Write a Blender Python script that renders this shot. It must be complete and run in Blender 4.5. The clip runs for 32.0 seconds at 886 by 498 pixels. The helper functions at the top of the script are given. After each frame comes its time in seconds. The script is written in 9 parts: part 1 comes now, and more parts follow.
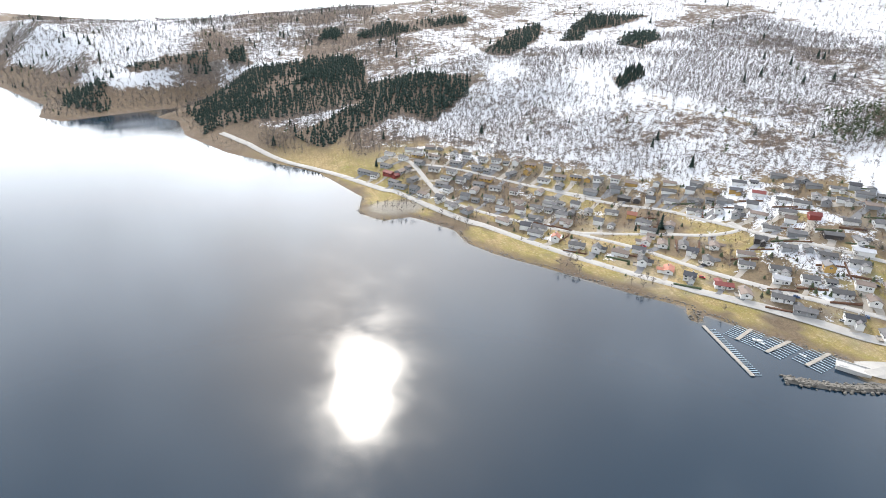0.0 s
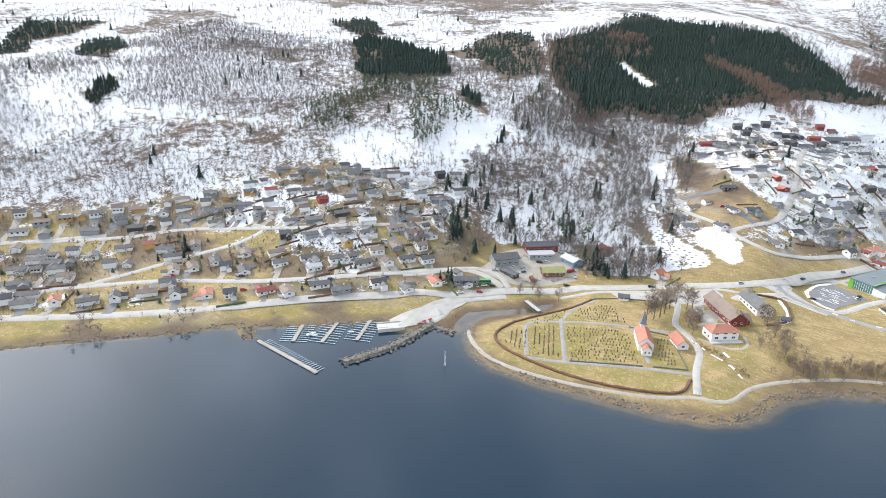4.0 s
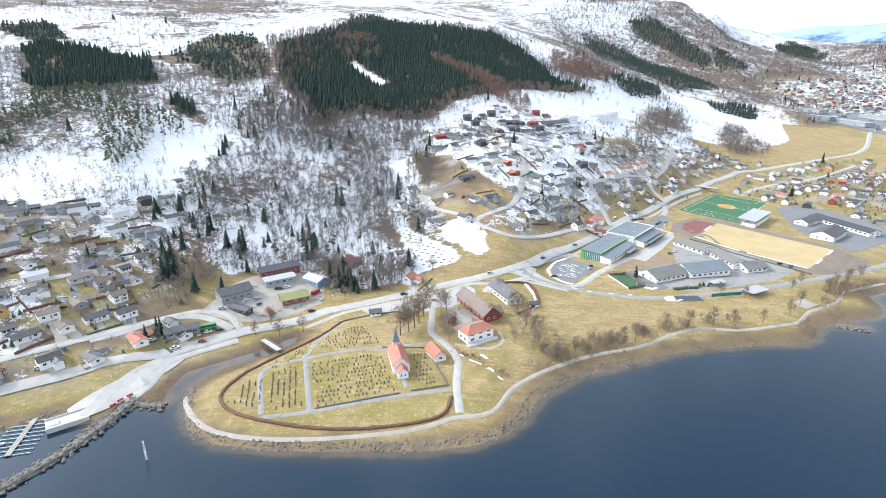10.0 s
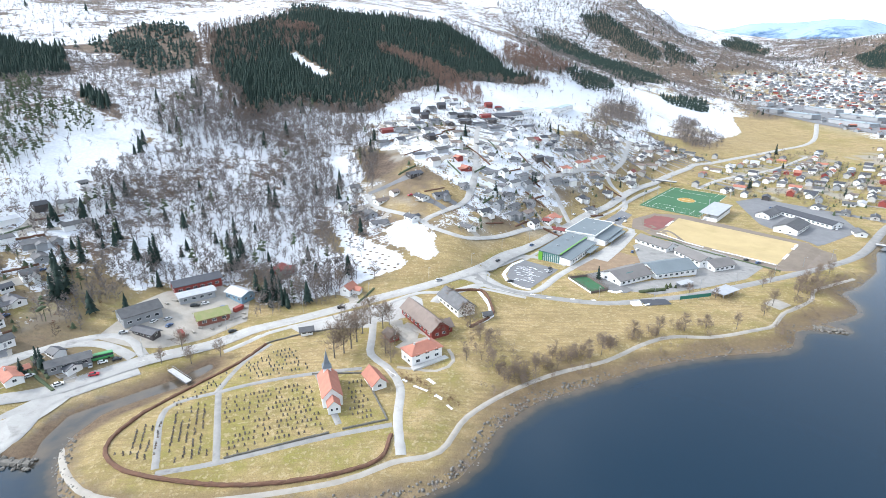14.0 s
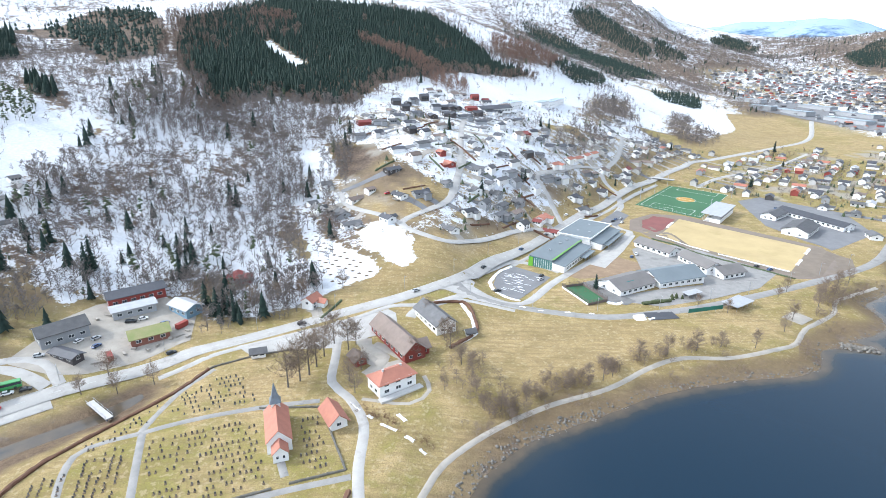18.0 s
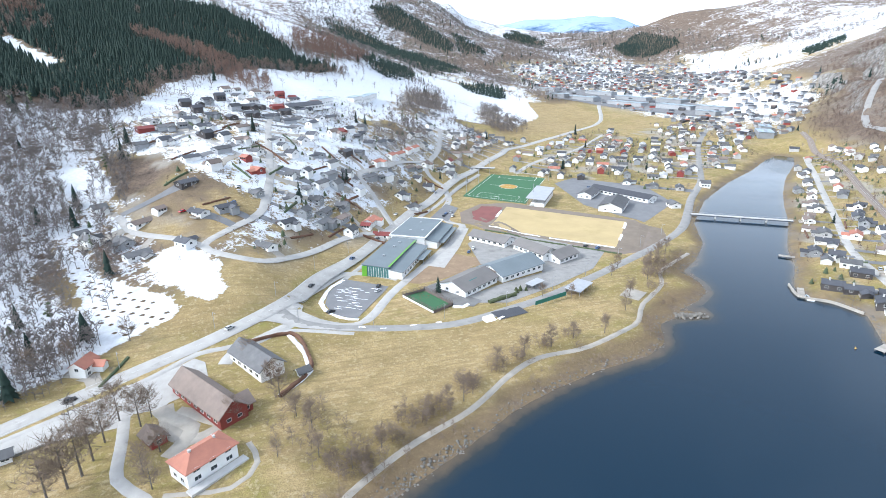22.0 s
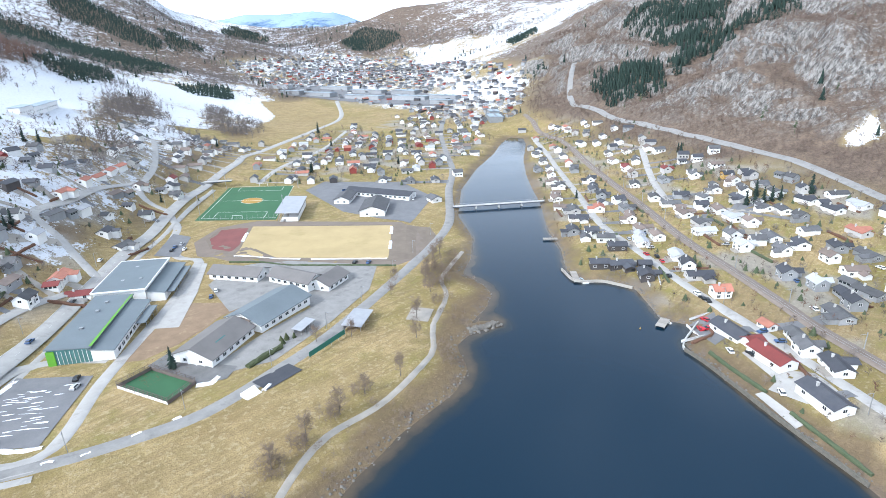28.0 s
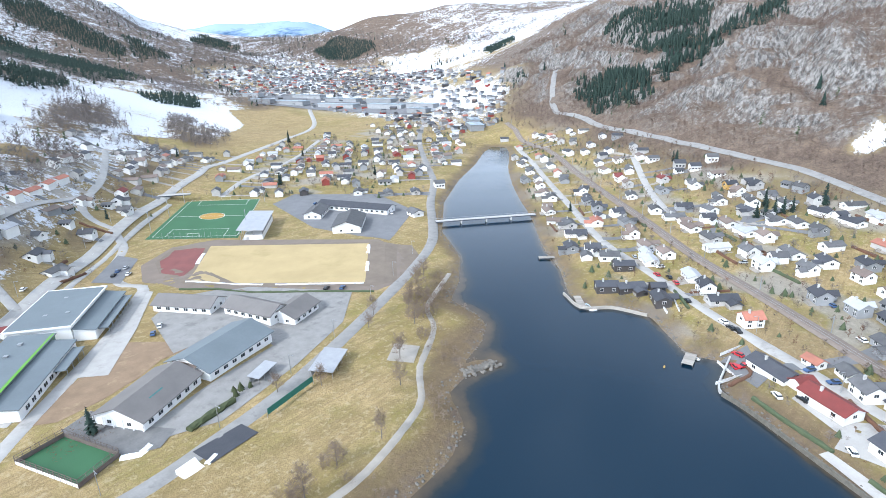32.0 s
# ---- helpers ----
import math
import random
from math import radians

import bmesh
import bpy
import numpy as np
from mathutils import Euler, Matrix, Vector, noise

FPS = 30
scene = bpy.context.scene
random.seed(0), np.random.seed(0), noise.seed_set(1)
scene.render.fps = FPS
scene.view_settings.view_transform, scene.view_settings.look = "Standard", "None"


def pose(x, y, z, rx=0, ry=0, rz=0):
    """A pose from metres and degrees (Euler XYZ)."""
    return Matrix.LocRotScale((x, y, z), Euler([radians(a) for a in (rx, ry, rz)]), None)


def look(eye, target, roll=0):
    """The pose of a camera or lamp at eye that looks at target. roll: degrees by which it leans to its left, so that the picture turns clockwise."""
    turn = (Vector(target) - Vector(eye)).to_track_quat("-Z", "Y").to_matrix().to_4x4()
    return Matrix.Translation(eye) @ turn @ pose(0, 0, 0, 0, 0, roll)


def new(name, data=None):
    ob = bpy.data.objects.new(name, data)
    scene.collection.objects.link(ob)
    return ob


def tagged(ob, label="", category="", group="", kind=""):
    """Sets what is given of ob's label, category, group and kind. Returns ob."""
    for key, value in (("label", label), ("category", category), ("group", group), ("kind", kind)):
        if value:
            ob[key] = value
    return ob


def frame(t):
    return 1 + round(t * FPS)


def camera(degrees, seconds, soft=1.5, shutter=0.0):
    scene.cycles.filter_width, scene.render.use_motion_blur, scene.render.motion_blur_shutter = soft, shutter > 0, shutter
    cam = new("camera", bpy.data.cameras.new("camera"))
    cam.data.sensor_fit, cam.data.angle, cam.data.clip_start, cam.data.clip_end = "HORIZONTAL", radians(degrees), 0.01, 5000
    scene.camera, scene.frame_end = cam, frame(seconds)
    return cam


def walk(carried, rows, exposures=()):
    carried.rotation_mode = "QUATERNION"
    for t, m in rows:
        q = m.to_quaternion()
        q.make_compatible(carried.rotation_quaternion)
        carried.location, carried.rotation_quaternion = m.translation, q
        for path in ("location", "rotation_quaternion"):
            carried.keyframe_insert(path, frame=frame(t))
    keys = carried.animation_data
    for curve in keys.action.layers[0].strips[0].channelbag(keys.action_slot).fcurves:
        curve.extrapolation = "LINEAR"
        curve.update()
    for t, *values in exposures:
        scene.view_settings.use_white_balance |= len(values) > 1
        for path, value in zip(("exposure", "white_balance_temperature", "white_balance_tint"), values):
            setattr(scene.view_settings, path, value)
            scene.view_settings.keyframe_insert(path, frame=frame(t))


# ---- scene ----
import functools

cam = camera(76.51, 32.0, soft=0.75)
PATH = [
    (0.0, pose(2.35, -127.47, 167.54, 67.354, -3.217, 73.604)),
    (0.5, pose(-0.32, -122.99, 166.99, 67.734, -3.160, 69.535)),
    (1.0, pose(-3.43, -118.12, 165.63, 68.403, -3.050, 59.508)),
    (1.5, pose(-7.35, -114.16, 164.34, 68.833, -2.739, 52.801)),
    (2.0, pose(-9.70, -109.28, 164.63, 68.982, -2.725, 50.092)),
    (2.5, pose(-12.35, -104.59, 164.21, 69.281, -2.475, 44.663)),
    (3.0, pose(-13.20, -99.36, 164.03, 69.504, -2.227, 40.714)),
    (3.5, pose(-15.52, -94.53, 162.89, 69.975, -1.774, 31.685)),
    (4.0, pose(-17.00, -89.72, 162.78, 70.141, -1.446, 26.813)),
    (4.5, pose(-16.73, -84.76, 162.59, 70.371, -1.156, 22.064)),
    (6.5, pose(-12.68, -65.99, 157.22, 71.099, 0.015, 8.307)),
    (7.0, pose(-11.39, -60.34, 156.11, 71.173, 0.199, 7.334)),
    (7.5, pose(-10.49, -54.39, 154.95, 71.163, 0.191, 6.514)),
    (8.0, pose(-9.60, -48.94, 154.02, 71.182, 0.204, 5.662)),
    (8.5, pose(-7.95, -44.91, 153.45, 71.201, 0.244, 4.947)),
    (9.0, pose(-6.72, -39.69, 153.17, 71.225, 0.257, 4.250)),
    (9.5, pose(-5.65, -34.91, 152.29, 71.243, 0.239, 3.436)),
    (10.0, pose(-4.60, -29.88, 150.88, 71.245, 0.229, 2.785)),
    (10.5, pose(-3.60, -24.60, 149.71, 71.163, 0.204, 2.086)),
    (11.0, pose(-2.59, -19.68, 148.63, 71.085, 0.170, 1.520)),
    (11.5, pose(-1.32, -14.55, 147.26, 71.122, 0.275, 0.918)),
    (12.0, pose(-0.27, -10.05, 146.00, 71.108, 0.254, 0.413)),
    (12.5, pose(0.50, -4.77, 145.03, 71.077, 0.221, -0.132)),
    (13.0, pose(1.29, 0.34, 143.87, 71.038, 0.169, -0.666)),
    (13.5, pose(2.43, 5.33, 142.82, 70.999, 0.220, -1.166)),
    (14.0, pose(3.11, 10.25, 141.82, 70.985, 0.197, -1.614)),
    (14.5, pose(4.07, 15.14, 140.46, 71.001, 0.149, -2.072)),
    (15.0, pose(4.80, 20.03, 139.31, 71.001, 0.111, -2.520)),
    (15.5, pose(5.90, 24.87, 138.52, 70.904, 0.088, -2.918)),
    (17.5, pose(8.97, 44.83, 133.77, 70.815, -0.162, -3.035)),
    (18.0, pose(9.61, 50.40, 132.57, 70.754, -0.278, -2.748)),
    (18.5, pose(10.32, 55.04, 131.39, 70.709, -0.339, -2.605)),
    (19.0, pose(10.98, 59.68, 130.15, 70.728, -0.349, -3.221)),
    (19.5, pose(11.74, 64.71, 129.32, 70.671, -0.192, -5.548)),
    (20.0, pose(12.62, 69.34, 128.52, 70.637, -0.055, -9.200)),
    (20.5, pose(13.83, 74.24, 127.53, 70.656, 0.289, -13.296)),
    (21.0, pose(14.92, 78.66, 126.70, 70.653, 0.515, -16.584)),
    (21.5, pose(16.66, 83.56, 125.70, 70.657, 0.702, -19.011)),
    (22.0, pose(17.45, 88.59, 124.66, 70.649, 0.800, -21.249)),
    (22.5, pose(19.11, 93.35, 123.88, 70.609, 0.846, -23.669)),
    (23.0, pose(21.24, 97.81, 123.17, 70.535, 1.023, -26.444)),
    (23.5, pose(23.71, 102.23, 122.26, 70.451, 1.272, -29.743)),
    (24.0, pose(25.56, 106.43, 121.77, 70.366, 1.343, -32.116)),
    (24.5, pose(28.07, 110.94, 120.95, 70.326, 1.385, -34.285)),
    (25.0, pose(30.34, 114.91, 120.43, 70.239, 1.462, -36.972)),
    (25.5, pose(33.94, 119.08, 119.55, 70.080, 1.723, -41.277)),
    (26.0, pose(36.19, 123.61, 119.24, 69.947, 1.866, -44.607)),
    (26.5, pose(39.50, 127.79, 119.13, 69.896, 1.833, -45.524)),
    (28.5, pose(51.99, 142.47, 117.58, 69.821, 1.728, -47.457)),
    (29.0, pose(55.17, 146.19, 115.97, 69.719, 1.729, -47.765)),
    (29.5, pose(58.14, 149.92, 114.50, 68.566, 1.694, -48.108)),
    (30.0, pose(61.28, 153.52, 113.50, 68.007, 1.652, -48.374)),
    (30.5, pose(64.66, 157.40, 112.87, 67.953, 1.586, -48.682)),
    (31.0, pose(67.82, 161.02, 112.06, 68.176, 1.532, -48.953)),
    (31.5, pose(71.37, 165.13, 111.10, 69.518, 1.465, -49.253)),
    (32.0, pose(74.64, 168.65, 110.54, 70.786, 1.491, -49.511)),
]
EXPOSURES = [(0.0, -0.02, 6650, 10), (1.2, -0.16, 6600, 9), (2.8, -0.20, 6550, 9), (4.5, 0.0, 6400, 9), (13.0, 0.07, 6050, 8), (20.0, 0.04, 5920, 8), (24.0, -0.05, 5850, 8), (32.0, -0.08, 5760, 8)]
walk(cam, PATH, EXPOSURES)
# ---------------------------------------------------------------- sky and sun
SUN_WAY = Vector((-0.794, 0.126, 0.595)).normalized()
sun = new("sun", bpy.data.lights.new("sun", "SUN"))
sun.matrix_world = look((0, 0, 900), Vector((0, 0, 900)) - SUN_WAY)
sun.data.energy, sun.data.angle, sun.data.color = 3.3, radians(2.0), (1.0, 0.945, 0.87)
world = bpy.data.worlds.new("sky")
scene.world = world
world.use_nodes = True
wn, wl = world.node_tree.nodes, world.node_tree.links
sky = wn.new("ShaderNodeTexSky")
sky.sky_type, sky.sun_disc = "NISHITA", False
sky.sun_elevation, sky.sun_rotation = math.asin(SUN_WAY.z), math.atan2(SUN_WAY.x, SUN_WAY.y)
sky.air_density, sky.dust_density, sky.ozone_density = 1.0, 3.5, 1.0
# thin broken cloud, thicker low over the horizon
co = wn.new("ShaderNodeTexCoord")
sep = wn.new("ShaderNodeSeparateXYZ")
wl.new(co.outputs["Generated"], sep.inputs[0])
cloud = wn.new("ShaderNodeTexNoise")
cloud.inputs["Scale"].default_value, cloud.inputs["Detail"].default_value, cloud.inputs["Roughness"].default_value = 2.6, 6, 0.55
wl.new(co.outputs["Generated"], cloud.inputs["Vector"])
cover = wn.new("ShaderNodeMapRange")
cover.inputs["From Min"].default_value, cover.inputs["From Max"].default_value = 0.44, 0.68
wl.new(cloud.outputs["Fac"], cover.inputs["Value"])
low = wn.new("ShaderNodeMapRange")
low.inputs["From Min"].default_value, low.inputs["From Max"].default_value = 0.42, 0.04
wl.new(sep.outputs["Z"], low.inputs["Value"])
both = wn.new("ShaderNodeMath")
both.operation = "MAXIMUM"
wl.new(cover.outputs[0], both.inputs[0])
wl.new(low.outputs[0], both.inputs[1])
soften = wn.new("ShaderNodeMath")
soften.operation = "MULTIPLY_ADD"
soften.inputs[1].default_value, soften.inputs[2].default_value = 0.50, 0.36
wl.new(both.outputs[0], soften.inputs[0])
white = wn.new("ShaderNodeMixRGB")
# cloud is brighter towards the sun
facing = wn.new("ShaderNodeVectorMath")
facing.operation = "DOT_PRODUCT"
facing.inputs[1].default_value = SUN_WAY
wl.new(co.outputs["Generated"], facing.inputs[0])
glare = wn.new("ShaderNodeMapRange")
glare.interpolation_type = "SMOOTHSTEP"
for key, v in (("From Min", 0.1), ("From Max", 1.0), ("To Min", 1.05), ("To Max", 2.4)):
    glare.inputs[key].default_value = v
wl.new(facing.outputs["Value"], glare.inputs["Value"])
lit = wn.new("ShaderNodeVectorMath")
lit.operation = "SCALE"
lit.inputs[0].default_value = (13.0, 14.0, 15.4)
# and low over the horizon than overhead
height = wn.new("ShaderNodeMapRange")
for key, v in (("From Min", 0.06), ("From Max", 0.80), ("To Min", 1.4), ("To Max", 0.68)):
    height.inputs[key].default_value = v
wl.new(sep.outputs["Z"], height.inputs["Value"])
bright = wn.new("ShaderNodeMath")
bright.operation = "MULTIPLY"
wl.new(glare.outputs[0], bright.inputs[0])
wl.new(height.outputs[0], bright.inputs[1])
wl.new(bright.outputs[0], lit.inputs["Scale"])
wl.new(lit.outputs[0], white.inputs["Color2"])
wl.new(soften.outputs[0], white.inputs["Fac"])
wl.new(sky.outputs[0], white.inputs["Color1"])
back = wn["Background"]
back.inputs["Strength"].default_value = 0.155
wl.new(white.outputs[0], back.inputs["Color"])
# ---------------------------------------------------------------- materials
def nodes_of(name):
    m = bpy.data.materials.new(name)
    m.use_nodes = True
    return m, m.node_tree.nodes, m.node_tree.links, m.node_tree.nodes["Principled BSDF"]


def link(l, a, b):
    l.new(a, b)


def place_node(n, kind="Object"):
    return n.new("ShaderNodeTexCoord").outputs[kind]


def world_place(n):
    return n.new("ShaderNodeNewGeometry").outputs["Position"]


def noise_node(n, l, where, scale, detail=4, rough_=0.55):
    t = n.new("ShaderNodeTexNoise")
    t.inputs["Scale"].default_value, t.inputs["Detail"].default_value, t.inputs["Roughness"].default_value = scale, detail, rough_
    l.new(where, t.inputs["Vector"])
    return t.outputs["Fac"]


def ramp(n, l, value, a, b, lo=0.0, hi=1.0):
    t = n.new("ShaderNodeMapRange")
    t.inputs["From Min"].default_value, t.inputs["From Max"].default_value = a, b
    t.inputs["To Min"].default_value, t.inputs["To Max"].default_value = lo, hi
    l.new(value, t.inputs["Value"])
    return t.outputs[0]


def calc(n, l, op, a, b):
    t = n.new("ShaderNodeMath")
    t.operation = op
    for k, v in enumerate((a, b)):
        if isinstance(v, (int, float)):
            t.inputs[k].default_value = v
        else:
            l.new(v, t.inputs[k])
    return t.outputs[0]


def mixed(n, l, fac, a, b):
    t = n.new("ShaderNodeMixRGB")
    for key, v in (("Fac", fac), ("Color1", a), ("Color2", b)):
        if isinstance(v, (int, float)):
            t.inputs[key].default_value = v
        elif isinstance(v, tuple):
            t.inputs[key].default_value = (*v, 1)
        else:
            l.new(v, t.inputs[key])
    return t.outputs[0]


def bumped(n, l, p, height, strength, distance):
    t = n.new("ShaderNodeBump")
    t.inputs["Strength"].default_value, t.inputs["Distance"].default_value = strength, distance
    l.new(height, t.inputs["Height"])
    l.new(t.outputs[0], p.inputs["Normal"])


def surface(name, a, b, size=3.0, roughness=0.85, fine=0.25, bump=0.15, metal=0.0, vary=0.0, stain=None):
    """A plain material of two tones at two scales, sizes in metres; vary: brightness from piece to piece."""
    m, n, l, p = nodes_of(name)
    w = world_place(n)
    big, small = noise_node(n, l, w, 1 / size, 5, 0.6), noise_node(n, l, w, 1 / fine, 3, 0.6)
    col = mixed(n, l, ramp(n, l, big, 0.3, 0.7), a, b)
    col = mixed(n, l, ramp(n, l, small, 0.25, 0.8, 0.0, 0.4), col, tuple(v * 0.72 for v in a))
    if stain:
        col = mixed(n, l, ramp(n, l, noise_node(n, l, w, 0.6 / size, 6, 0.7), 0.55, 0.72), col, stain)
    if vary:
        info = n.new("ShaderNodeObjectInfo").outputs["Random"]
        t = n.new("ShaderNodeHueSaturation")
        l.new(ramp(n, l, info, 0, 1, 1 - vary, 1 + vary), t.inputs["Value"])
        l.new(col, t.inputs["Color"])
        col = t.outputs[0]
    l.new(col, p.inputs["Base Color"])
    p.inputs["Roughness"].default_value, p.inputs["Metallic"].default_value = roughness, metal
    if bump:
        bumped(n, l, p, small, bump, fine * 0.3)
    return m


def make_ground():
    """Grass, moor, bare woodland floor, rock, gravel and snow, blended by the land cover of each place."""
    m, n, l, p = nodes_of("ground_cover")
    w = world_place(n)
    a = n.new("ShaderNodeAttribute")
    a.attribute_name = "cover"
    s = n.new("ShaderNodeSeparateColor")
    l.new(a.outputs["Color"], s.inputs[0])
    b = n.new("ShaderNodeAttribute")
    b.attribute_name = "bed"
    sb = n.new("ShaderNodeSeparateColor")
    l.new(b.outputs["Color"], sb.inputs[0])
    n40, n9, n2, n03 = (noise_node(n, l, w, k, 5, 0.68) for k in (0.018, 0.11, 0.5, 2.2))
    turned = n.new("ShaderNodeMapping")
    turned.inputs["Rotation"].default_value, turned.inputs["Scale"].default_value = (0, 0, radians(-28)), (0.09, 1.0, 0.3)
    l.new(w, turned.inputs["Vector"])
    mown = noise_node(n, l, turned.outputs[0], 0.55, 4, 0.6)
    straw = mixed(n, l, ramp(n, l, n9, 0.35, 0.65), (0.402, 0.300, 0.150), (0.270, 0.197, 0.100))
    green = mixed(n, l, ramp(n, l, n2, 0.3, 0.7), (0.27, 0.25, 0.062), (0.16, 0.155, 0.038))
    grass = mixed(n, l, calc(n, l, "MULTIPLY", ramp(n, l, calc(n, l, "ADD", calc(n, l, "MULTIPLY", n40, 0.6), calc(n, l, "MULTIPLY", n9, 0.4)), 0.42, 0.58), ramp(n, l, s.outputs["Green"], 0.0, 1.0)), straw, green)
    grass = mixed(n, l, ramp(n, l, n40, 0.50, 0.66, 0, 0.5), grass, (0.25, 0.165, 0.082))
    grass = mixed(n, l, ramp(n, l, mown, 0.50, 0.58, 0, 0.42), grass, (0.20, 0.145, 0.07))
    grass = mixed(n, l, ramp(n, l, n03, 0.46, 0.62, 0, 0.55), grass, (0.17, 0.125, 0.06))
    grass = mixed(n, l, ramp(n, l, n2, 0.54, 0.62, 0, 0.5), grass, (0.44, 0.36, 0.22))
    wood = mixed(n, l, ramp(n, l, n9, 0.3, 0.7), (0.10, 0.074, 0.058), (0.20, 0.148, 0.108))
    wood = mixed(n, l, ramp(n, l, n2, 0.45, 0.7, 0, 0.7), wood, (0.04, 0.032, 0.027))
    wood = mixed(n, l, ramp(n, l, n03, 0.55, 0.68, 0, 0.6), wood, (0.20, 0.16, 0.12))
    col = mixed(n, l, s.outputs["Blue"], grass, wood)
    upright = n.new("ShaderNodeMapping")
    upright.inputs["Scale"].default_value = (0.30, 0.30, 0.055)
    l.new(w, upright.inputs["Vector"])
    crack = noise_node(n, l, upright.outputs[0], 1.0, 6, 0.72)
    stone = mixed(n, l, ramp(n, l, crack, 0.40, 0.60), (0.075, 0.070, 0.066), (0.33, 0.315, 0.295))
    stone = mixed(n, l, ramp(n, l, n9, 0.52, 0.64, 0, 0.75), stone, (0.13, 0.10, 0.08))
    stone = mixed(n, l, ramp(n, l, n03, 0.35, 0.7, 0, 0.6), stone, (0.06, 0.055, 0.05))
    steep = n.new("ShaderNodeSeparateXYZ")
    l.new(n.new("ShaderNodeNewGeometry").outputs["True Normal"], steep.inputs[0])
    rocky = calc(n, l, "ADD", ramp(n, l, steep.outputs["Z"], 0.84, 0.62), calc(n, l, "MULTIPLY", sb.outputs["Red"], ramp(n, l, calc(n, l, "ADD", calc(n, l, "MULTIPLY", n9, 0.65), calc(n, l, "MULTIPLY", crack, 0.35)), 0.485, 0.565)))
    rocky = calc(n, l, "MINIMUM", rocky, 1.0)
    col = mixed(n, l, rocky, col, stone)
    gravel = mixed(n, l, ramp(n, l, n2, 0.3, 0.7), (0.25, 0.23, 0.20), (0.36, 0.335, 0.29))
    gravel = mixed(n, l, ramp(n, l, n03, 0.45, 0.7, 0, 0.5), gravel, (0.2, 0.18, 0.15))
    col = mixed(n, l, sb.outputs["Green"], col, gravel)
    mud = mixed(n, l, ramp(n, l, n2, 0.35, 0.7), (0.16, 0.115, 0.075), (0.09, 0.062, 0.042))
    col = mixed(n, l, sb.outputs["Blue"], col, mud)
    patch = calc(n, l, "ADD", calc(n, l, "MULTIPLY", n40, 0.40), calc(n, l, "ADD", calc(n, l, "MULTIPLY", n9, 0.45), calc(n, l, "MULTIPLY", n2, 0.42)))
    patch = calc(n, l, "SUBTRACT", patch, 0.135)
    level = calc(n, l, "SUBTRACT", 1.0, s.outputs["Red"])
    snow = ramp(n, l, calc(n, l, "SUBTRACT", patch, ramp(n, l, level, 0, 1, 0.30, 0.72)), -0.02, 0.03)
    white_ = mixed(n, l, ramp(n, l, n2, 0.3, 0.8), (0.67, 0.695, 0.73), (0.48, 0.49, 0.51))
    col = mixed(n, l, snow, col, white_)
    l.new(col, p.inputs["Base Color"])
    p.inputs["Roughness"].default_value = 0.92
    p.inputs["Specular IOR Level"].default_value = 0.2
    bumped(n, l, p, calc(n, l, "ADD", n2, calc(n, l, "MULTIPLY", n03, 0.5)), 0.9, 0.6)
    return m


def make_water():
    m, n, l, p = nodes_of("lake_water")
    w = world_place(n)
    a = n.new("ShaderNodeAttribute")
    a.attribute_name = "depth"
    shelf = calc(n, l, "ADD", a.outputs["Fac"], ramp(n, l, noise_node(n, l, w, 0.12, 4, 0.6), 0.3, 0.7, -0.10, 0.10))
    bed = mixed(n, l, ramp(n, l, shelf, 0.02, 0.35), (0.085, 0.066, 0.045), (0.024, 0.030, 0.032))
    l.new(mixed(n, l, ramp(n, l, shelf, 0.25, 0.85), bed, (0.005, 0.019, 0.036)), p.inputs["Base Color"])
    p.inputs["Roughness"].default_value, p.inputs["IOR"].default_value = 0.055, 1.333
    near = noise_node(n, l, w, 0.9, 3, 0.6)
    broad = noise_node(n, l, w, 0.02, 4, 0.6)
    l.new(ramp(n, l, broad, 0.35, 0.7, 0.07, 0.17), p.inputs["Roughness"])
    bumped(n, l, p, near, 0.10, 0.12)
    return m


GROUND, WATER = make_ground(), make_water()
ASPHALT = surface("pale_worn_asphalt", (0.42, 0.405, 0.38), (0.33, 0.318, 0.30), 5, 0.9, 0.5, 0.1, stain=(0.24, 0.23, 0.215))
MID_ASPHALT = surface("grey_asphalt", (0.29, 0.28, 0.265), (0.21, 0.204, 0.195), 4, 0.9, 0.5, 0.1, stain=(0.15, 0.145, 0.14))
DARK_ASPHALT = surface("dark_asphalt", (0.15, 0.152, 0.158), (0.20, 0.20, 0.205), 6, 0.9, 0.5, 0.1)
GRAVEL = surface("pale_gravel", (0.38, 0.35, 0.305), (0.275, 0.25, 0.215), 5, 0.95, 0.4, 0.3)
TURF = surface("artificial_turf", (0.045, 0.135, 0.060), (0.038, 0.112, 0.05), 18, 0.9, 0.4, 0.1)
DRY_TURF = surface("dry_pitch_grass", (0.46, 0.355, 0.18), (0.37, 0.285, 0.14), 14, 0.95, 0.6, 0.2, stain=(0.33, 0.26, 0.12))
RED_TRACK = surface("worn_red_track", (0.22, 0.075, 0.065), (0.16, 0.06, 0.055), 9, 0.9, 0.5, 0.1)
WHITE_WOOD = surface("white_painted_boards", (0.78, 0.78, 0.76), (0.70, 0.70, 0.69), 4, 0.6, 0.3, 0.1, vary=0.06)
GREY_WOOD = surface("grey_painted_boards", (0.30, 0.31, 0.32), (0.24, 0.25, 0.26), 4, 0.7, 0.3, 0.1, vary=0.25)
RED_WOOD = surface("red_painted_boards", (0.26, 0.045, 0.035), (0.20, 0.04, 0.032), 4, 0.7, 0.3, 0.1, vary=0.2)
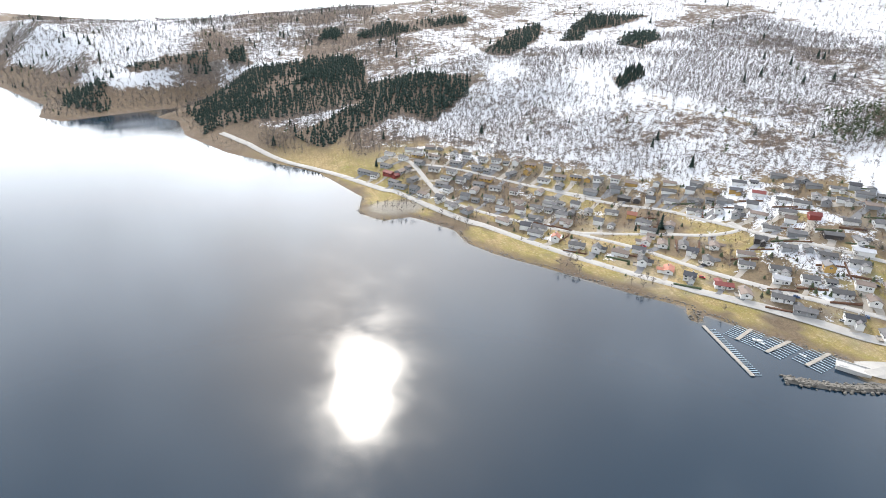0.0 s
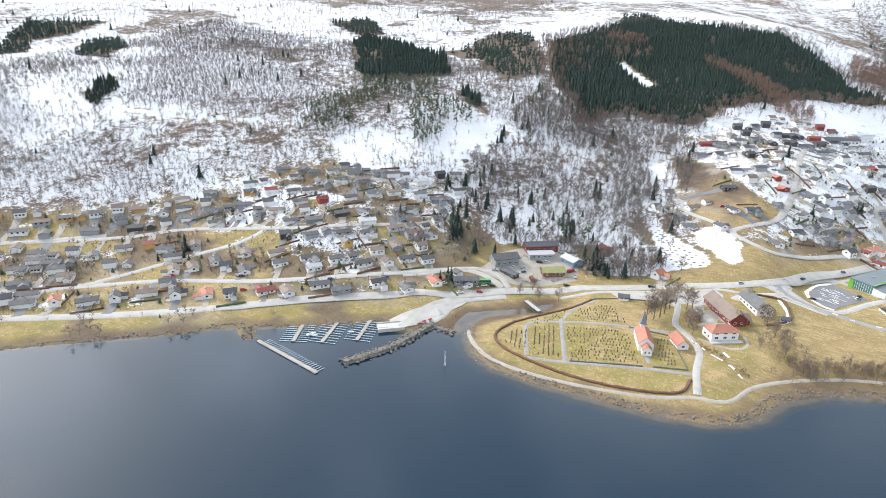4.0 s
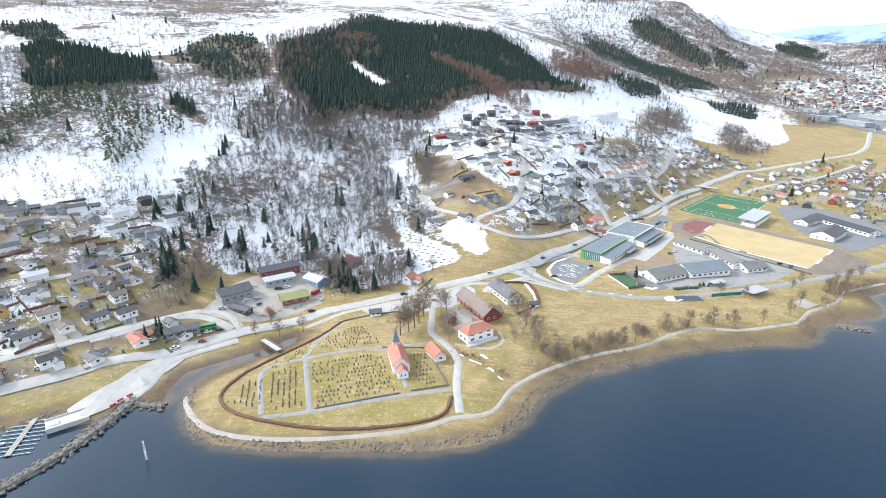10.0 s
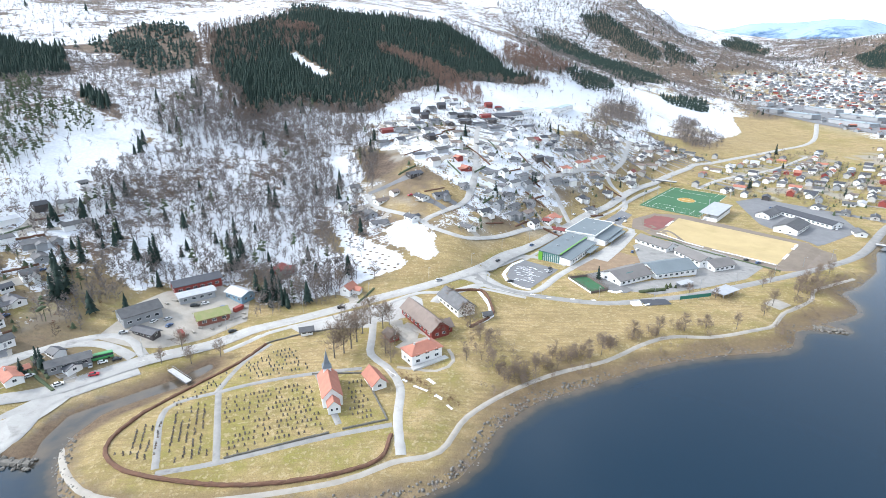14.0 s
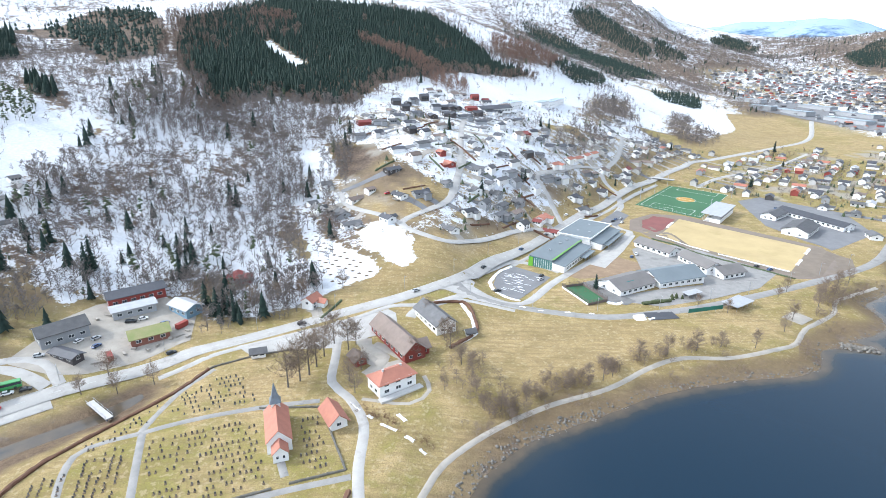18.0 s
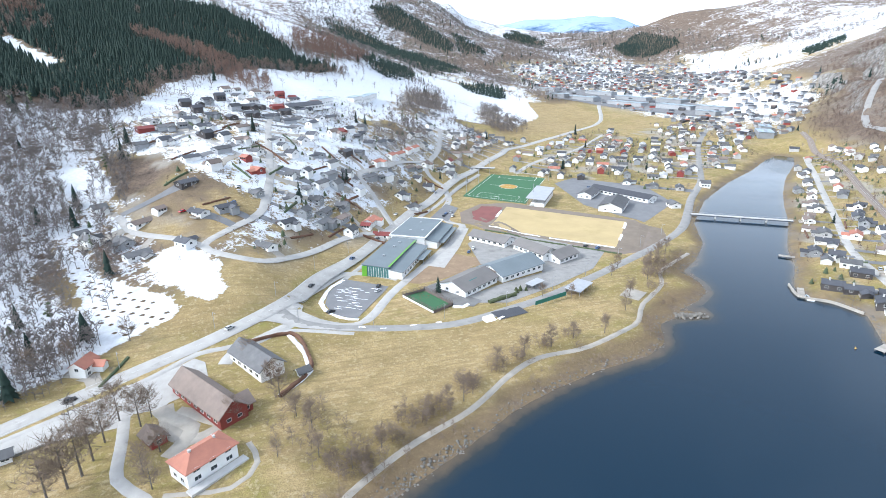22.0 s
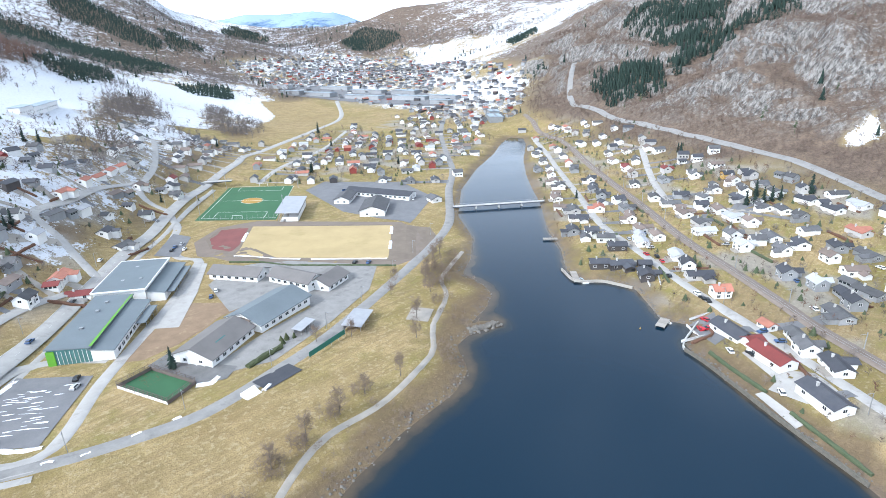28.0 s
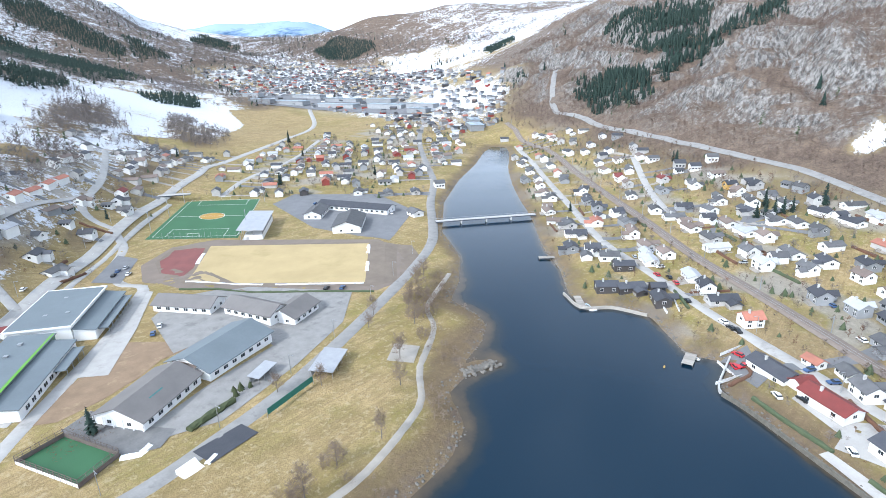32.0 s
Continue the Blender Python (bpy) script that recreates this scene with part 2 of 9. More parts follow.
OCHRE_WOOD = surface("ochre_painted_boards", (0.50, 0.32, 0.10), (0.44, 0.28, 0.09), 4, 0.7, 0.3, 0.1, vary=0.2)
BLACK_WOOD = surface("dark_stained_boards", (0.045, 0.042, 0.045), (0.07, 0.06, 0.055), 4, 0.7, 0.3, 0.1, vary=0.2)
BLUE_WOOD = surface("blue_grey_boards", (0.15, 0.25, 0.32), (0.13, 0.2, 0.27), 4, 0.7, 0.3, 0.1, vary=0.2)
ORANGE_TILE = surface("orange_roof_tile", (0.40, 0.165, 0.11), (0.30, 0.125, 0.09), 3, 0.8, 0.35, 0.4, vary=0.15)
GREY_TILE = surface("grey_roof_tile", (0.115, 0.115, 0.118), (0.07, 0.07, 0.074), 3, 0.75, 0.35, 0.4, vary=0.3)
DARK_TILE = surface("near_black_roof_tile", (0.045, 0.048, 0.058), (0.065, 0.066, 0.075), 3, 0.6, 0.35, 0.4, vary=0.3)
BROWN_TILE = surface("brown_roof_tile", (0.20, 0.155, 0.13), (0.145, 0.115, 0.10), 3, 0.8, 0.35, 0.4, vary=0.2)
PALE_TILE = surface("pale_grey_roof_sheet", (0.42, 0.43, 0.45), (0.34, 0.35, 0.37), 3, 0.6, 0.5, 0.2, vary=0.15)
RED_TILE = surface("dark_red_roof_tile", (0.20, 0.04, 0.035), (0.15, 0.035, 0.03), 3, 0.7, 0.35, 0.4, vary=0.15)
STONE = surface("grey_boulder_stone", (0.20, 0.185, 0.16), (0.095, 0.088, 0.078), 2.5, 0.9, 0.3, 0.4)
CONCRETE = surface("pale_concrete", (0.50, 0.49, 0.47), (0.40, 0.39, 0.38), 3, 0.9, 0.3, 0.15)
STEEL = surface("galvanised_steel", (0.42, 0.43, 0.44), (0.34, 0.35, 0.36), 2, 0.45, 0.3, 0.05, metal=0.7)
GREEN_PAINT = surface("lime_green_cladding", (0.13, 0.36, 0.03), (0.11, 0.30, 0.03), 3, 0.6, 0.3, 0.05)
HEDGE_BROWN = surface("bare_hedge_twigs", (0.15, 0.075, 0.045), (0.10, 0.055, 0.035), 1.5, 0.95, 0.25, 0.6)
PLANK = surface("weathered_planks", (0.36, 0.33, 0.29), (0.28, 0.26, 0.23), 2, 0.9, 0.25, 0.3, vary=0.15)
SPRUCE_LEAF = surface("dark_spruce_needles", (0.010, 0.026, 0.021), (0.019, 0.040, 0.028), 3, 0.9, 0.5, 0.4)
PINE_LEAF = surface("olive_pine_needles", (0.060, 0.085, 0.042), (0.085, 0.105, 0.055), 3, 0.9, 0.5, 0.4)
SCRUB_TWIGS = surface("brown_scrub_twigs", (0.235, 0.180, 0.137), (0.155, 0.117, 0.09), 5, 0.95, 0.5, 0.2)
SHRUB_TWIGS = surface("dark_brown_shrub_twigs", (0.115, 0.085, 0.066), (0.075, 0.057, 0.046), 6, 0.95, 0.5, 0.2)
TWIGS = surface("bare_birch_twigs", (0.195, 0.170, 0.158), (0.132, 0.113, 0.105), 6, 0.95, 0.5, 0.2)
RUSSET_TWIGS = surface("russet_larch_needles", (0.22, 0.14, 0.105), (0.155, 0.10, 0.08), 8, 0.95, 0.5, 0.2)
LARCH_TWIGS = surface("russet_larch_twigs", (0.175, 0.128, 0.102), (0.12, 0.088, 0.072), 6, 0.95, 0.5, 0.2)
BARK = surface("grey_bark", (0.17, 0.15, 0.13), (0.11, 0.095, 0.085), 2, 0.95, 0.3, 0.4)
CAR_PAINTS = [surface(k, c, c, 2, 0.3, 0.4, 0) for k, c in (("black_car_paint", (0.015, 0.016, 0.018)), ("silver_car_paint", (0.45, 0.46, 0.47)),
                                                           ("white_car_paint", (0.75, 0.75, 0.74)), ("red_car_paint", (0.45, 0.02, 0.03)), ("blue_car_paint", (0.05, 0.10, 0.22)))]
RUBBER = surface("black_rubber", (0.02, 0.02, 0.02), (0.03, 0.03, 0.03), 1, 0.8, 0.2, 0)
SNOW = surface("old_packed_snow", (0.82, 0.84, 0.87), (0.70, 0.72, 0.75), 4, 0.8, 0.5, 0.5)


def make_glass():
    m, n, l, p = nodes_of("dark_window_glass")
    p.inputs["Base Color"].default_value = (0.03, 0.038, 0.045, 1)
    p.inputs["Roughness"].default_value = 0.08
    return m


GLASS = make_glass()
# ---------------------------------------------------------------- mesh helpers
def mesh_of(name, verts, faces, material, smooth_=False):
    me = bpy.data.meshes.new(name)
    me.from_pydata(verts, [], faces)
    for mat in (material if isinstance(material, (list, tuple)) else [material]):
        me.materials.append(mat)
    if smooth_:
        me.polygons.foreach_set("use_smooth", [True] * len(me.polygons))
    me.update()
    return me


def part(name, me, parent, label="", m=None):
    """Links a mesh as one part under a thing or under another part."""
    ob = new(name, me)
    ob.parent = parent
    if m is not None:
        ob.matrix_basis = m
    return tagged(ob, label)


def thing(name, m, label, category, group="", kind=""):
    ob = new(name)
    ob.empty_display_size = 0.5
    ob.matrix_basis = m
    return tagged(ob, label, category, group, kind)


def box_data(sx, sy, sz, x=0, y=0, z=0):
    """Corners and faces of a box that stands on z."""
    v = [(x + i * sx / 2, y + j * sy / 2, z + k * sz) for k in (0, 1) for i, j in ((-1, -1), (1, -1), (1, 1), (-1, 1))]
    f = [(3, 2, 1, 0), (4, 5, 6, 7), (0, 1, 5, 4), (1, 2, 6, 5), (2, 3, 7, 6), (3, 0, 4, 7)]
    return v, f


def joined(*bits):
    verts, faces = [], []
    for v, f in bits:
        k = len(verts)
        verts += v
        faces += [tuple(i + k for i in q) for q in f]
    return verts, faces


# ---------------------------------------------------------------- ground
def steps(spans):
    """Grid lines: (from, to, spacing) spans in a row."""
    out = [spans[0][0]]
    for a, b, s in spans:
        n = max(1, round((b - a) / s))
        out += [a + (b - a) * k / n for k in range(1, n + 1)]
    return np.array(out)


GRID_X = steps([(-4300, -1900, 90), (-1900, -1150, 30), (-1150, -640, 11), (-640, -180, 5.5), (-180, 430, 4.0), (430, 780, 7), (780, 1400, 16), (1400, 2600, 40), (2600, 4400, 90)])
GRID_Y = steps([(-3200, -900, 120), (-900, -560, 34), (-560, -70, 11), (-70, 130, 5.5), (130, 480, 4.0), (480, 700, 6), (700, 1300, 12), (1300, 2300, 25), (2300, 4300, 60)])


def build_ground():
    gx, gy = np.meshgrid(GRID_X, GRID_Y)
    z = land(gx, gy)
    cover, bed = land_cover(gx, gy, z)
    ny, nx = gx.shape
    verts = np.stack([gx, gy, z], -1).reshape(-1, 3)
    i = np.arange(nx * ny).reshape(ny, nx)
    quads = np.stack([i[:-1, :-1], i[:-1, 1:], i[1:, 1:], i[1:, :-1]], -1).reshape(-1, 4)
    me = bpy.data.meshes.new("ground")
    me.vertices.add(len(verts))
    me.vertices.foreach_set("co", verts.ravel())
    me.loops.add(quads.size)
    me.loops.foreach_set("vertex_index", quads.ravel())
    me.polygons.add(len(quads))
    me.polygons.foreach_set("loop_start", np.arange(0, quads.size, 4))
    me.polygons.foreach_set("loop_total", np.full(len(quads), 4))
    me.polygons.foreach_set("use_smooth", np.ones(len(quads), bool))
    me.update(calc_edges=True)
    for key, rgb in (("cover", cover), ("bed", bed)):
        at = me.color_attributes.new(key, "FLOAT_COLOR", "POINT")
        at.data.foreach_set("color", np.concatenate([rgb.reshape(-1, 3), np.ones((len(verts), 1))], 1).ravel())
    me.materials.append(GROUND)
    return tagged(new("ground", me), "valley ground of dry grass, woodland floor, rock and old snow", "ground", kind="structure")
# ---------------------------------------------------------------- plan of the land
# Shoreline of the lake and the river arm, metres, water level at z = 0.
SHORE_WEST = [(-3600, -3000), (-2600, -1500), (-1500, -760), (-1093, -500), (-1050, -470), (-938, -443), (-908, -406),
              (-955, -362), (-1010, -305), (-1041, -262), (-943, -292), (-917, -258), (-810, -236), (-705, -176),
              (-667, -135), (-612, -80), (-519, -46), (-472, -56), (-451, -39), (-457, -12), (-445, -2), (-419, 17),
              (-389, 19), (-365, 33), (-340, 56), (-309, 83), (-283, 104), (-262, 127), (-247, 117), (-241, 121), (-252, 132),
              (-229, 145), (-205, 163), (-187, 178), (-176, 169), (-169, 171), (-163, 187)]
SHORE_CHURCH = [(-155, 187), (-145, 184), (-149, 198), (-148, 214), (-132, 227), (-118, 238), (-104, 254), (-100, 252),
                (-108, 236), (-122, 225), (-134, 215), (-138, 200), (-136, 187), (-125, 169), (-110, 160), (-89, 157),
                (-62, 157), (-39, 158), (-23, 159), (-2, 163), (12, 171), (20, 182), (30, 200), (50, 218), (82, 232),
                (104, 243), (124, 249), (148, 254), (176, 256), (190, 262), (200, 277), (212, 280)]
SHORE_RIVER = [(227, 275), (229, 279), (218, 286), (236, 290), (250, 298), (257, 310), (260, 326), (281, 338), (309, 360), (340, 400),
               (398, 448), (470, 491), (540, 525), (600, 560), (640, 578), (648, 560), (614, 532), (532, 478), (480, 438),
               (442, 406), (402, 370), (351, 330), (325, 304), (301, 286), (291, 272), (299, 262), (300, 246), (284, 230),
               (276, 222), (280, 208), (260, 206), (254, 197), (244, 183), (234, 168), (226, 155), (217, 140), (190, 108),
               (165, 70), (150, 0), (170, -120), (300, -400), (500, -1200), (600, -3000)]
# Spot heights (x, y, z) of the ground, by district.
LOW_LAND = [(-600, -60, 6), (-480, 0, 5), (-420, 60, 7), (-330, 100, 4), (-260, 155, 5), (-160, 225, 5), (-90, 280, 6),
            (-70, 200, 5), (-20, 230, 7), (20, 260, 9), (60, 330, 7), (120, 300, 5), (90, 380, 5), (170, 340, 5), (240, 420, 3),
            (250, 550, 3), (340, 480, 3), (160, 535, 6), (360, 735, 8), (85, 424, 7), (148, 500, 6), (245, 620, 6), (40, 362, 9), (60, 400, 10), (118, 465, 7), (480, 620, 6), (620, 620, 6), (510, 818, 10), (330, 620, 5), (430, 520, 4)]
EAST_BANK = [(260, 150, 4), (360, 190, 6), (310, 230, 4), (420, 300, 6), (547, 396, 8), (513, 308, 12), (500, 200, 20), (470, 120, 20),
             (670, 442, 26), (650, 560, 8), (733, 573, 22), (560, 240, 30), (600, 300, 34), (694, 381, 62), (711, 312, 76), (640, 200, 70), (600, 60, 70),
             (350, 60, 12), (977, 576, 112), (890, 640, 60), (800, 740, 20)]
WEST_SLOPE = [(-572, 16, 21), (-481, 120, 14), (-410, 183, 14), (-322, 190, 12), (-294, 257, 36), (-235, 219, 17), (-330, 240, 30), (-200, 290, 18),
              (-283, 499, 92), (-188, 460, 53), (-340, 380, 62), (-698, 163, 42), (-613, 284, 88), (-725, 331, 112), (-812, 164, 85),
              (-979, 511, 157), (-480, 360, 76), (-700, 30, 30), (-850, -120, 36), (-560, 180, 42), (-500, 600, 130)]
NORTH_HILL = [(-6, 474, 53), (87, 510, 42), (36, 616, 76), (142, 560, 44), (215, 646, 36), (185, 609, 27), (-65, 466, 34), (-65, 393, 17),
              (-108, 304, 8), (-130, 360, 18), (-116, 725, 116), (-144, 816, 140), (9, 343, 16), (24, 378, 30), (-42, 307, 9), (-115, 428, 30), (130, 800, 90), (60, 720, 92),
              (260, 760, 40), (320, 900, 44), (502, 1033, 13), (600, 700, 10), (848, 743, 16), (892, 1544, 37), (700, 1150, 15)]
SKYLINE_WEST = [(-1409, -636, 87), (-1376, -374, 98), (-1695, -224, 114), (-1792, 19, 141), (-1459, 209, 181), (-1385, 443, 222),
                (-1306, 574, 220), (-1181, 856, 250), (-969, 1196, 281), (-621, 1499, 287), (-990, -250, 36), (-1041, -6, 86), (-1029, -449, 30),
                (-150, 1202, 234), (36, 1210, 220), (193, 1093, 145), (-813, 1457, 290), (-396, 1820, 305), (276, 2243, 345), (824, 2424, 354),
                (1050, 2661, 334), (483, 1796, 155), (-500, 900, 190), (-800, 800, 200), (300, 1500, 150)]
SKYLINE_EAST = [(1918, 3823, 150), (2567, 3663, 150), (2397, 3040, 125), (213, 2370, 330), (944, 2614, 272), (1132, 2537, 152), (1244, 2370, 92),
                (1129, 1618, 60), (1950, 2510, 210), (1848, 2070, 254), (1973, 1795, 306), (2115, 1613, 288), (2085, 1287, 269), (1443, 783, 236),
                (1185, 468, 220), (1062, 326, 200), (972, 243, 185), (1630, 1725, 143), (1461, 1317, 85), (1347, 1712, 70), (1115, 1968, 110), (900, 80, 190), (800, -200, 190)]
FAR_LAND = [(-3800, -800, 4), (-2500, -1150, 10), (-2500, -400, 30), (-2700, 200, 50), (-3800, 400, 30), (-3800, 1500, 120), (-2500, 3500, 250), (0, 4300, 420), (3900, 4300, 230), (4300, 1500, 420), (3500, -1500, 350), (1500, -3500, 250), (-3500, -3500, 120), (1800, 200, 300)]


def rings(seed, n=64):
    """A periodic table of random values for value noise."""
    return np.random.RandomState(seed).rand(n, n)


NOISE_TABLE = rings(7)


def wave(x, y):
    """Smooth value noise, 0 to 1, one cell a unit."""
    xi, yi = np.floor(x).astype(int), np.floor(y).astype(int)
    u, v = x - xi, y - yi
    u, v = u * u * (3 - 2 * u), v * v * (3 - 2 * v)
    n = NOISE_TABLE
    a, b = n[xi % 64, yi % 64], n[(xi + 1) % 64, yi % 64]
    c, d = n[xi % 64, (yi + 1) % 64], n[(xi + 1) % 64, (yi + 1) % 64]
    return (a * (1 - u) + b * u) * (1 - v) + (c * (1 - u) + d * u) * v


def rough(x, y, size, octaves=4):
    """Fractal noise about 0, whose largest features are size metres."""
    out, amp, total = 0.0, 1.0, 0.0
    for k in range(octaves):
        out = out + amp * (wave(x / size + 17 * k, y / size - 9 * k) - 0.5)
        total += amp
        amp, size = amp * 0.5, size / 2.03
    return out / total * 2


def signed_distance(x, y, poly):
    """Distance to a closed outline, negative inside it."""
    p = np.array(poly, float)
    q = np.roll(p, -1, 0)
    if np.size(x) < 80:
        a, e, px, py = p, q - p, np.asarray(x, float)[..., None], np.asarray(y, float)[..., None]
        t = np.clip(((px - a[:, 0]) * e[:, 0] + (py - a[:, 1]) * e[:, 1]) / ((e * e).sum(1) + 1e-9), 0, 1)
        near = ((px - a[:, 0] - t * e[:, 0]) ** 2 + (py - a[:, 1] - t * e[:, 1]) ** 2).min(-1)
        rise = np.where(e[:, 1] == 0, 1.0, e[:, 1])
        crossed = ((a[:, 1] > py) != (q[:, 1] > py)) & (px < e[:, 0] * (py - a[:, 1]) / rise + a[:, 0])
        return np.where(crossed.sum(-1) % 2 == 1, -1, 1) * np.sqrt(near)
    best, inside = np.full(np.shape(x), 1e18), np.zeros(np.shape(x), bool)
    for (ax, ay), (bx, by) in zip(p, q):
        ex, ey = bx - ax, by - ay
        t = np.clip(((x - ax) * ex + (y - ay) * ey) / (ex * ex + ey * ey + 1e-9), 0, 1)
        best = np.minimum(best, (x - ax - t * ex) ** 2 + (y - ay - t * ey) ** 2)
        if ay != by:
            inside ^= ((ay > y) != (by > y)) & (x < (bx - ax) * (y - ay) / (by - ay) + ax)
    return np.where(inside, -1, 1) * np.sqrt(best)


def line_distance(x, y, line):
    """Distance to an open line, and how far along it the nearest place lies."""
    best, along, gone = np.full(np.shape(x), 1e18), np.zeros(np.shape(x)), 0.0
    for (ax, ay), (bx, by) in zip(line, line[1:]):
        ex, ey = bx - ax, by - ay
        n = math.hypot(ex, ey)
        t = np.clip(((x - ax) * ex + (y - ay) * ey) / (n * n + 1e-9), 0, 1)
        d = (x - ax - t * ex) ** 2 + (y - ay - t * ey) ** 2
        along = np.where(d < best, gone + t * n, along)
        best = np.minimum(best, d)
        gone += n
    return np.sqrt(best), along


def smooth(a, b, v):
    t = np.clip((v - a) / (b - a), 0, 1)
    return t * t * (3 - 2 * t)


LAKE = SHORE_WEST + SHORE_CHURCH + SHORE_RIVER
SPOTS = np.array(LOW_LAND + EAST_BANK + WEST_SLOPE + NORTH_HILL + SKYLINE_WEST + SKYLINE_EAST + FAR_LAND, float)


def spread(points):
    """Weights of a smooth sheet through the spot heights."""
    d = np.hypot(points[:, None, 0] - points[None, :, 0], points[:, None, 1] - points[None, :, 1])
    n = len(points)
    a = np.zeros((n + 1, n + 1))
    a[:n, :n] = -d - np.eye(n) * 2.0
    a[:n, n], a[n, :n] = 1, 1
    return np.linalg.solve(a, np.r_[points[:, 2], 0])


SHEET = spread(SPOTS)
# Ground that was levelled: outline, height, width of its bank.
LEVELS = [([(203, 536), (246, 486), (318, 570), (272, 614)], 3.2, 12), ([(180, 442), (246, 358), (300, 414), (228, 500)], 3.4, 10),
          ([(50, 352), (110, 425), (150, 460), (190, 440), (190, 380), (130, 320), (60, 330)], 5.0, 14)]


def sheet(x, y):
    if np.size(x) < 80:
        return SHEET[-1] - (SHEET[:-1] * np.sqrt((x[..., None] - SPOTS[:, 0]) ** 2 + (y[..., None] - SPOTS[:, 1]) ** 2 + 400.0)).sum(-1)
    z = np.full(np.shape(x), SHEET[-1])
    for (px, py, _), w in zip(SPOTS, SHEET):
        z = z - w * np.sqrt((x - px) ** 2 + (y - py) ** 2 + 400.0)
    return z


def land(x, y):
    """Height of the ground."""
    x, y = np.asarray(x, float), np.asarray(y, float)
    z = sheet(x, y)
    far = np.hypot(x - 50, y - 300)
    high = smooth(14, 70, z)
    z = z + rough(x, y, 190, 5) * (0.5 + 11 * high) + rough(x + 900, y, 700, 4) * 45 * smooth(900, 2200, far) * high
    z = z + high * smooth(500, 640, x) * smooth(900, 700, y) * (np.abs(rough(x, y, 120, 4)) * 34 + (0.5 - np.abs(rough(x + 33, y * 0.7, 58, 3))) * 32)
    crag = high * smooth(520, 640, x) * smooth(900, 700, y)
    z = z + crag * 7.5 * np.sin(z / 8.0 + 6 * rough(x, y, 110, 3))
    shore = signed_distance(x, y, LAKE)
    z = np.maximum(z, 2.2 + 0.004 * np.minimum(np.maximum(shore, 0), 300))
    for outline, level, bank in LEVELS:
        d = signed_distance(x, y, outline)
        z = z + (level - z) * smooth(bank, 0, d)
    bank = np.where(shore > 0, np.where(shore < 4, 0.36 * shore, 1.44 + 0.12 * (shore - 4) + 0.004 * np.maximum(shore - 4, 0) ** 2), 0.0)
    z = np.minimum(z, bank + 0.0)
    return np.where(shore < 0, np.maximum(0.22 * shore, -6), z)


def ground(x, y):
    return float(land(np.array([float(x)]), np.array([float(y)]))[0])
# ---------------------------------------------------------------- land cover
SPRUCE_STANDS = {}
SPRUCE_STANDS["hill"] = [(-317, 902), (-233, 1032), (-84, 1089), (33, 1119), (91, 1028), (132, 942), (185, 924), (73, 799), (7, 719), (-28, 682), (-52, 619), (-71, 609), (-125, 623), (-157, 587), (-173, 575), (-189, 626), (-223, 667), (-264, 755)]
SPRUCE_STANDS["hill_west"] = [(-451, 761), (-425, 793), (-429, 902), (-386, 937), (-333, 893), (-292, 797), (-274, 714), (-295, 650), (-362, 734), (-385, 741)]
SPRUCE_STANDS["hill_back"] = [(-235, 1096), (-197, 1127), (-158, 1085), (-84, 1096), (-91, 1048), (-222, 1026)]
SPRUCE_STANDS["block"] = [(-592, 721), (-597, 772), (-535, 767), (-436, 733), (-370, 645), (-400, 600), (-433, 579), (-461, 554), (-535, 649)]
SPRUCE_STANDS["plateau"] = [(-768, 881), (-722, 862), (-678, 895), (-587, 804), (-624, 787), (-696, 827)]
SPRUCE_STANDS["strip"] = [(-330, 575), (-317, 577), (-278, 542), (-271, 527), (-307, 541)]
SPRUCE_STANDS["gully"] = [(-685, 322), (-721, 384), (-670, 344), (-649, 308)]
SPRUCE_STANDS["west"] = [(-957, -251), (-1081, -178), (-1065, -120), (-1092, -10), (-1022, 31), (-888, 19), (-889, 99), (-814, 167), (-771, 136), (-711, 72), (-746, 34), (-712, -17), (-661, -65), (-705, -101), (-773, -38), (-815, -1), (-796, -66), (-781, -133), (-809, -185), (-806, -207)]
SPRUCE_STANDS["peninsula"] = [(-1097, -449), (-1052, -376), (-969, -359), (-959, -415)]
# bands of wood along the snowy plateau
SPRUCE_STANDS["band_a"] = [(-1230, 175), (-1222, 291), (-1182, 271), (-1172, 189)]
SPRUCE_STANDS["band_b"] = [(-918, 220), (-1077, 324), (-1084, 396), (-996, 348), (-888, 254)]
SPRUCE_STANDS["band_c"] = [(-959, 379), (-1045, 448), (-1104, 507), (-1039, 603), (-1011, 530), (-1010, 453), (-952, 409)]
SPRUCE_STANDS["band_d"] = [(-936, 482), (-940, 548), (-872, 513), (-814, 448), (-862, 435)]
SPRUCE_STANDS["band_e"] = [(-1192, 42), (-1281, 126), (-1201, 157), (-1155, 175), (-1159, 99)]
SPRUCE_STANDS["band_f"] = [(-1291, -14), (-1304, 23), (-1227, 22), (-1206, -24)]
SPRUCE_STANDS["far_shore_a"] = [(-1139, -366), (-1204, -281), (-1157, -267), (-1114, -344)]
SPRUCE_STANDS["far_shore_b"] = [(-1185, -269), (-1186, -229), (-1127, -223), (-1126, -266)]
SPRUCE_STANDS["far_shore_c"] = [(-1184, -200), (-1190, -169), (-1093, -153), (-1131, -193)]
SPRUCE_STANDS["far_shore_d"] = [(-1240, -27), (-1280, 23), (-1192, 12)]
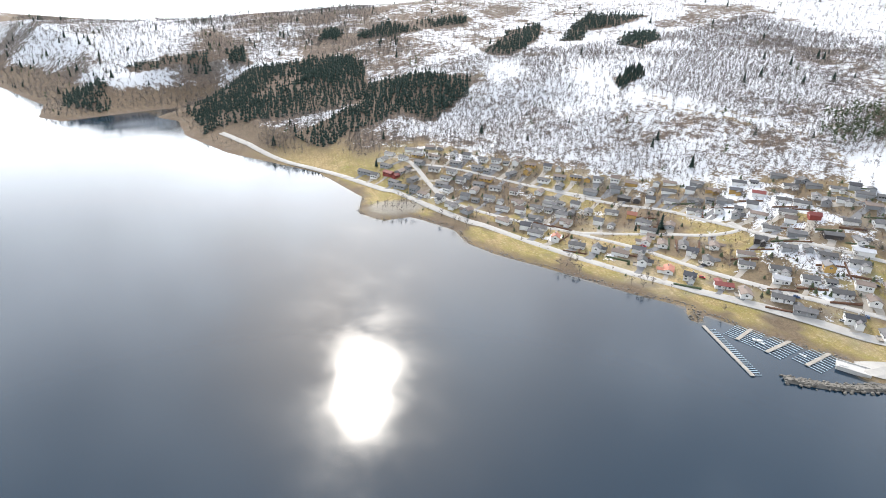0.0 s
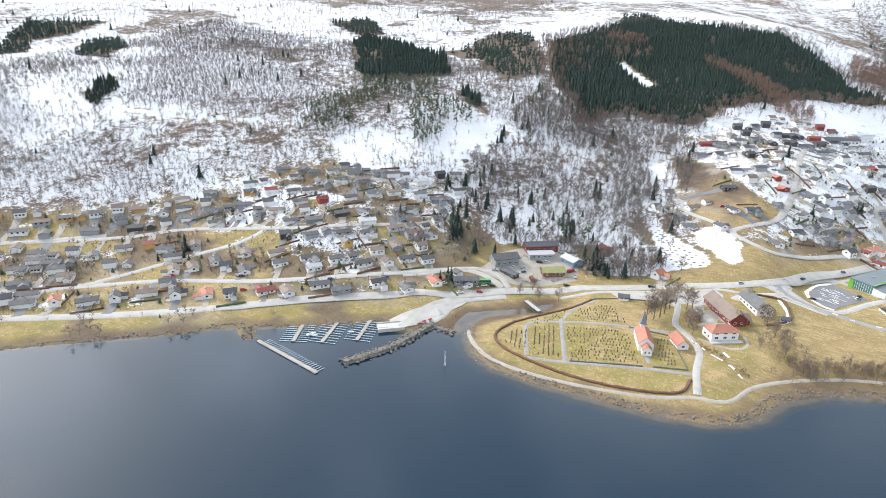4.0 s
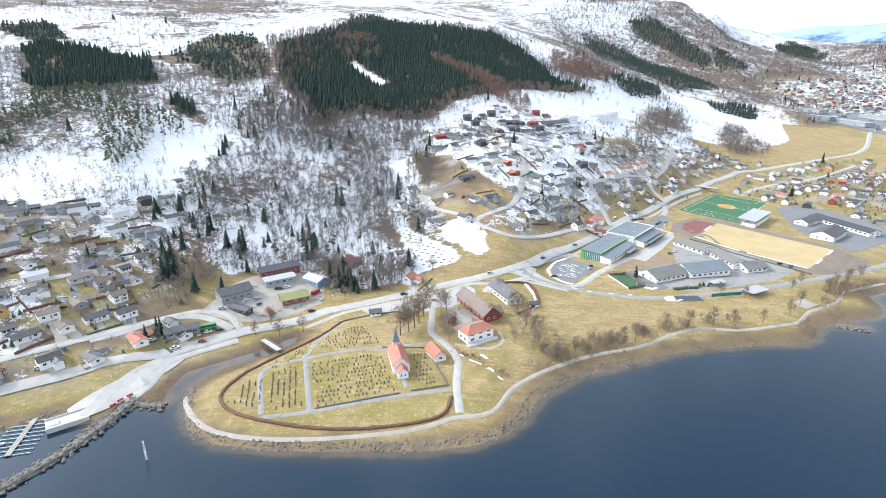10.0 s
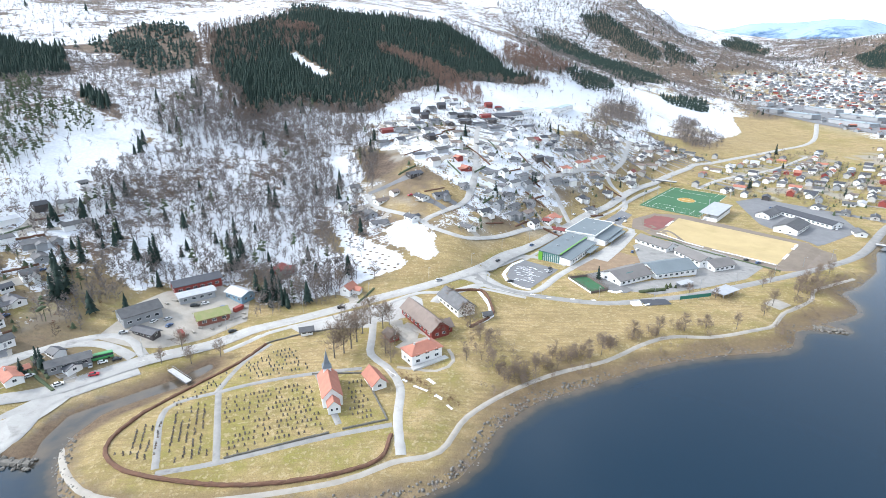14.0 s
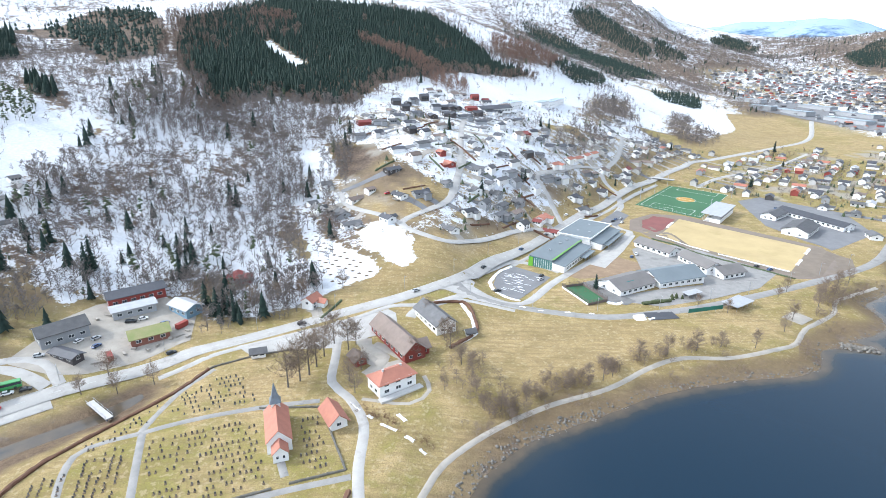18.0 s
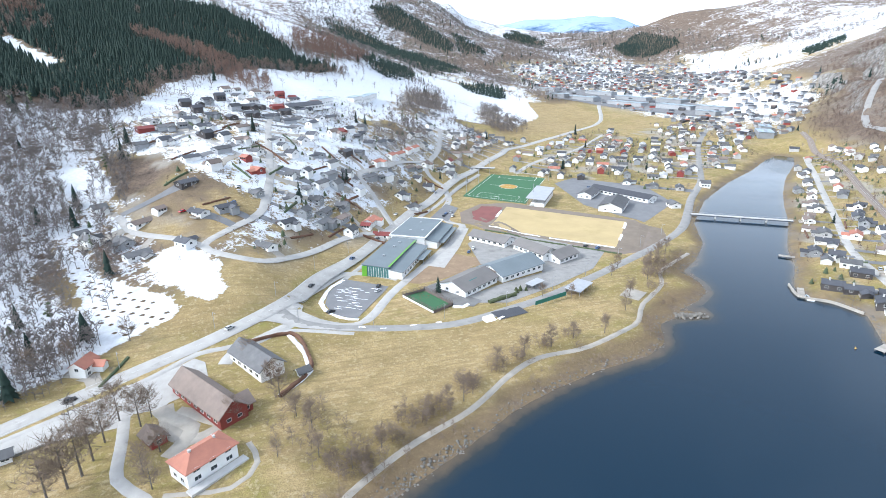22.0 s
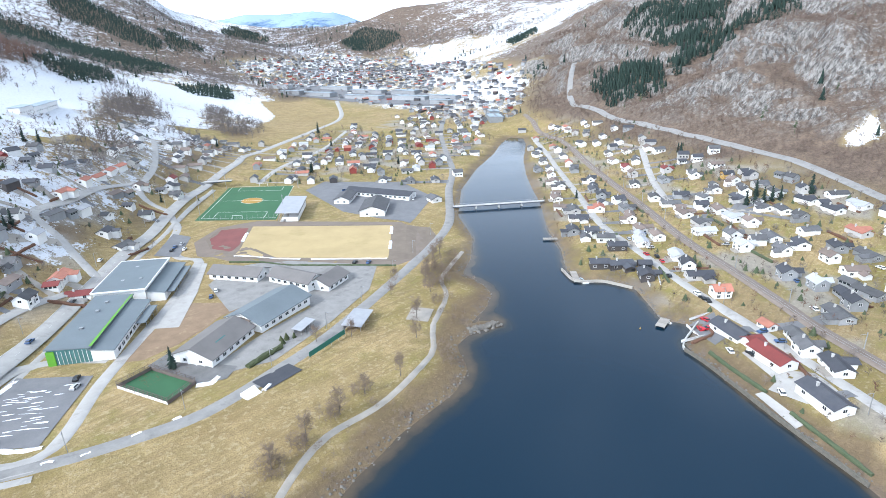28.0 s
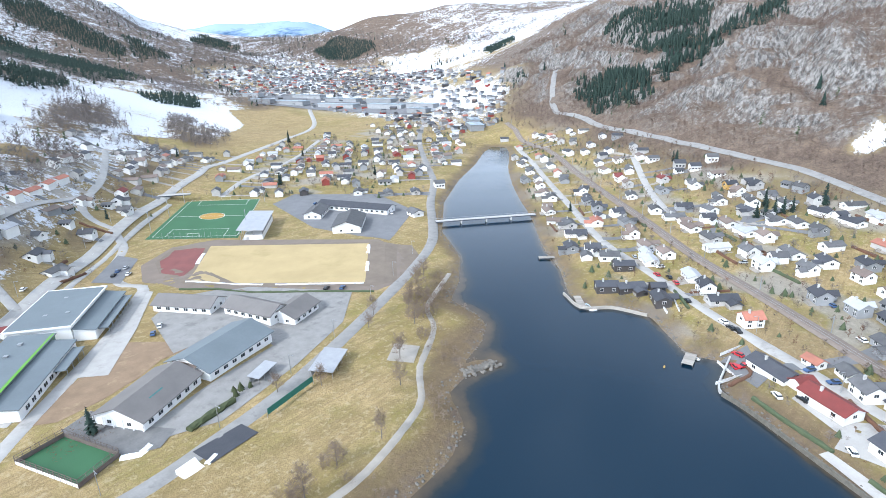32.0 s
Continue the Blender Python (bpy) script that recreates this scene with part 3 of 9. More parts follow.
# the valley's north side
SPRUCE_STANDS["valley_low"] = [(354, 1845), (439, 1828), (532, 1725), (637, 1608), (606, 1506), (461, 1350), (403, 1481), (360, 1615)]
SPRUCE_STANDS["valley_high"] = [(532, 2019), (628, 2100), (676, 1993), (726, 1864), (687, 1799), (626, 1884), (551, 1937)]
SPRUCE_STANDS["valley_bend"] = [(1310, 2589), (1412, 2687), (1431, 2491), (1396, 2441), (1315, 2519)]
SPRUCE_STANDS["valley_head"] = [(791, 1951), (835, 1835), (756, 1804)]
SPRUCE_STANDS["valley_edge"] = [(276, 1122), (377, 1239), (337, 1116), (279, 1042)]
SPRUCE_STANDS["valley_floor"] = [(523, 1239), (606, 1276), (556, 1175), (514, 1186)]
# the east side
SPRUCE_STANDS["far_hill"] = [(1438, 1975), (1637, 2057), (1636, 1819), (1495, 1795), (1437, 1857)]
SPRUCE_STANDS["far_ridge"] = [(1282, 1063), (1533, 1150), (1311, 997), (1217, 996)]
SPRUCE_STANDS["far_foot"] = [(955, 782), (970, 748), (952, 724), (935, 770)]
SPRUCE_STANDS["crag_low"] = [(797, 537), (779, 488), (801, 460), (722, 425), (707, 464)]
SPRUCE_STANDS["crag_mid"] = [(1017, 603), (937, 486), (1041, 495), (1021, 455), (928, 434), (821, 434), (899, 507)]
SPRUCE_STANDS["crag_strip"] = [(806, 447), (840, 407), (872, 357), (884, 343), (870, 333), (817, 375), (818, 418), (748, 409)]
LARCH_STANDS = [[(-237, 954), (-210, 967), (-158, 940), (-159, 916), (-199, 909), (-217, 905)], [(-62, 891), (-34, 876), (24, 787), (66, 723), (67, 686), (42, 684), (15, 739), (-33, 824)],
                [(135, 1059), (204, 1097), (276, 1122), (246, 1038), (185, 978), (136, 974)]]
COPSES = [[(234, 823), (312, 1010), (381, 1032), (365, 955), (253, 773), (208, 750)], [(409, 945), (473, 1053), (501, 1057), (435, 919), (387, 879)],
          [(388, 839), (493, 984), (427, 828), (376, 799)], [(160, 641), (226, 705), (217, 651), (162, 618)]]
PINE_STANDS = [[(-450, 547), (-418, 574), (-370, 581), (-356, 542), (-390, 510), (-423, 506)], [(-361, 495), (-334, 536), (-295, 515), (-287, 486), (-311, 458), (-289, 417), (-304, 417), (-331, 456)],
               [(-455, 458), (-435, 475), (-414, 502), (-397, 459), (-395, 407), (-401, 390)]]
SNOW_TRACK = [(-169, 299), (-161, 314), (-161, 325), (-150, 345), (-141, 366), (-136, 357), (-149, 343), (-166, 332), (-167, 321), (-172, 302)]
SNOW_FIELDS = [[(-301, 516), (-233, 517), (-239, 445), (-254, 402), (-297, 397), (-302, 461)], [(-382, 366), (-357, 416), (-314, 435), (-288, 380), (-345, 351)],
               [(-79, 437), (-62, 423), (-50, 394), (-28, 367), (-11, 347), (-15, 341), (-33, 333), (-42, 340), (-62, 391)], [(-30, 394), (-16, 405), (9, 380), (7, 356), (0, 352), (-16, 369)],
               [(-655, 310), (-557, 352), (-427, 415), (-397, 396), (-508, 361), (-624, 299)], [(-88, 519), (-63, 523), (-53, 481), (-74, 475)],
               [(-33, 661), (57, 693), (246, 932), (300, 820), (213, 773), (103, 665), (-35, 605)], [(207, 946), (294, 1016), (378, 1009), (622, 1147), (465, 924), (285, 819), (260, 924), (183, 685), (143, 664)],
               [(-186, 824), (-175, 829), (-116, 744), (-128, 730)], [(-718, 262), (-782, 324), (-720, 335), (-666, 297)], [(-816, 180), (-864, 216), (-855, 249), (-771, 237), (-791, 187)]]
FAR_SNOW = [[(448, 1207), (719, 1402), (693, 1213), (605, 1035), (395, 785), (411, 905), (305, 834), (331, 954)], [(566, 217), (588, 198), (574, 184), (558, 200)], [(77, 762), (199, 950), (309, 1079), (312, 1010), (190, 709), (121, 647), (59, 637)], [(392, 1208), (580, 1420), (565, 1224), (461, 861), (413, 889), (362, 921), (412, 1093)],
            [(1517, 1696), (1612, 1534), (1616, 1187), (1328, 943), (1186, 957), (1117, 1037), (1114, 1186), (1385, 1531)]]
DRY_FIELDS = [[(8, 380), (63, 405), (89, 424), (56, 380), (2, 331), (-29, 323)], [(-41, 459), (0, 470), (24, 441), (12, 421), (-21, 412)],
              [(623, 1161), (732, 1145), (671, 970), (513, 831), (395, 785), (397, 802), (571, 1018)], [(640, 867), (687, 842), (571, 703), (530, 733)], [(40, 300), (100, 305), (191, 287), (133, 273), (76, 242), (45, 243), (35, 265)],
              [(-35, 433), (-30, 469), (-8, 479), (21, 463), (34, 454), (5, 406)]]
LUSH = [[(-112, 182), (-104, 222), (-84, 252), (-62, 264), (-30, 236), (-15, 199), (-20, 184), (-72, 173)], [(-8, 200), (-1, 214), (8, 199), (6, 188), (-5, 183)], [(-2, 312), (17, 325), (26, 329), (34, 324), (31, 320), (13, 316)], [(-20, 240), (-12, 232), (12, 226), (18, 240), (8, 252)], [(-124, 178), (-100, 168), (-20, 172), (-14, 196), (-95, 175)],
        [(40, 362), (52, 374), (84, 405), (80, 408), (48, 374)], [(319, 837), (378, 840), (381, 816), (354, 771), (326, 807)], [(139, 655), (189, 675), (186, 659), (160, 649)]]
YARD_WOOD = [(-97, 300), (-70, 303), (-45, 324), (-22, 336), (-36, 336), (-62, 375), (-75, 430), (-130, 440), (-200, 340), (-165, 306), (-130, 328), (-100, 320)]
BROWN_SLOPE = [(-66, 527), (-28, 517), (-9, 490), (-42, 471), (-58, 495)]
TIDAL_BAY = [(-160, 184), (-148, 214), (-100, 262), (-100, 240), (-140, 190)]
SHALLOWS = [(-145, 175), (-120, 150), (-20, 140), (40, 185), (110, 225), (190, 235), (250, 275), (300, 345), (250, 340), (190, 280), (90, 255), (0, 190), (-60, 175), (-95, 260), (-160, 225)]
WEST_HOUSES = [(-640, 10), (-480, -10), (-300, 110), (-150, 240), (-170, 290), (-235, 330), (-330, 350), (-430, 240), (-540, 120), (-640, 40)]
EAST_HOUSES = [(200, 90), (270, 215), (300, 290), (420, 400), (640, 560), (700, 540), (600, 380), (520, 230), (430, 120)]
RIVER_HOUSES = [(300, 600), (330, 560), (440, 500), (620, 600), (740, 800), (520, 800), (400, 720)]
FAR_TOWN = [(720, 620), (640, 640), (740, 900), (780, 1420), (859, 1746), (1325, 1915), (1459, 1636), (1169, 1119), (974, 764)]
NORTH_HOUSES = [(-60, 470), (30, 390), (90, 430), (240, 640), (300, 760), (200, 760), (80, 690), (-50, 600)]


def soft_in(x, y, outline, edge=6.0):
    xs, ys, pad = [p[0] for p in outline], [p[1] for p in outline], edge + 7
    near = (x > min(xs) - pad) & (x < max(xs) + pad) & (y > min(ys) - pad) & (y < max(ys) + pad)
    out = np.zeros(np.shape(x))
    if near.any():
        u, v = x[near], y[near]
        out[near] = smooth(edge, -edge, signed_distance(u, v, outline) + rough(u, v, 25, 3) * 6)
    return out


def land_cover(x, y, z):
    """Snow, greenness and woodland; then rock, gravel and mud, each 0 to 1."""
    far = np.hypot(x - 50, y - 300)
    east = smooth(420, 560, x) * smooth(1100, 800, y)
    snow = 0.06 + 0.525 * smooth(10, 34, z) + 0.02 * smooth(40, 100, z) + 0.05 * smooth(130, 260, z)
    snow = snow + 0.03 * smooth(12, 30, z) + 0.06 * smooth(-220, -320, x) * smooth(-1000, -800, x) * smooth(25, 50, z)
    far_west = smooth(-880, -1150, x) * smooth(420, 100, y)
    snow = snow * (1 - 0.80 * east) + far_west * (-0.10 + 0.55 * rough(x, y, 120, 4))
    snow = snow - 0.17 * smooth(900, 1300, y) + 0.06 * smooth(650, 900, y) * smooth(600, 300, x) * smooth(130, 60, z) + 0.34 * rough(x, y + 400, 420, 4) * smooth(30, 90, z)
    west = soft_in(x, y, WEST_HOUSES, 25)
    snow = snow * (1 - west) + west * (0.20 + 0.26 * smooth(12, 34, z) + 0.25 * rough(x, y, 45, 3) + 0.5 * rough(x + 5, y, 15, 2))
    north = soft_in(x, y, NORTH_HOUSES, 25)
    snow = np.maximum(snow, north * (0.46 - 0.16 * smooth(70, 150, x) + 0.24 * smooth(570, 680, y) + 0.4 * rough(x, y, 50, 3) + 0.45 * rough(x, y + 9, 15, 2)))
    wood = smooth(10, 26, z + rough(x, y, 60, 3) * 8) * (1 - 0.9 * west) * (1 - 0.85 * north)
    wood = np.maximum(wood, 0.9 * smooth(-640, -720, x))
    green = 0.6 + 0.6 * rough(x + 300, y, 90, 3)
    for outline in DRY_FIELDS:
        k = soft_in(x, y, outline, 8)
        snow, wood = snow * (1 - k), wood * (1 - k)
        green = green * (1 - 0.7 * k)
    for outline in LUSH:
        k = soft_in(x, y, outline, 4)
        snow, wood, green = snow * (1 - k), wood * (1 - k), green + 0.9 * k
    for outline in SPRUCE_STANDS.values():
        k = soft_in(x, y, outline, 8)
        wood, snow = np.maximum(wood, k), snow * (1 - 0.75 * k)
    k = soft_in(x, y, YARD_WOOD, 6)
    snow, wood = snow * (1 - k) + k * (0.60 + 0.6 * rough(x, y, 34, 3)), np.maximum(wood, 0.9 * k)
    k = soft_in(x, y, BROWN_SLOPE, 5)
    snow, wood = snow * (1 - k), np.maximum(wood, k)
    for outline in SNOW_FIELDS:
        k = soft_in(x, y, outline, 4 if outline is SNOW_FIELDS[8] else (3 if outline[0][0] > -90 else 12) if outline[0][0] < 0 and outline[0][1] < 600 else 34)
        snow, wood = np.maximum(snow, (0.96 if outline[0][1] < 600 or outline is SNOW_FIELDS[8] else 0.62) * k), wood * (1 - 0.8 * k)
    k = soft_in(x, y, SNOW_TRACK, 2)
    snow, wood = np.maximum(snow, 0.95 * k), wood * (1 - k)
    for outline in FAR_SNOW:
        k = soft_in(x, y, outline, 25 if outline[0][1] > 600 else 4)
        for q in DRY_FIELDS[2:4] + LUSH[-2:]:
            k = k * smooth(-6, 6, signed_distance(x, y, q)) if outline[0][1] > 600 else k
        snow, wood = np.maximum(snow, (0.70 + 0.5 * rough(x, y, 75, 4)) * k), wood * (1 - 0.85 * k)
    for outline in COPSES + LARCH_STANDS:
        k = soft_in(x, y, outline, 16)
        wood, snow = np.maximum(wood, 0.8 * k), snow * (1 - 0.4 * k)
    shore = signed_distance(x, y, LAKE)
    snow = snow * np.maximum(smooth(6, 40, shore), smooth(-880, -1000, x) * smooth(3, 9, shore))
    snow = snow - 0.25 * smooth(-400, -500, x) * smooth(60, 90, z) * smooth(0.22, 0.36, rough(x, y, 120, 4))
    rock = 0.8 * smooth(-400, -500, x) * smooth(60, 90, z) * smooth(0.22, 0.36, rough(x, y, 120, 4)) + east * smooth(25, 60, z) * smooth(-0.12, 0.12, rough(x, y, 75, 4)) + 0.35 * smooth(60, 120, z) * smooth(0.1, 0.6, rough(x, y, 140, 3) + 0.3) + smooth(5.5, 3, shore)
    plots = np.maximum(np.maximum(west, north), np.maximum(soft_in(x, y, EAST_HOUSES, 20), soft_in(x, y, RIVER_HOUSES, 20)))
    town = soft_in(x, y, FAR_TOWN, 40)
    gravel = smooth(5.5, 2.0, shore) * 0.12 + 0.9 * soft_in(x, y, [(-478, -52), (-490, -36), (-480, -1), (-470, 1), (-452, -21), (-456, -47)], 3) + 0.85 * soft_in(x, y, [(201, 308), (211, 312), (214, 304), (200, 295)], 2) + (0.8 - 0.5 * west) * plots * smooth(0.18, 0.30, rough(x + 40, y + 90, 26, 3)) + 0.5 * town * smooth(-0.1, 0.4, rough(x, y, 90, 3))
    snow = np.maximum(snow, town * (0.52 + 0.4 * rough(x, y, 130, 3)))
    wood = np.maximum(wood * (1 - 0.9 * town), (0.8 - 0.6 * smooth(200, 260, x)) * plots * smooth(0.05 - 0.34 * west, 0.25 - 0.34 * west, rough(x + 240, y - 30, 30, 3)))
    green = green + 0.75 * plots * smooth(200, 260, x)
    strip = smooth(46, 38, shore) * smooth(-620, -580, x) * smooth(-170, -200, x)
    green = green + strip * (0.2 + 1.6 * smooth(-0.1, 0.15, rough(x + 15, y, 26, 3)))
    wood = np.maximum(wood * (1 - strip), strip * 0.85 * smooth(0.08, 0.2, rough(x - 60, y + 11, 22, 3)))
    green = green + 0.3 * west
    mud = np.maximum(smooth(10, 5, shore + 5 * rough(x, y, 12, 2)) * 0.62, smooth(15, 8, shore + 7 * rough(x, y, 16, 2)) * 0.78 * smooth(0, 40, x) * smooth(300, 270, x)) + soft_in(x, y, TIDAL_BAY, 3)
    return np.stack([snow, green, wood], -1).clip(0, 1), np.stack([rock, gravel, mud], -1).clip(0, 1)


build_ground()


WATER_X = steps([(-4300, -1200, 300), (-1200, -640, 40), (-640, -180, 8), (-180, 430, 5.0), (430, 680, 10), (680, 1500, 200)])
WATER_Y = steps([(-3200, -560, 300), (-560, -70, 35), (-70, 130, 8), (130, 480, 5.0), (480, 620, 10), (620, 1000, 90)])


def build_water():
    """The lake's surface, with the depth under each place, 0 at the shore to 1 in open water."""
    gx, gy = np.meshgrid(WATER_X, WATER_Y)
    off = -signed_distance(gx, gy, LAKE)
    shelf = soft_in(gx, gy, SHALLOWS, 8)
    deep = smooth(0, 7, off) * (1 - shelf) + smooth(0, 13, off) * shelf
    ny, nx = gx.shape
    i = np.arange(nx * ny).reshape(ny, nx)
    quads = np.stack([i[:-1, :-1], i[:-1, 1:], i[1:, 1:], i[1:, :-1]], -1).reshape(-1, 4)
    me = bpy.data.meshes.new("water")
    me.vertices.add(nx * ny)
    me.vertices.foreach_set("co", np.stack([gx, gy, 0 * gx], -1).ravel())
    me.loops.add(quads.size)
    me.loops.foreach_set("vertex_index", quads.ravel())
    me.polygons.add(len(quads))
    me.polygons.foreach_set("loop_start", np.arange(0, quads.size, 4))
    me.polygons.foreach_set("loop_total", np.full(len(quads), 4))
    me.update(calc_edges=True)
    me.attributes.new("depth", "FLOAT", "POINT").data.foreach_set("value", deep.ravel())
    me.materials.append(WATER)
    return tagged(new("water", me), "still dark blue lake water reflecting a bright hazy sky", "water", kind="structure")


build_water()
# ---------------------------------------------------------------- roads, paths and paved ground
def curve(points, step=5.0):
    """A smooth line through the points, in even steps."""
    p = np.array(points, float)
    p = np.vstack([2 * p[0] - p[1], p, 2 * p[-1] - p[-2]])
    out = []
    for a, b, c, d in zip(p, p[1:], p[2:], p[3:]):
        n = max(2, int(np.hypot(*(c - b)) / step))
        t = np.arange(n)[:, None] / n
        out.append(0.5 * (2 * b + (c - a) * t + (2 * a - 5 * b + 4 * c - d) * t * t + (3 * b - a - 3 * c + d) * t ** 3))
    return np.vstack(out + [p[-2:-1]])


def offset(line, side):
    t = np.gradient(line, axis=0)
    t = t / np.hypot(t[:, 0], t[:, 1])[:, None]
    return line + np.stack([-t[:, 1], t[:, 0]], -1) * side


def ribbon(line, sides, lift):
    """A strip along a line, draped on the ground; sides: offsets across it, lift: height over the ground of each."""
    cols = []
    mid = land(line[:, 0], line[:, 1])
    for s, h in zip(sides, lift):
        q = offset(line, s)
        cols.append(np.column_stack([q, np.maximum(land(q[:, 0], q[:, 1]), 0.55 * mid + 0.45 * land(q[:, 0], q[:, 1])) + h]))
    n, k = len(line), len(sides)
    verts = np.stack(cols, 1).reshape(-1, 3)
    faces = [(i * k + j, i * k + j + 1, (i + 1) * k + j + 1, (i + 1) * k + j)[::-1] for i in range(n - 1) for j in range(k - 1)]
    return [tuple(v) for v in verts], faces


def road(name, points, width, material, label, lift=0.16):
    line = curve(points)
    w = width / 2
    sides, lifts = ((-w - 0.5, -w, 0, w, w + 0.5), (lift - 0.3, lift, lift + 0.04, lift, lift - 0.3))
    me = mesh_of(name, *ribbon(line, sides, lifts), material, True)
    return tagged(new(name, me), label, name.split("_")[-1] if "road" not in name else "road", kind="structure")


def paved(name, outline, material, label, lift=0.16, step=5.0, category="pavement"):
    """Paved ground inside an outline, draped on the land."""
    bm = bmesh.new()
    ring = [bm.verts.new((x, y, 0)) for x, y in outline]
    bm.faces.new(ring)
    xs, ys = [p[0] for p in outline], [p[1] for p in outline]
    for axis, lo, hi in ((0, min(xs), max(xs)), (1, min(ys), max(ys))):
        for k in range(1, int((hi - lo) / step) + 1):
            no = (1, 0, 0) if axis == 0 else (0, 1, 0)
            co = (lo + k * step, 0, 0) if axis == 0 else (0, lo + k * step, 0)
            bmesh.ops.bisect_plane(bm, geom=bm.verts[:] + bm.edges[:] + bm.faces[:], plane_co=co, plane_no=no)
    pts = np.array([v.co[:] for v in bm.verts])
    z = land(pts[:, 0], pts[:, 1]) + lift
    for v, h in zip(bm.verts, z):
        v.co.z = h
    bmesh.ops.recalc_face_normals(bm, faces=bm.faces)
    if sum(f.normal.z for f in bm.faces) < 0:
        bmesh.ops.reverse_faces(bm, faces=bm.faces)
    me = bpy.data.meshes.new(name)
    bm.to_mesh(me)
    bm.free()
    me.materials.append(material)
    return tagged(new(name, me), label, category, kind="structure")


MAIN_ROAD = [(-790, -190), (-668, -122), (-604, -69), (-512, -17), (-420, 37), (-331, 97), (-264, 151), (-203, 198), (-163, 226), (-133, 251), (-100, 272), (-64, 289), (-33, 304), (0, 319), (21, 334),
             (37, 350), (58, 378), (84, 409), (120, 456), (158, 506), (199, 553), (252, 613), (310, 667), (360, 720), (514, 816), (640, 930), (760, 1100)]
road("main_road", MAIN_ROAD, 6.8, ASPHALT, "pale worn two-lane asphalt road along the shore")
VILLAGE_ROADS = [
    ([(-418, 79), (-381, 111), (-341, 144), (-288, 169), (-251, 189), (-226, 207), (-208, 223), (-178, 253), (-159, 260), (-139, 252)], 5),
    ([(-381, 118), (-372, 141), (-358, 173), (-335, 205), (-329, 225), (-343, 226)], 4.5),
    ([(-489, 117), (-445, 153), (-422, 175), (-395, 200), (-343, 221), (-290, 240), (-246, 277)], 4.5),
    ([(-306, 324), (-290, 337), (-268, 342), (-250, 351)], 4.5),
    ([(-599, 5), (-569, 15), (-511, 21), (-474, 28), (-437, 53), (-402, 87), (-377, 121)], 5),
    ([(-567, 17), (-543, 58), (-489, 115), (-438, 166)], 4.5),
    ([(118, 450), (99, 443), (80, 431), (60, 410), (44, 393), (29, 381), (13, 385), (0, 400), (13, 418), (34, 446), (44, 491), (54, 585), (68, 619)], 4.6),
    ([(1, 399), (-14, 414), (-36, 431), (-46, 453)], 4.2),
    ([(122, 462), (121, 475), (118, 504), (114, 524), (141, 548), (169, 580), (198, 606)], 4.4),
    ([(30, 342), (36, 330), (46, 322), (62, 316), (83, 310), (107, 306), (136, 311), (171, 320), (229, 344), (278, 366), (322, 392), (385, 450), (442, 497), (496, 554), (601, 661), (740, 777)], 6),
    ([(647, 545), (540, 452), (434, 358), (375, 306), (343, 266), (311, 226), (297, 205), (285, 187), (273, 170), (258, 149), (222, 100)], 5),
    ([(572, 369), (470, 309), (437, 279), (438, 244)], 5),
    ([(199, 553), (190, 570), (196, 597), (225, 641), (250, 700), (261, 735), (247, 727)], 4.6),
    ([(36, 345), (41, 354), (55, 370), (71, 386), (84, 384), (98, 369)], 4.6),
    ([(44, 324), (62, 321), (73, 330), (90, 353), (117, 382), (139, 406), (170, 446), (168, 472), (176, 500), (192, 528), (196, 548)], 5),
    ([(34, 446), (42, 481), (48, 508), (27, 513), (-8, 556)], 4),
    ([(296, 601), (353, 646), (438, 697), (527, 769)], 5),
    ([(-135, 254), (-148, 266), (-162, 266), (-179, 253), (-192, 235), (-203, 224)], 4.4),
    ([(-133, 244), (-150, 230), (-160, 218), (-159, 197), (-164, 187)], 6),
]
for line, width in VILLAGE_ROADS:
    road("village_road", line, width * 0.92, MID_ASPHALT if line[0] == (30, 342) else ASPHALT, "narrow pale asphalt village road")
road("highway_road", [(900, 640), (760, 560), (689, 472), (630, 397), (583, 313), (541, 237), (471, 160), (400, 80)], 6.5, MID_ASPHALT, "pale asphalt highway cut into the foot of the mountain")
road("railway_bed", [(725, 613), (654, 533), (588, 461), (530, 404), (473, 349), (420, 297), (374, 252), (340, 213), (315, 185), (300, 169), (284, 148), (240, 90)], 6, surface("brown_ballast", (0.19, 0.15, 0.12), (0.25, 0.21, 0.18), 3, 0.95, 0.4, 0.4), "brown gravel railway bed", 0.5)
road("footpath", [(-140, 195), (-127, 177), (-112, 166), (-91, 162), (-63, 163), (-29, 169), (-11, 177), (6, 183), (18, 204), (38, 222), (60, 235), (87, 246), (110, 260), (128, 267), (154, 268), (185, 277), (203, 293), (229, 309), (245, 327), (283, 346)], 1.7, GRAVEL, "pale gravel footpath along the lake shore")
road("church_road", [(-28, 299), (-26, 268), (-25, 248), (-17, 237), (-10, 221), (-10, 200), (-8, 180)], 3.2, ASPHALT, "pale asphalt lane beside the church")
paved("church_square", [(-72, 280), (-64, 283), (-41, 293), (-29, 295), (-20, 299), (-5, 308), (-1, 304), (0, 293), (-8, 284), (-13, 282), (-15, 279), (-24, 280), (-28, 274), (-46, 275), (-64, 272)], ASPHALT, "pale asphalt forecourt beside the main road")
paved("road_junction", [(18, 329), (26, 342), (36, 353), (43, 347), (41, 338), (48, 330), (63, 324), (61, 314), (46, 319), (39, 321), (32, 326), (25, 330)], ASPHALT, "pale asphalt where two roads meet", 0.2)
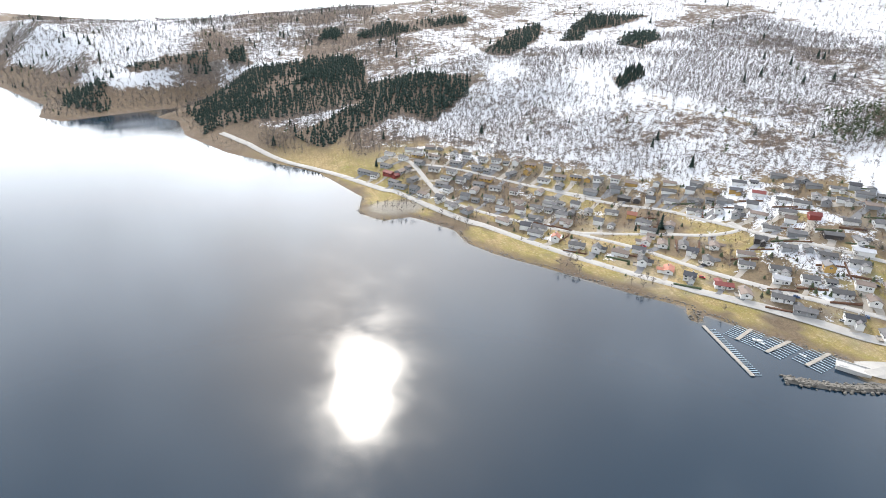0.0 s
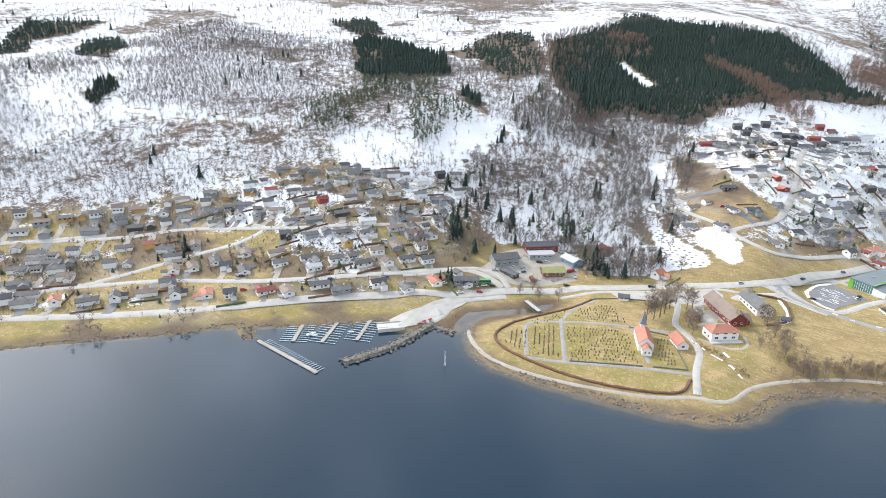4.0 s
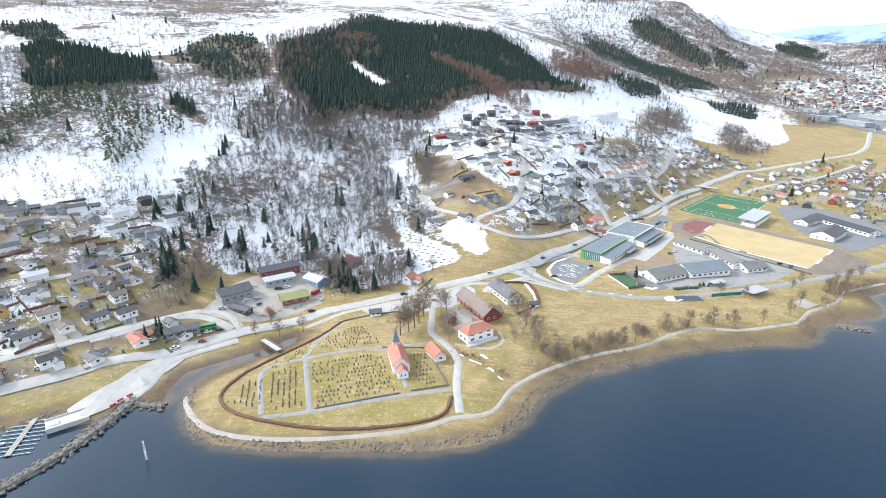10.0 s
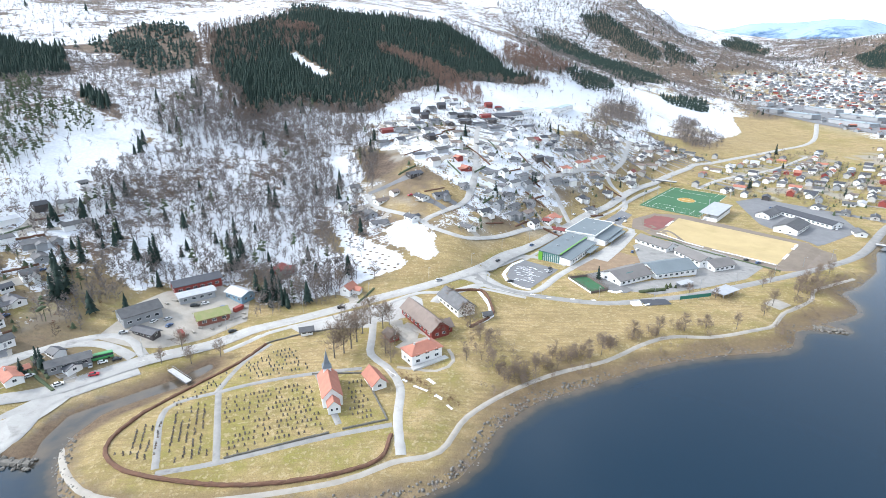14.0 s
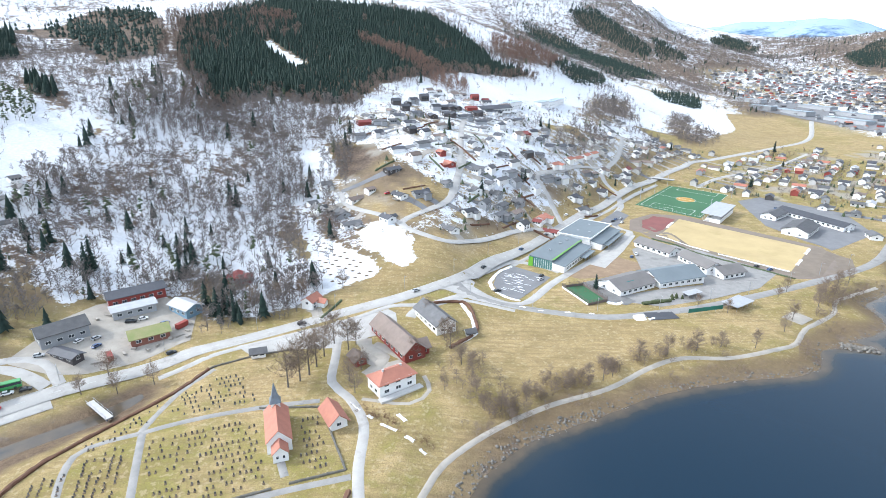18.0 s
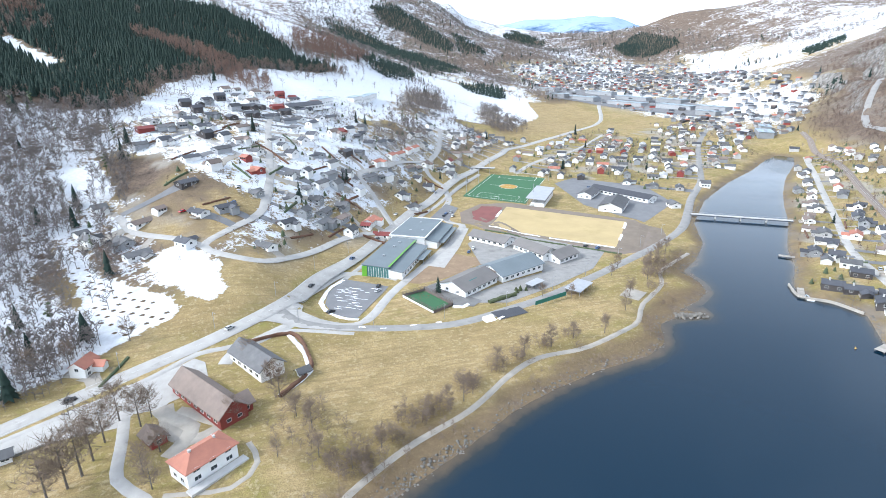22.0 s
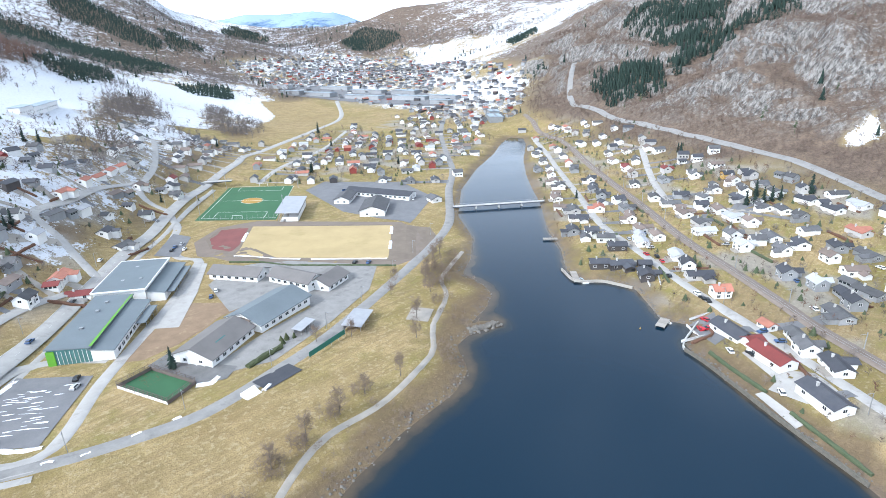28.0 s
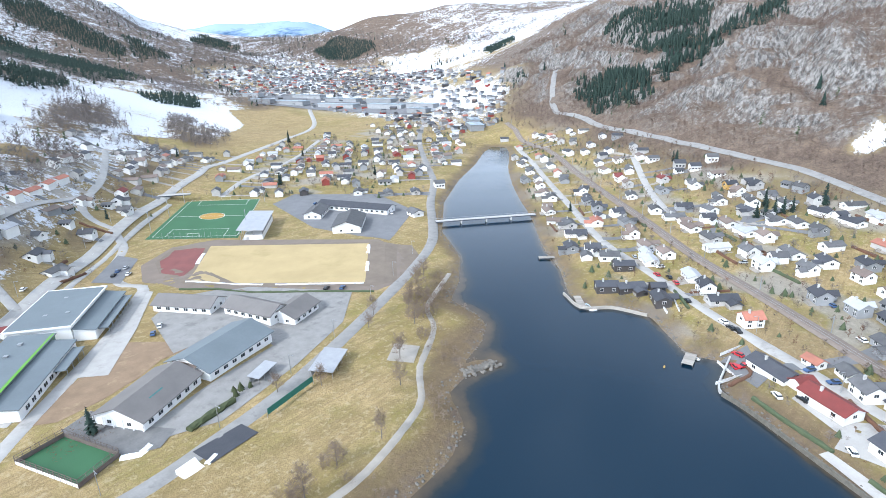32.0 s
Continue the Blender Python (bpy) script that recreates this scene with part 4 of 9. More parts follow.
paved("car_park", [(54, 351), (58, 365), (70, 381), (90, 361), (85, 354), (65, 329), (56, 338)], DARK_ASPHALT, "grey asphalt car park with streaks of old snow", 0.2)
paved("car_park", [(159, 484), (185, 518), (190, 502), (168, 470)], DARK_ASPHALT, "dark asphalt car park beside the turf pitch", 0.2)
paved("hall_forecourt", [(118, 384), (139, 409), (168, 448), (172, 440), (150, 405), (128, 375)], ASPHALT, "pale asphalt forecourt of the sports halls", 0.17)
paved("track_oval", [(185, 462), (193, 487), (212, 505), (226, 490), (292, 414), (303, 392), (290, 372), (262, 356), (244, 362), (186, 436)], surface("worn_cinder_track", (0.21, 0.17, 0.13), (0.15, 0.12, 0.095), 6, 0.95, 0.5, 0.2), "worn brown cinder track round the grass pitch", 0.10)
paved("red_apron", [(196, 458), (194, 482), (210, 500), (223, 487), (203, 462)], RED_TRACK, "worn red rubber sports surface", 0.16)
paved("house_yard", [(277, 212), (292, 206), (287, 203), (274, 194), (264, 196), (269, 203)], DARK_ASPHALT, "grey asphalt yard beside a waterside house", 0.2)
paved("house_yard", [(263, 186), (269, 183), (257, 174), (260, 168), (263, 162), (260, 158), (252, 150), (243, 160), (245, 172), (251, 171)], ASPHALT, "pale asphalt yard between waterside houses", 0.15)
paved("boat_ramp", [(241, 175), (243, 173), (233, 158), (230, 160)], ASPHALT, "pale concrete ramp above a waterside wall", 0.25)
paved("school_yard", [(150, 372), (158, 410), (176, 424), (206, 411), (234, 366), (209, 343), (175, 328), (140, 318), (118, 326), (112, 333), (122, 332), (146, 340), (178, 348), (182, 372)], MID_ASPHALT, "grey patched asphalt school yard", 0.14)
paved("bark_ground", [(127, 395), (138, 401), (155, 381), (156, 371), (145, 371), (135, 365), (121, 360), (107, 358), (99, 364), (99, 368), (108, 372), (122, 382)], surface("bark_chips", (0.27, 0.19, 0.12), (0.20, 0.135, 0.085), 4, 0.95, 0.5, 0.3, stain=(0.33, 0.25, 0.15)), "brown bark-covered playground beside the school", 0.08)
paved("wet_asphalt", [(106, 352), (116, 356), (119, 345), (123, 335), (129, 325), (122, 320), (114, 324)], surface("damp_dark_asphalt", (0.12, 0.118, 0.116), (0.20, 0.197, 0.19), 5, 0.7, 0.6, 0.1), "dark damp asphalt beside the small court", 0.2)
paved("works_yard", [(-163, 264), (-160, 280), (-158, 298), (-149, 312), (-129, 326), (-102, 318), (-95, 286), (-112, 272), (-129, 261), (-140, 258)], GRAVEL, "pale gravel works yard", 0.16)
paved("school_court", [(290, 470), (310, 548), (340, 562), (380, 504), (362, 446), (300, 408)], DARK_ASPHALT, "dark asphalt forecourt by the river", 0.1)
paved("harbour_quay", [(-186, 179), (-175, 169), (-168, 180), (-160, 196), (-152, 225), (-163, 226), (-174, 200)], ASPHALT, "pale asphalt harbour quay", 0.3)
PITCH = [(208, 536), (246, 490), (313, 570), (273, 611)]
paved("football_pitch", PITCH, TURF, "green artificial turf football pitch with white lines", 0.12, 20)
paved("grass_pitch", [(189, 441), (245, 369), (288, 413), (227, 488)], DRY_TURF, "straw-coloured winter grass pitch with snow on its rim", 0.13, 7)
# ---------------------------------------------------------------- houses
WALLS = {"w": WHITE_WOOD, "g": GREY_WOOD, "r": RED_WOOD, "o": OCHRE_WOOD, "b": GREY_WOOD, "d": BLACK_WOOD, "p": CONCRETE, "y": OCHRE_WOOD}
ROOFS = {"g": GREY_TILE, "d": DARK_TILE, "o": ORANGE_TILE, "b": BROWN_TILE, "p": PALE_TILE, "r": RED_TILE, "w": ORANGE_TILE, "n": GREEN_PAINT}
WALL_WORDS = {"w": "white-painted timber", "g": "grey-painted timber", "r": "red-painted timber", "o": "ochre-painted timber", "b": "grey-stained timber",
              "d": "dark-stained timber", "p": "pale rendered", "y": "ochre-painted timber"}
ROOF_WORDS = {"g": "grey tiled", "d": "near-black tiled", "o": "orange tiled", "b": "brown tiled", "p": "pale sheet-metal", "r": "dark red tiled", "w": "orange tiled", "n": "mossy green"}


def gable_wall(length, width, height, rise, base=2.5):
    """Walls with two gable ends, standing base metres into the slope."""
    a, b = length / 2, width / 2
    v = [(-a, -b, -base), (a, -b, -base), (a, b, -base), (-a, b, -base), (-a, -b, height), (a, -b, height), (a, b, height), (-a, b, height), (-a, 0, height + rise), (a, 0, height + rise)]
    return v, [(0, 1, 5, 4), (1, 2, 6, 9, 5), (2, 3, 7, 6), (3, 0, 4, 8, 7), (3, 2, 1, 0)]


def gable_roof(length, width, height, rise, out=0.5, thick=0.22):
    """Two roof slabs with eaves."""
    a, s = length / 2 + out, rise / (width / 2)
    b, low = width / 2 + out, height - out * s
    prof = [(-b, low), (0, height + rise), (b, low), (b, low + thick), (0, height + rise + thick * 1.15), (-b, low + thick)]
    v = [(-a, y, z) for y, z in prof] + [(a, y, z) for y, z in prof]
    f = [(i, (i + 1) % 6, (i + 1) % 6 + 6, i + 6) for i in range(6)]
    return v, [tuple(reversed(q)) for q in f] + [(0, 1, 4, 5), (1, 2, 3, 4), (11, 10, 7, 6), (10, 9, 8, 7)]


def window_data(w, h):
    """A framed window in its own plane, facing -y: frame ring and pane."""
    v, f = [], []
    for (sx, sz, px, pz) in ((w + 0.16, 0.09, 0, -0.09), (w + 0.16, 0.09, 0, h), (0.08, h, -w / 2 - 0.04, 0), (0.08, h, w / 2 + 0.04, 0), (0.06, h, 0, 0)):
        b = box_data(sx, 0.1, sz, px, -0.03, pz)
        v, f = joined((v, f), b)
    return v, f


def pane_data(w, h):
    return [(-w / 2, -0.025, 0), (w / 2, -0.025, 0), (w / 2, -0.025, h), (-w / 2, -0.025, h)], [(0, 1, 2, 3)]


WINDOW_FRAME = mesh_of("window_frame", *window_data(1.5, 1.2), WHITE_WOOD)
WINDOW_PANE = mesh_of("pane", *pane_data(1.5, 1.2), GLASS)
WHOLE_WINDOW = mesh_of("window", *joined(window_data(1.5, 1.2), pane_data(1.5, 1.2)), [WHITE_WOOD, GLASS])
WHOLE_WINDOW.polygons[len(WHOLE_WINDOW.polygons) - 1].material_index = 1
DOOR_MESH = mesh_of("door", *box_data(1.0, 0.12, 2.1, 0, -0.02, 0), GREY_WOOD)
CHIMNEY_MESH = mesh_of("chimney", *joined(box_data(0.7, 0.7, 1.6), box_data(0.85, 0.85, 0.15, 0, 0, 1.6)), CONCRETE)
TERRACE = mesh_of("terrace", *joined(box_data(5.2, 3.0, 0.35, 0, 0, -0.3), box_data(5.2, 0.08, 0.9, 0, 1.46, 0.0), box_data(0.08, 3.0, 0.9, 2.56, 0, 0.0)), PLANK)
HOUSE_CACHE = {}


def house_meshes(length, width, height, rise, wall, roof):
    key = (length, width, height, rise, wall, roof)
    if key not in HOUSE_CACHE:
        HOUSE_CACHE[key] = (mesh_of("wall", *gable_wall(length, width, height, rise), WALLS[wall]), mesh_of("roof", *gable_roof(length, width, height, rise), ROOFS[roof]))
    return HOUSE_CACHE[key]


def house(x, y, turn, style, size=0, detail=2, group="", z=None, name="house"):
    """A timber house: walls, roof, windows with panes, door and chimney. size picks one of the house plans."""
    length, width, height, rise = ((10.0, 6.8, 3.2, 1.6), (11.5, 6.8, 2.4, 1.4), (8.0, 6.2, 3.8, 2.0), (12.5, 7.0, 2.5, 1.5), (6, 4.8, 2.2, 1.2), (8.4, 6.6, 4.0, 2.2), (16, 8.0, 3.0, 1.8))[size]
    wall, roof = style[0], style[1]
    if z is None:
        c, s = math.cos(radians(turn)), math.sin(radians(turn))
        z = min(ground(x + i * c * length * 0.4, y + i * s * length * 0.4) for i in (-1, 0, 1)) + 0.25
    kinds = {4: "small outbuilding", 6: "long house"}
    ob = thing(name, pose(x, y, z, 0, 0, turn), f"{WALL_WORDS[wall]} {kinds.get(size, 'house')} with a {ROOF_WORDS[roof]} gable roof", "house", group)
    wm, rm = house_meshes(length, width, height, rise, wall, roof)
    part("wall", wm, ob)
    part("roof", rm, ob, ROOF_WORDS[roof] + " roof")
    if detail >= 1 and size not in (4, 6) and math.sin(x * 1.7 + y * 2.3) > -0.35:
        side = 1 if math.sin(x * 3.1 - y) > 0 else -1
        wing_l, wing_w, wing_h = width * 0.62, length * 0.42, max(2.1, height * 0.72)
        at = pose(side * length * 0.22, -side * (width / 2 + wing_l * 0.42), 0, 0, 0, 90)
        if ("wing", wing_l, wing_w, wing_h, wall, roof) not in HOUSE_CACHE:
            HOUSE_CACHE["wing", wing_l, wing_w, wing_h, wall, roof] = (mesh_of("wing_wall", *gable_wall(wing_l, wing_w, wing_h, rise * 0.7), WALLS[wall]), mesh_of("wing_roof", *gable_roof(wing_l + 1.2, wing_w, wing_h, rise * 0.7, 0.4), ROOFS[roof]))
        wing = HOUSE_CACHE["wing", wing_l, wing_w, wing_h, wall, roof]
        part("wing_wall", wing[0], ob, "", at)
        part("wing_roof", wing[1], ob, "", at)
    if detail >= 1 and size in (1, 3, 5):
        part("terrace", TERRACE, ob, "weathered timber terrace", pose(-0.2 * length, width / 2 + 1.4, -0.1))
    if detail >= 2:
        floors = (0.5, 2.4) if height > 3.7 else (0.9,)
        for side in (-1, 1):
            for floor in floors:
                for k in ((-0.28, 0.28) if detail == 2 else (-0.33, 0, 0.33)):
                    w = part("window", WINDOW_FRAME, ob, "", pose(k * length, side * width / 2, floor, 0, 0, 0 if side < 0 else 180))
                    part("pane", WINDOW_PANE, w)
    if detail >= 1:
        for side in (-1, 1):
            if detail >= 2:
                w = part("window", WINDOW_FRAME, ob, "", pose(side * length / 2, 0.0, height - 1.4, 0, 0, 90 * side))
                part("pane", WINDOW_PANE, w)
            else:
                part("window", WHOLE_WINDOW, ob, "", pose(side * length / 2, 0.0, height - 1.4, 0, 0, 90 * side))
    if detail >= 2:
        part("door", DOOR_MESH, ob, "", pose(0.08 * length, -width / 2, 0, 0, 0, 0))
    if detail >= 1 and size != 4:
        part("chimney", CHIMNEY_MESH, ob, "", pose(0.18 * length, 0.1 * width, height + rise - 0.5, 0, 0, 0))
    return ob
# ---------------------------------------------------------------- the houses, street by street: x, y, turn, style
STREETS = {}
STREETS["shore road"] = [(-399, 72, 54, "wd"), (-387, 76, 50, "wg"), (-373, 87, 144, "wo"), (-358, 98, 54, "wg"), (-347, 109, 138, "wg"), (-337, 124, 46, "wb"), (-318, 130, 143, "wg"), (-303, 142, 140, "wo"), (-288, 148, 47, "wd"), (-271, 162, 59, "wr"), (-258, 168, 146, "wb"), (-243, 183, 46, "wg"), (-228, 186, 48, "gg"), (-225, 196, 58, "gg"), (-211, 205, 52, "wd"), (-193, 211, 146, "wg"), (-181, 230, 140, "wo"), (-163, 241, 150, "wd")]
STREETS["shore back"] = [(-415, 89, 59, "gg"), (-401, 111, 44, "wb"), (-348, 154, 137, "wb"), (-341, 164, 147, "wb"), (-337, 140, 51, "wd"), (-333, 177, 143, "wg"), (-304, 176, 144, "wg"), (-285, 192, 55, "wg"), (-270, 206, 58, "wg"), (-251, 212, 56, "wg"), (-232, 218, 60, "gg"), (-198, 250, 56, "wg"), (-416, 114, 54, "gg"), (-437, 100, 48, "wg"), (-259, 197, 52, "wp")]
STREETS["hill street"] = [(-470, 118, 135, "wb"), (-441, 115, 50, "wg"), (-432, 136, 43, "wg"), (-417, 141, 147, "wg"), (-394, 138, 44, "gg"), (-409, 160, 50, "wg"), (-395, 171, 53, "ow"), (-366, 168, 52, "wg"), (-428, 184, 49, "dg"), (-451, 162, 45, "gg"), (-444, 184, 60, "bg"), (-474, 141, 138, "gg"), (-491, 132, 46, "wg"), (-413, 201, 61, "wg"), (-384, 213, 49, "bg"), (-375, 218, 59, "gg"), (-347, 235, 140, "gg"), (-362, 231, 145, "wg"), (-315, 239, 54, "wg"), (-298, 246, 51, "gg"), (-284, 264, 60, "dg"), (-273, 277, 151, "gg"), (-261, 267, 53, "wp"), (-254, 304, 57, "wb"), (-244, 309, 43, "wg")]
STREETS["hill rows"] = [(-373, 246, 44, "gg"), (-353, 255, 51, "wg"), (-329, 267, 54, "wg"), (-311, 275, 56, "rr"), (-294, 291, 54, "gg"), (-283, 309, 60, "wg"), (-271, 323, 54, "wb"), (-252, 336, 54, "wg"), (-235, 338, 46, "gg"), (-366, 273, 49, "wr"), (-347, 280, 58, "gg"), (-334, 286, 48, "wg"), (-324, 299, 135, "bd"), (-362, 301, 60, "wg"), (-351, 314, 49, "gg"), (-337, 324, 55, "gg"), (-319, 331, 47, "gg"), (-299, 342, 55, "gg"), (-287, 348, 45, "wg"), (-304, 323, 60, "gb"), (-252, 376, 51, "dd"), (-242, 388, 44, "wg"), (-261, 355, 59, "wp"), (-272, 342, 138, "gg"), (-320, 313, 44, "wg")]
STREETS["hill upper"] = [(-305, 221, 49, "dg"), (-286, 228, 59, "gg"), (-267, 242, 58, "gg"), (-252, 253, 58, "wg"), (-239, 274, 54, "pb"), (-231, 287, 138, "wd"), (-219, 307, 51, "wg"), (-226, 252, 138, "bb"), (-226, 328, 134, "gg"), (-337, 303, 136, "wg"), (-382, 307, 52, "gg"), (-363, 316, 143, "gg"), (-331, 334, 44, "gd"), (-236, 406, 148, "gg")]
STREETS["far row"] = [(-578, -35, 41, "gg"), (-558, -27, 47, "gg"), (-553, -13, 33, "rr"), (-530, -12, 32, "gg"), (-516, -9, 47, "bg"), (-528, 6, 131, "gg"), (-504, 2, 40, "gg"), (-493, 8, 34, "wb"), (-477, 20, 35, "wg"), (-461, 27, 40, "wd"), (-443, 36, 122, "gb"), (-495, 33, 37, "gd"), (-475, 44, 48, "gg"), (-550, -2, 136, "gb"), (-573, -12, 37, "gg"), (-585, 9, 33, "gg"), (-564, 22, 34, "gg"), (-555, 59, 48, "gg"), (-538, 78, 46, "gg"), (-534, 97, 40, "wg"), (-516, 107, 122, "gg"), (-453, 89, 35, "wb"), (-423, 93, 122, "dd"), (-428, 118, 45, "gg"), (-407, 117, 46, "gg"), (-450, 121, 32, "wg")]
STREETS["far row back"] = [(-415, 59, 32, "wb"), (-396, 84, 46, "wd"), (-382, 92, 40, "wo"), (-367, 101, 127, "wd")]
STREETS["church hill"] = [(-57, 464, 27, "gg"), (-58, 429, 128, "wg"), (-33, 405, 32, "wg"), (-33, 439, 44, "wb"), (-41, 422, 118, "gg"), (-8, 470, 39, "dd"), (-2, 438, 130, "bd"), (13, 441, 27, "bd"), (-9, 404, 127, "wd"), (31, 400, 127, "wg"), (47, 433, 37, "wd"), (54, 469, 117, "wg"), (31, 464, 130, "gg"), (9, 488, 34, "wb"), (35, 494, 124, "ro"), (-5, 501, 30, "wd"), (15, 515, 39, "bg"), (-22, 533, 40, "wd"), (-38, 533, 34, "gg"), (6, 543, 43, "dd"), (18, 540, 43, "wd"), (29, 536, 28, "wb")]
STREETS["top village"] = [(-36, 561, 28, "rr"), (-16, 570, 113, "gb"), (-9, 623, 21, "dd"), (8, 634, 26, "bd"), (19, 648, 20, "dd"), (0, 606, 25, "dd"), (30, 617, 20, "bd"), (41, 623, 23, "dd"), (26, 592, 104, "dd"), (42, 600, 17, "dd"), (58, 600, 11, "gd"), (71, 617, 23, "dd"), (67, 633, 21, "rr"), (95, 652, 12, "rr"), (74, 675, 13, "rr"), (107, 675, 28, "wb"), (71, 591, 21, "gd"), (85, 665, 26, "wd"), (111, 588, 29, "rr"), (125, 604, 19, "wd"), (76, 547, 106, "bd"), (84, 532, 118, "bd"), (75, 579, 118, "wg"), (56, 546, 110, "gg"), (-13, 596, 116, "gb"), (-22, 564, 18, "gg"), (101, 612, 104, "wg"), (116, 653, 117, "wp")]
STREETS["mid village"] = [(109, 546, 44, "dd"), (120, 555, 144, "bd"), (137, 578, 142, "bd"), (154, 605, 43, "bd"), (92, 521, 44, "wg"), (70, 499, 58, "wg"), (58, 490, 53, "gg"), (71, 470, 142, "gg"), (74, 458, 57, "bg"), (87, 504, 41, "gg"), (66, 484, 145, "wg"), (78, 491, 44, "wg"), (90, 493, 45, "gg"), (103, 516, 145, "wg"), (107, 496, 49, "wp"), (89, 471, 144, "bg"), (70, 443, 49, "gg"), (87, 438, 50, "wg"), (106, 460, 56, "wo"), (109, 443, 145, "wr"), (84, 454, 49, "gb"), (60, 450, 57, "gg")]
STREETS["row houses"] = [(121, 534, 56, "wo"), (135, 548, 43, "wo"), (154, 572, 53, "wo"), (168, 594, 42, "wo"), (182, 613, 55, "wo"), (193, 624, 42, "wo")]
STREETS["village east"] = [(140, 536, 42, "wp"), (152, 543, 128, "wg"), (169, 568, 38, "bb"), (145, 516, 51, "wd"), (145, 526, 37, "bo"), (180, 546, 136, "wd"), (148, 500, 36, "wg"), (194, 592, 42, "wb"), (216, 582, 135, "wg"), (228, 617, 48, "wr"), (248, 646, 133, "wb"), (122, 524, 38, "gg"), (280, 807, 37, "wg"), (287, 792, 128, "wd"), (244, 721, 38, "wg"), (250, 774, 48, "gg"), (327, 881, 50, "wg")]
STREETS["river town"] = [(297, 609, 53, "wd"), (317, 584, 43, "wd"), (329, 567, 53, "wd"), (345, 555, 53, "dd"), (348, 612, 42, "dd"), (367, 612, 53, "wd"), (363, 641, 53, "wd"), (385, 624, 44, "wd"), (394, 667, 133, "wd"), (320, 645, 58, "bo"), (352, 675, 141, "bo"), (381, 701, 49, "bo"), (400, 708, 55, "bo"), (353, 732, 43, "wd"), (389, 754, 55, "wd"), (357, 759, 137, "gg"), (331, 733, 46, "bg"), (430, 634, 57, "wd"), (425, 610, 50, "wd"), (372, 518, 45, "wd"), (389, 540, 57, "wg"), (408, 524, 139, "wg"), (421, 525, 47, "rr"), (437, 519, 44, "rr"), (384, 495, 53, "wg"), (394, 488, 44, "wd"), (400, 480, 51, "wd"), (429, 479, 146, "wd")]
STREETS["river town back"] = [(488, 640, 52, "wd"), (510, 611, 56, "rr"), (480, 560, 51, "wo"), (470, 535, 51, "wo"), (550, 590, 57, "wo"), (572, 591, 55, "wo"), (564, 567, 56, "wo"), (531, 556, 147, "wb"), (513, 529, 137, "wg"), (536, 608, 52, "wr"), (453, 735, 57, "oo"), (469, 734, 132, "oo"), (556, 643, 54, "wb"), (587, 694, 43, "wd"), (618, 755, 50, "wg"), (674, 788, 135, "wb"), (632, 716, 42, "wd"), (579, 644, 133, "wd"), (641, 697, 58, "wd"), (602, 646, 43, "wg"), (668, 820, 52, "rr"), (586, 677, 41, "bd"), (685, 727, 50, "wb")]
STREETS["bank front"] = [(664, 574, 131, "bd"), (627, 527, 37, "oo"), (575, 499, 44, "wg"), (564, 481, 32, "wd"), (514, 442, 44, "wg"), (486, 429, 49, "wg"), (488, 418, 48, "wg"), (454, 391, 39, "wb"), (441, 377, 40, "wg"), (411, 362, 45, "wb"), (393, 346, 122, "wb"), (389, 334, 44, "wg"), (373, 321, 130, "wb"), (349, 311, 41, "wd"), (351, 299, 125, "wd"), (346, 287, 126, "wg"), (337, 275, 129, "dd"), (309, 271, 129, "dd"), (315, 262, 137, "dd"), (311, 246, 38, "dd"), (353, 268, 39, "wb"), (366, 264, 42, "wg"), (347, 251, 48, "wd"), (343, 243, 36, "wp"), (331, 233, 34, "wd"), (323, 224, 131, "wd")]
STREETS["bank mid"] = [(573, 469, 35, "oo"), (559, 454, 42, "wg"), (541, 436, 42, "wg"), (513, 413, 33, "wo"), (496, 397, 39, "wg"), (466, 364, 32, "wg"), (444, 349, 38, "bd"), (428, 334, 38, "wd"), (399, 320, 35, "wo"), (387, 291, 38, "wb"), (407, 304, 47, "gg"), (439, 298, 35, "wg"), (431, 283, 130, "wp"), (627, 474, 37, "wb"), (624, 458, 37, "wg"), (608, 429, 42, "wd"), (669, 487, 36, "wg"), (665, 467, 135, "gg"), (637, 438, 40, "wg"), (615, 423, 32, "bd"), (587, 400, 42, "wd"), (556, 395, 37, "wg"), (586, 424, 43, "wg"), (563, 380, 42, "wg"), (532, 356, 33, "wg"), (469, 327, 31, "wg"), (495, 341, 40, "wb"), (510, 354, 43, "wr")]
STREETS["bank back"] = [(569, 362, 35, "wd"), (580, 365, 127, "wd"), (561, 348, 138, "wg"), (591, 378, 38, "gg"), (624, 409, 123, "wd"), (633, 429, 34, "wd"), (546, 320, 123, "od"), (540, 306, 131, "wd"), (558, 299, 124, "wg"), (528, 286, 136, "gb"), (511, 320, 48, "rr"), (486, 311, 45, "wg"), (452, 284, 125, "wd"), (433, 263, 127, "wd"), (500, 293, 40, "wp"), (504, 270, 138, "yd"), (471, 267, 34, "gb"), (415, 267, 46, "wb"), (402, 252, 45, "wg"), (432, 251, 37, "wo"), (420, 239, 47, "wd"), (414, 227, 39, "wb"), (458, 247, 49, "wd"), (470, 247, 32, "wg")]
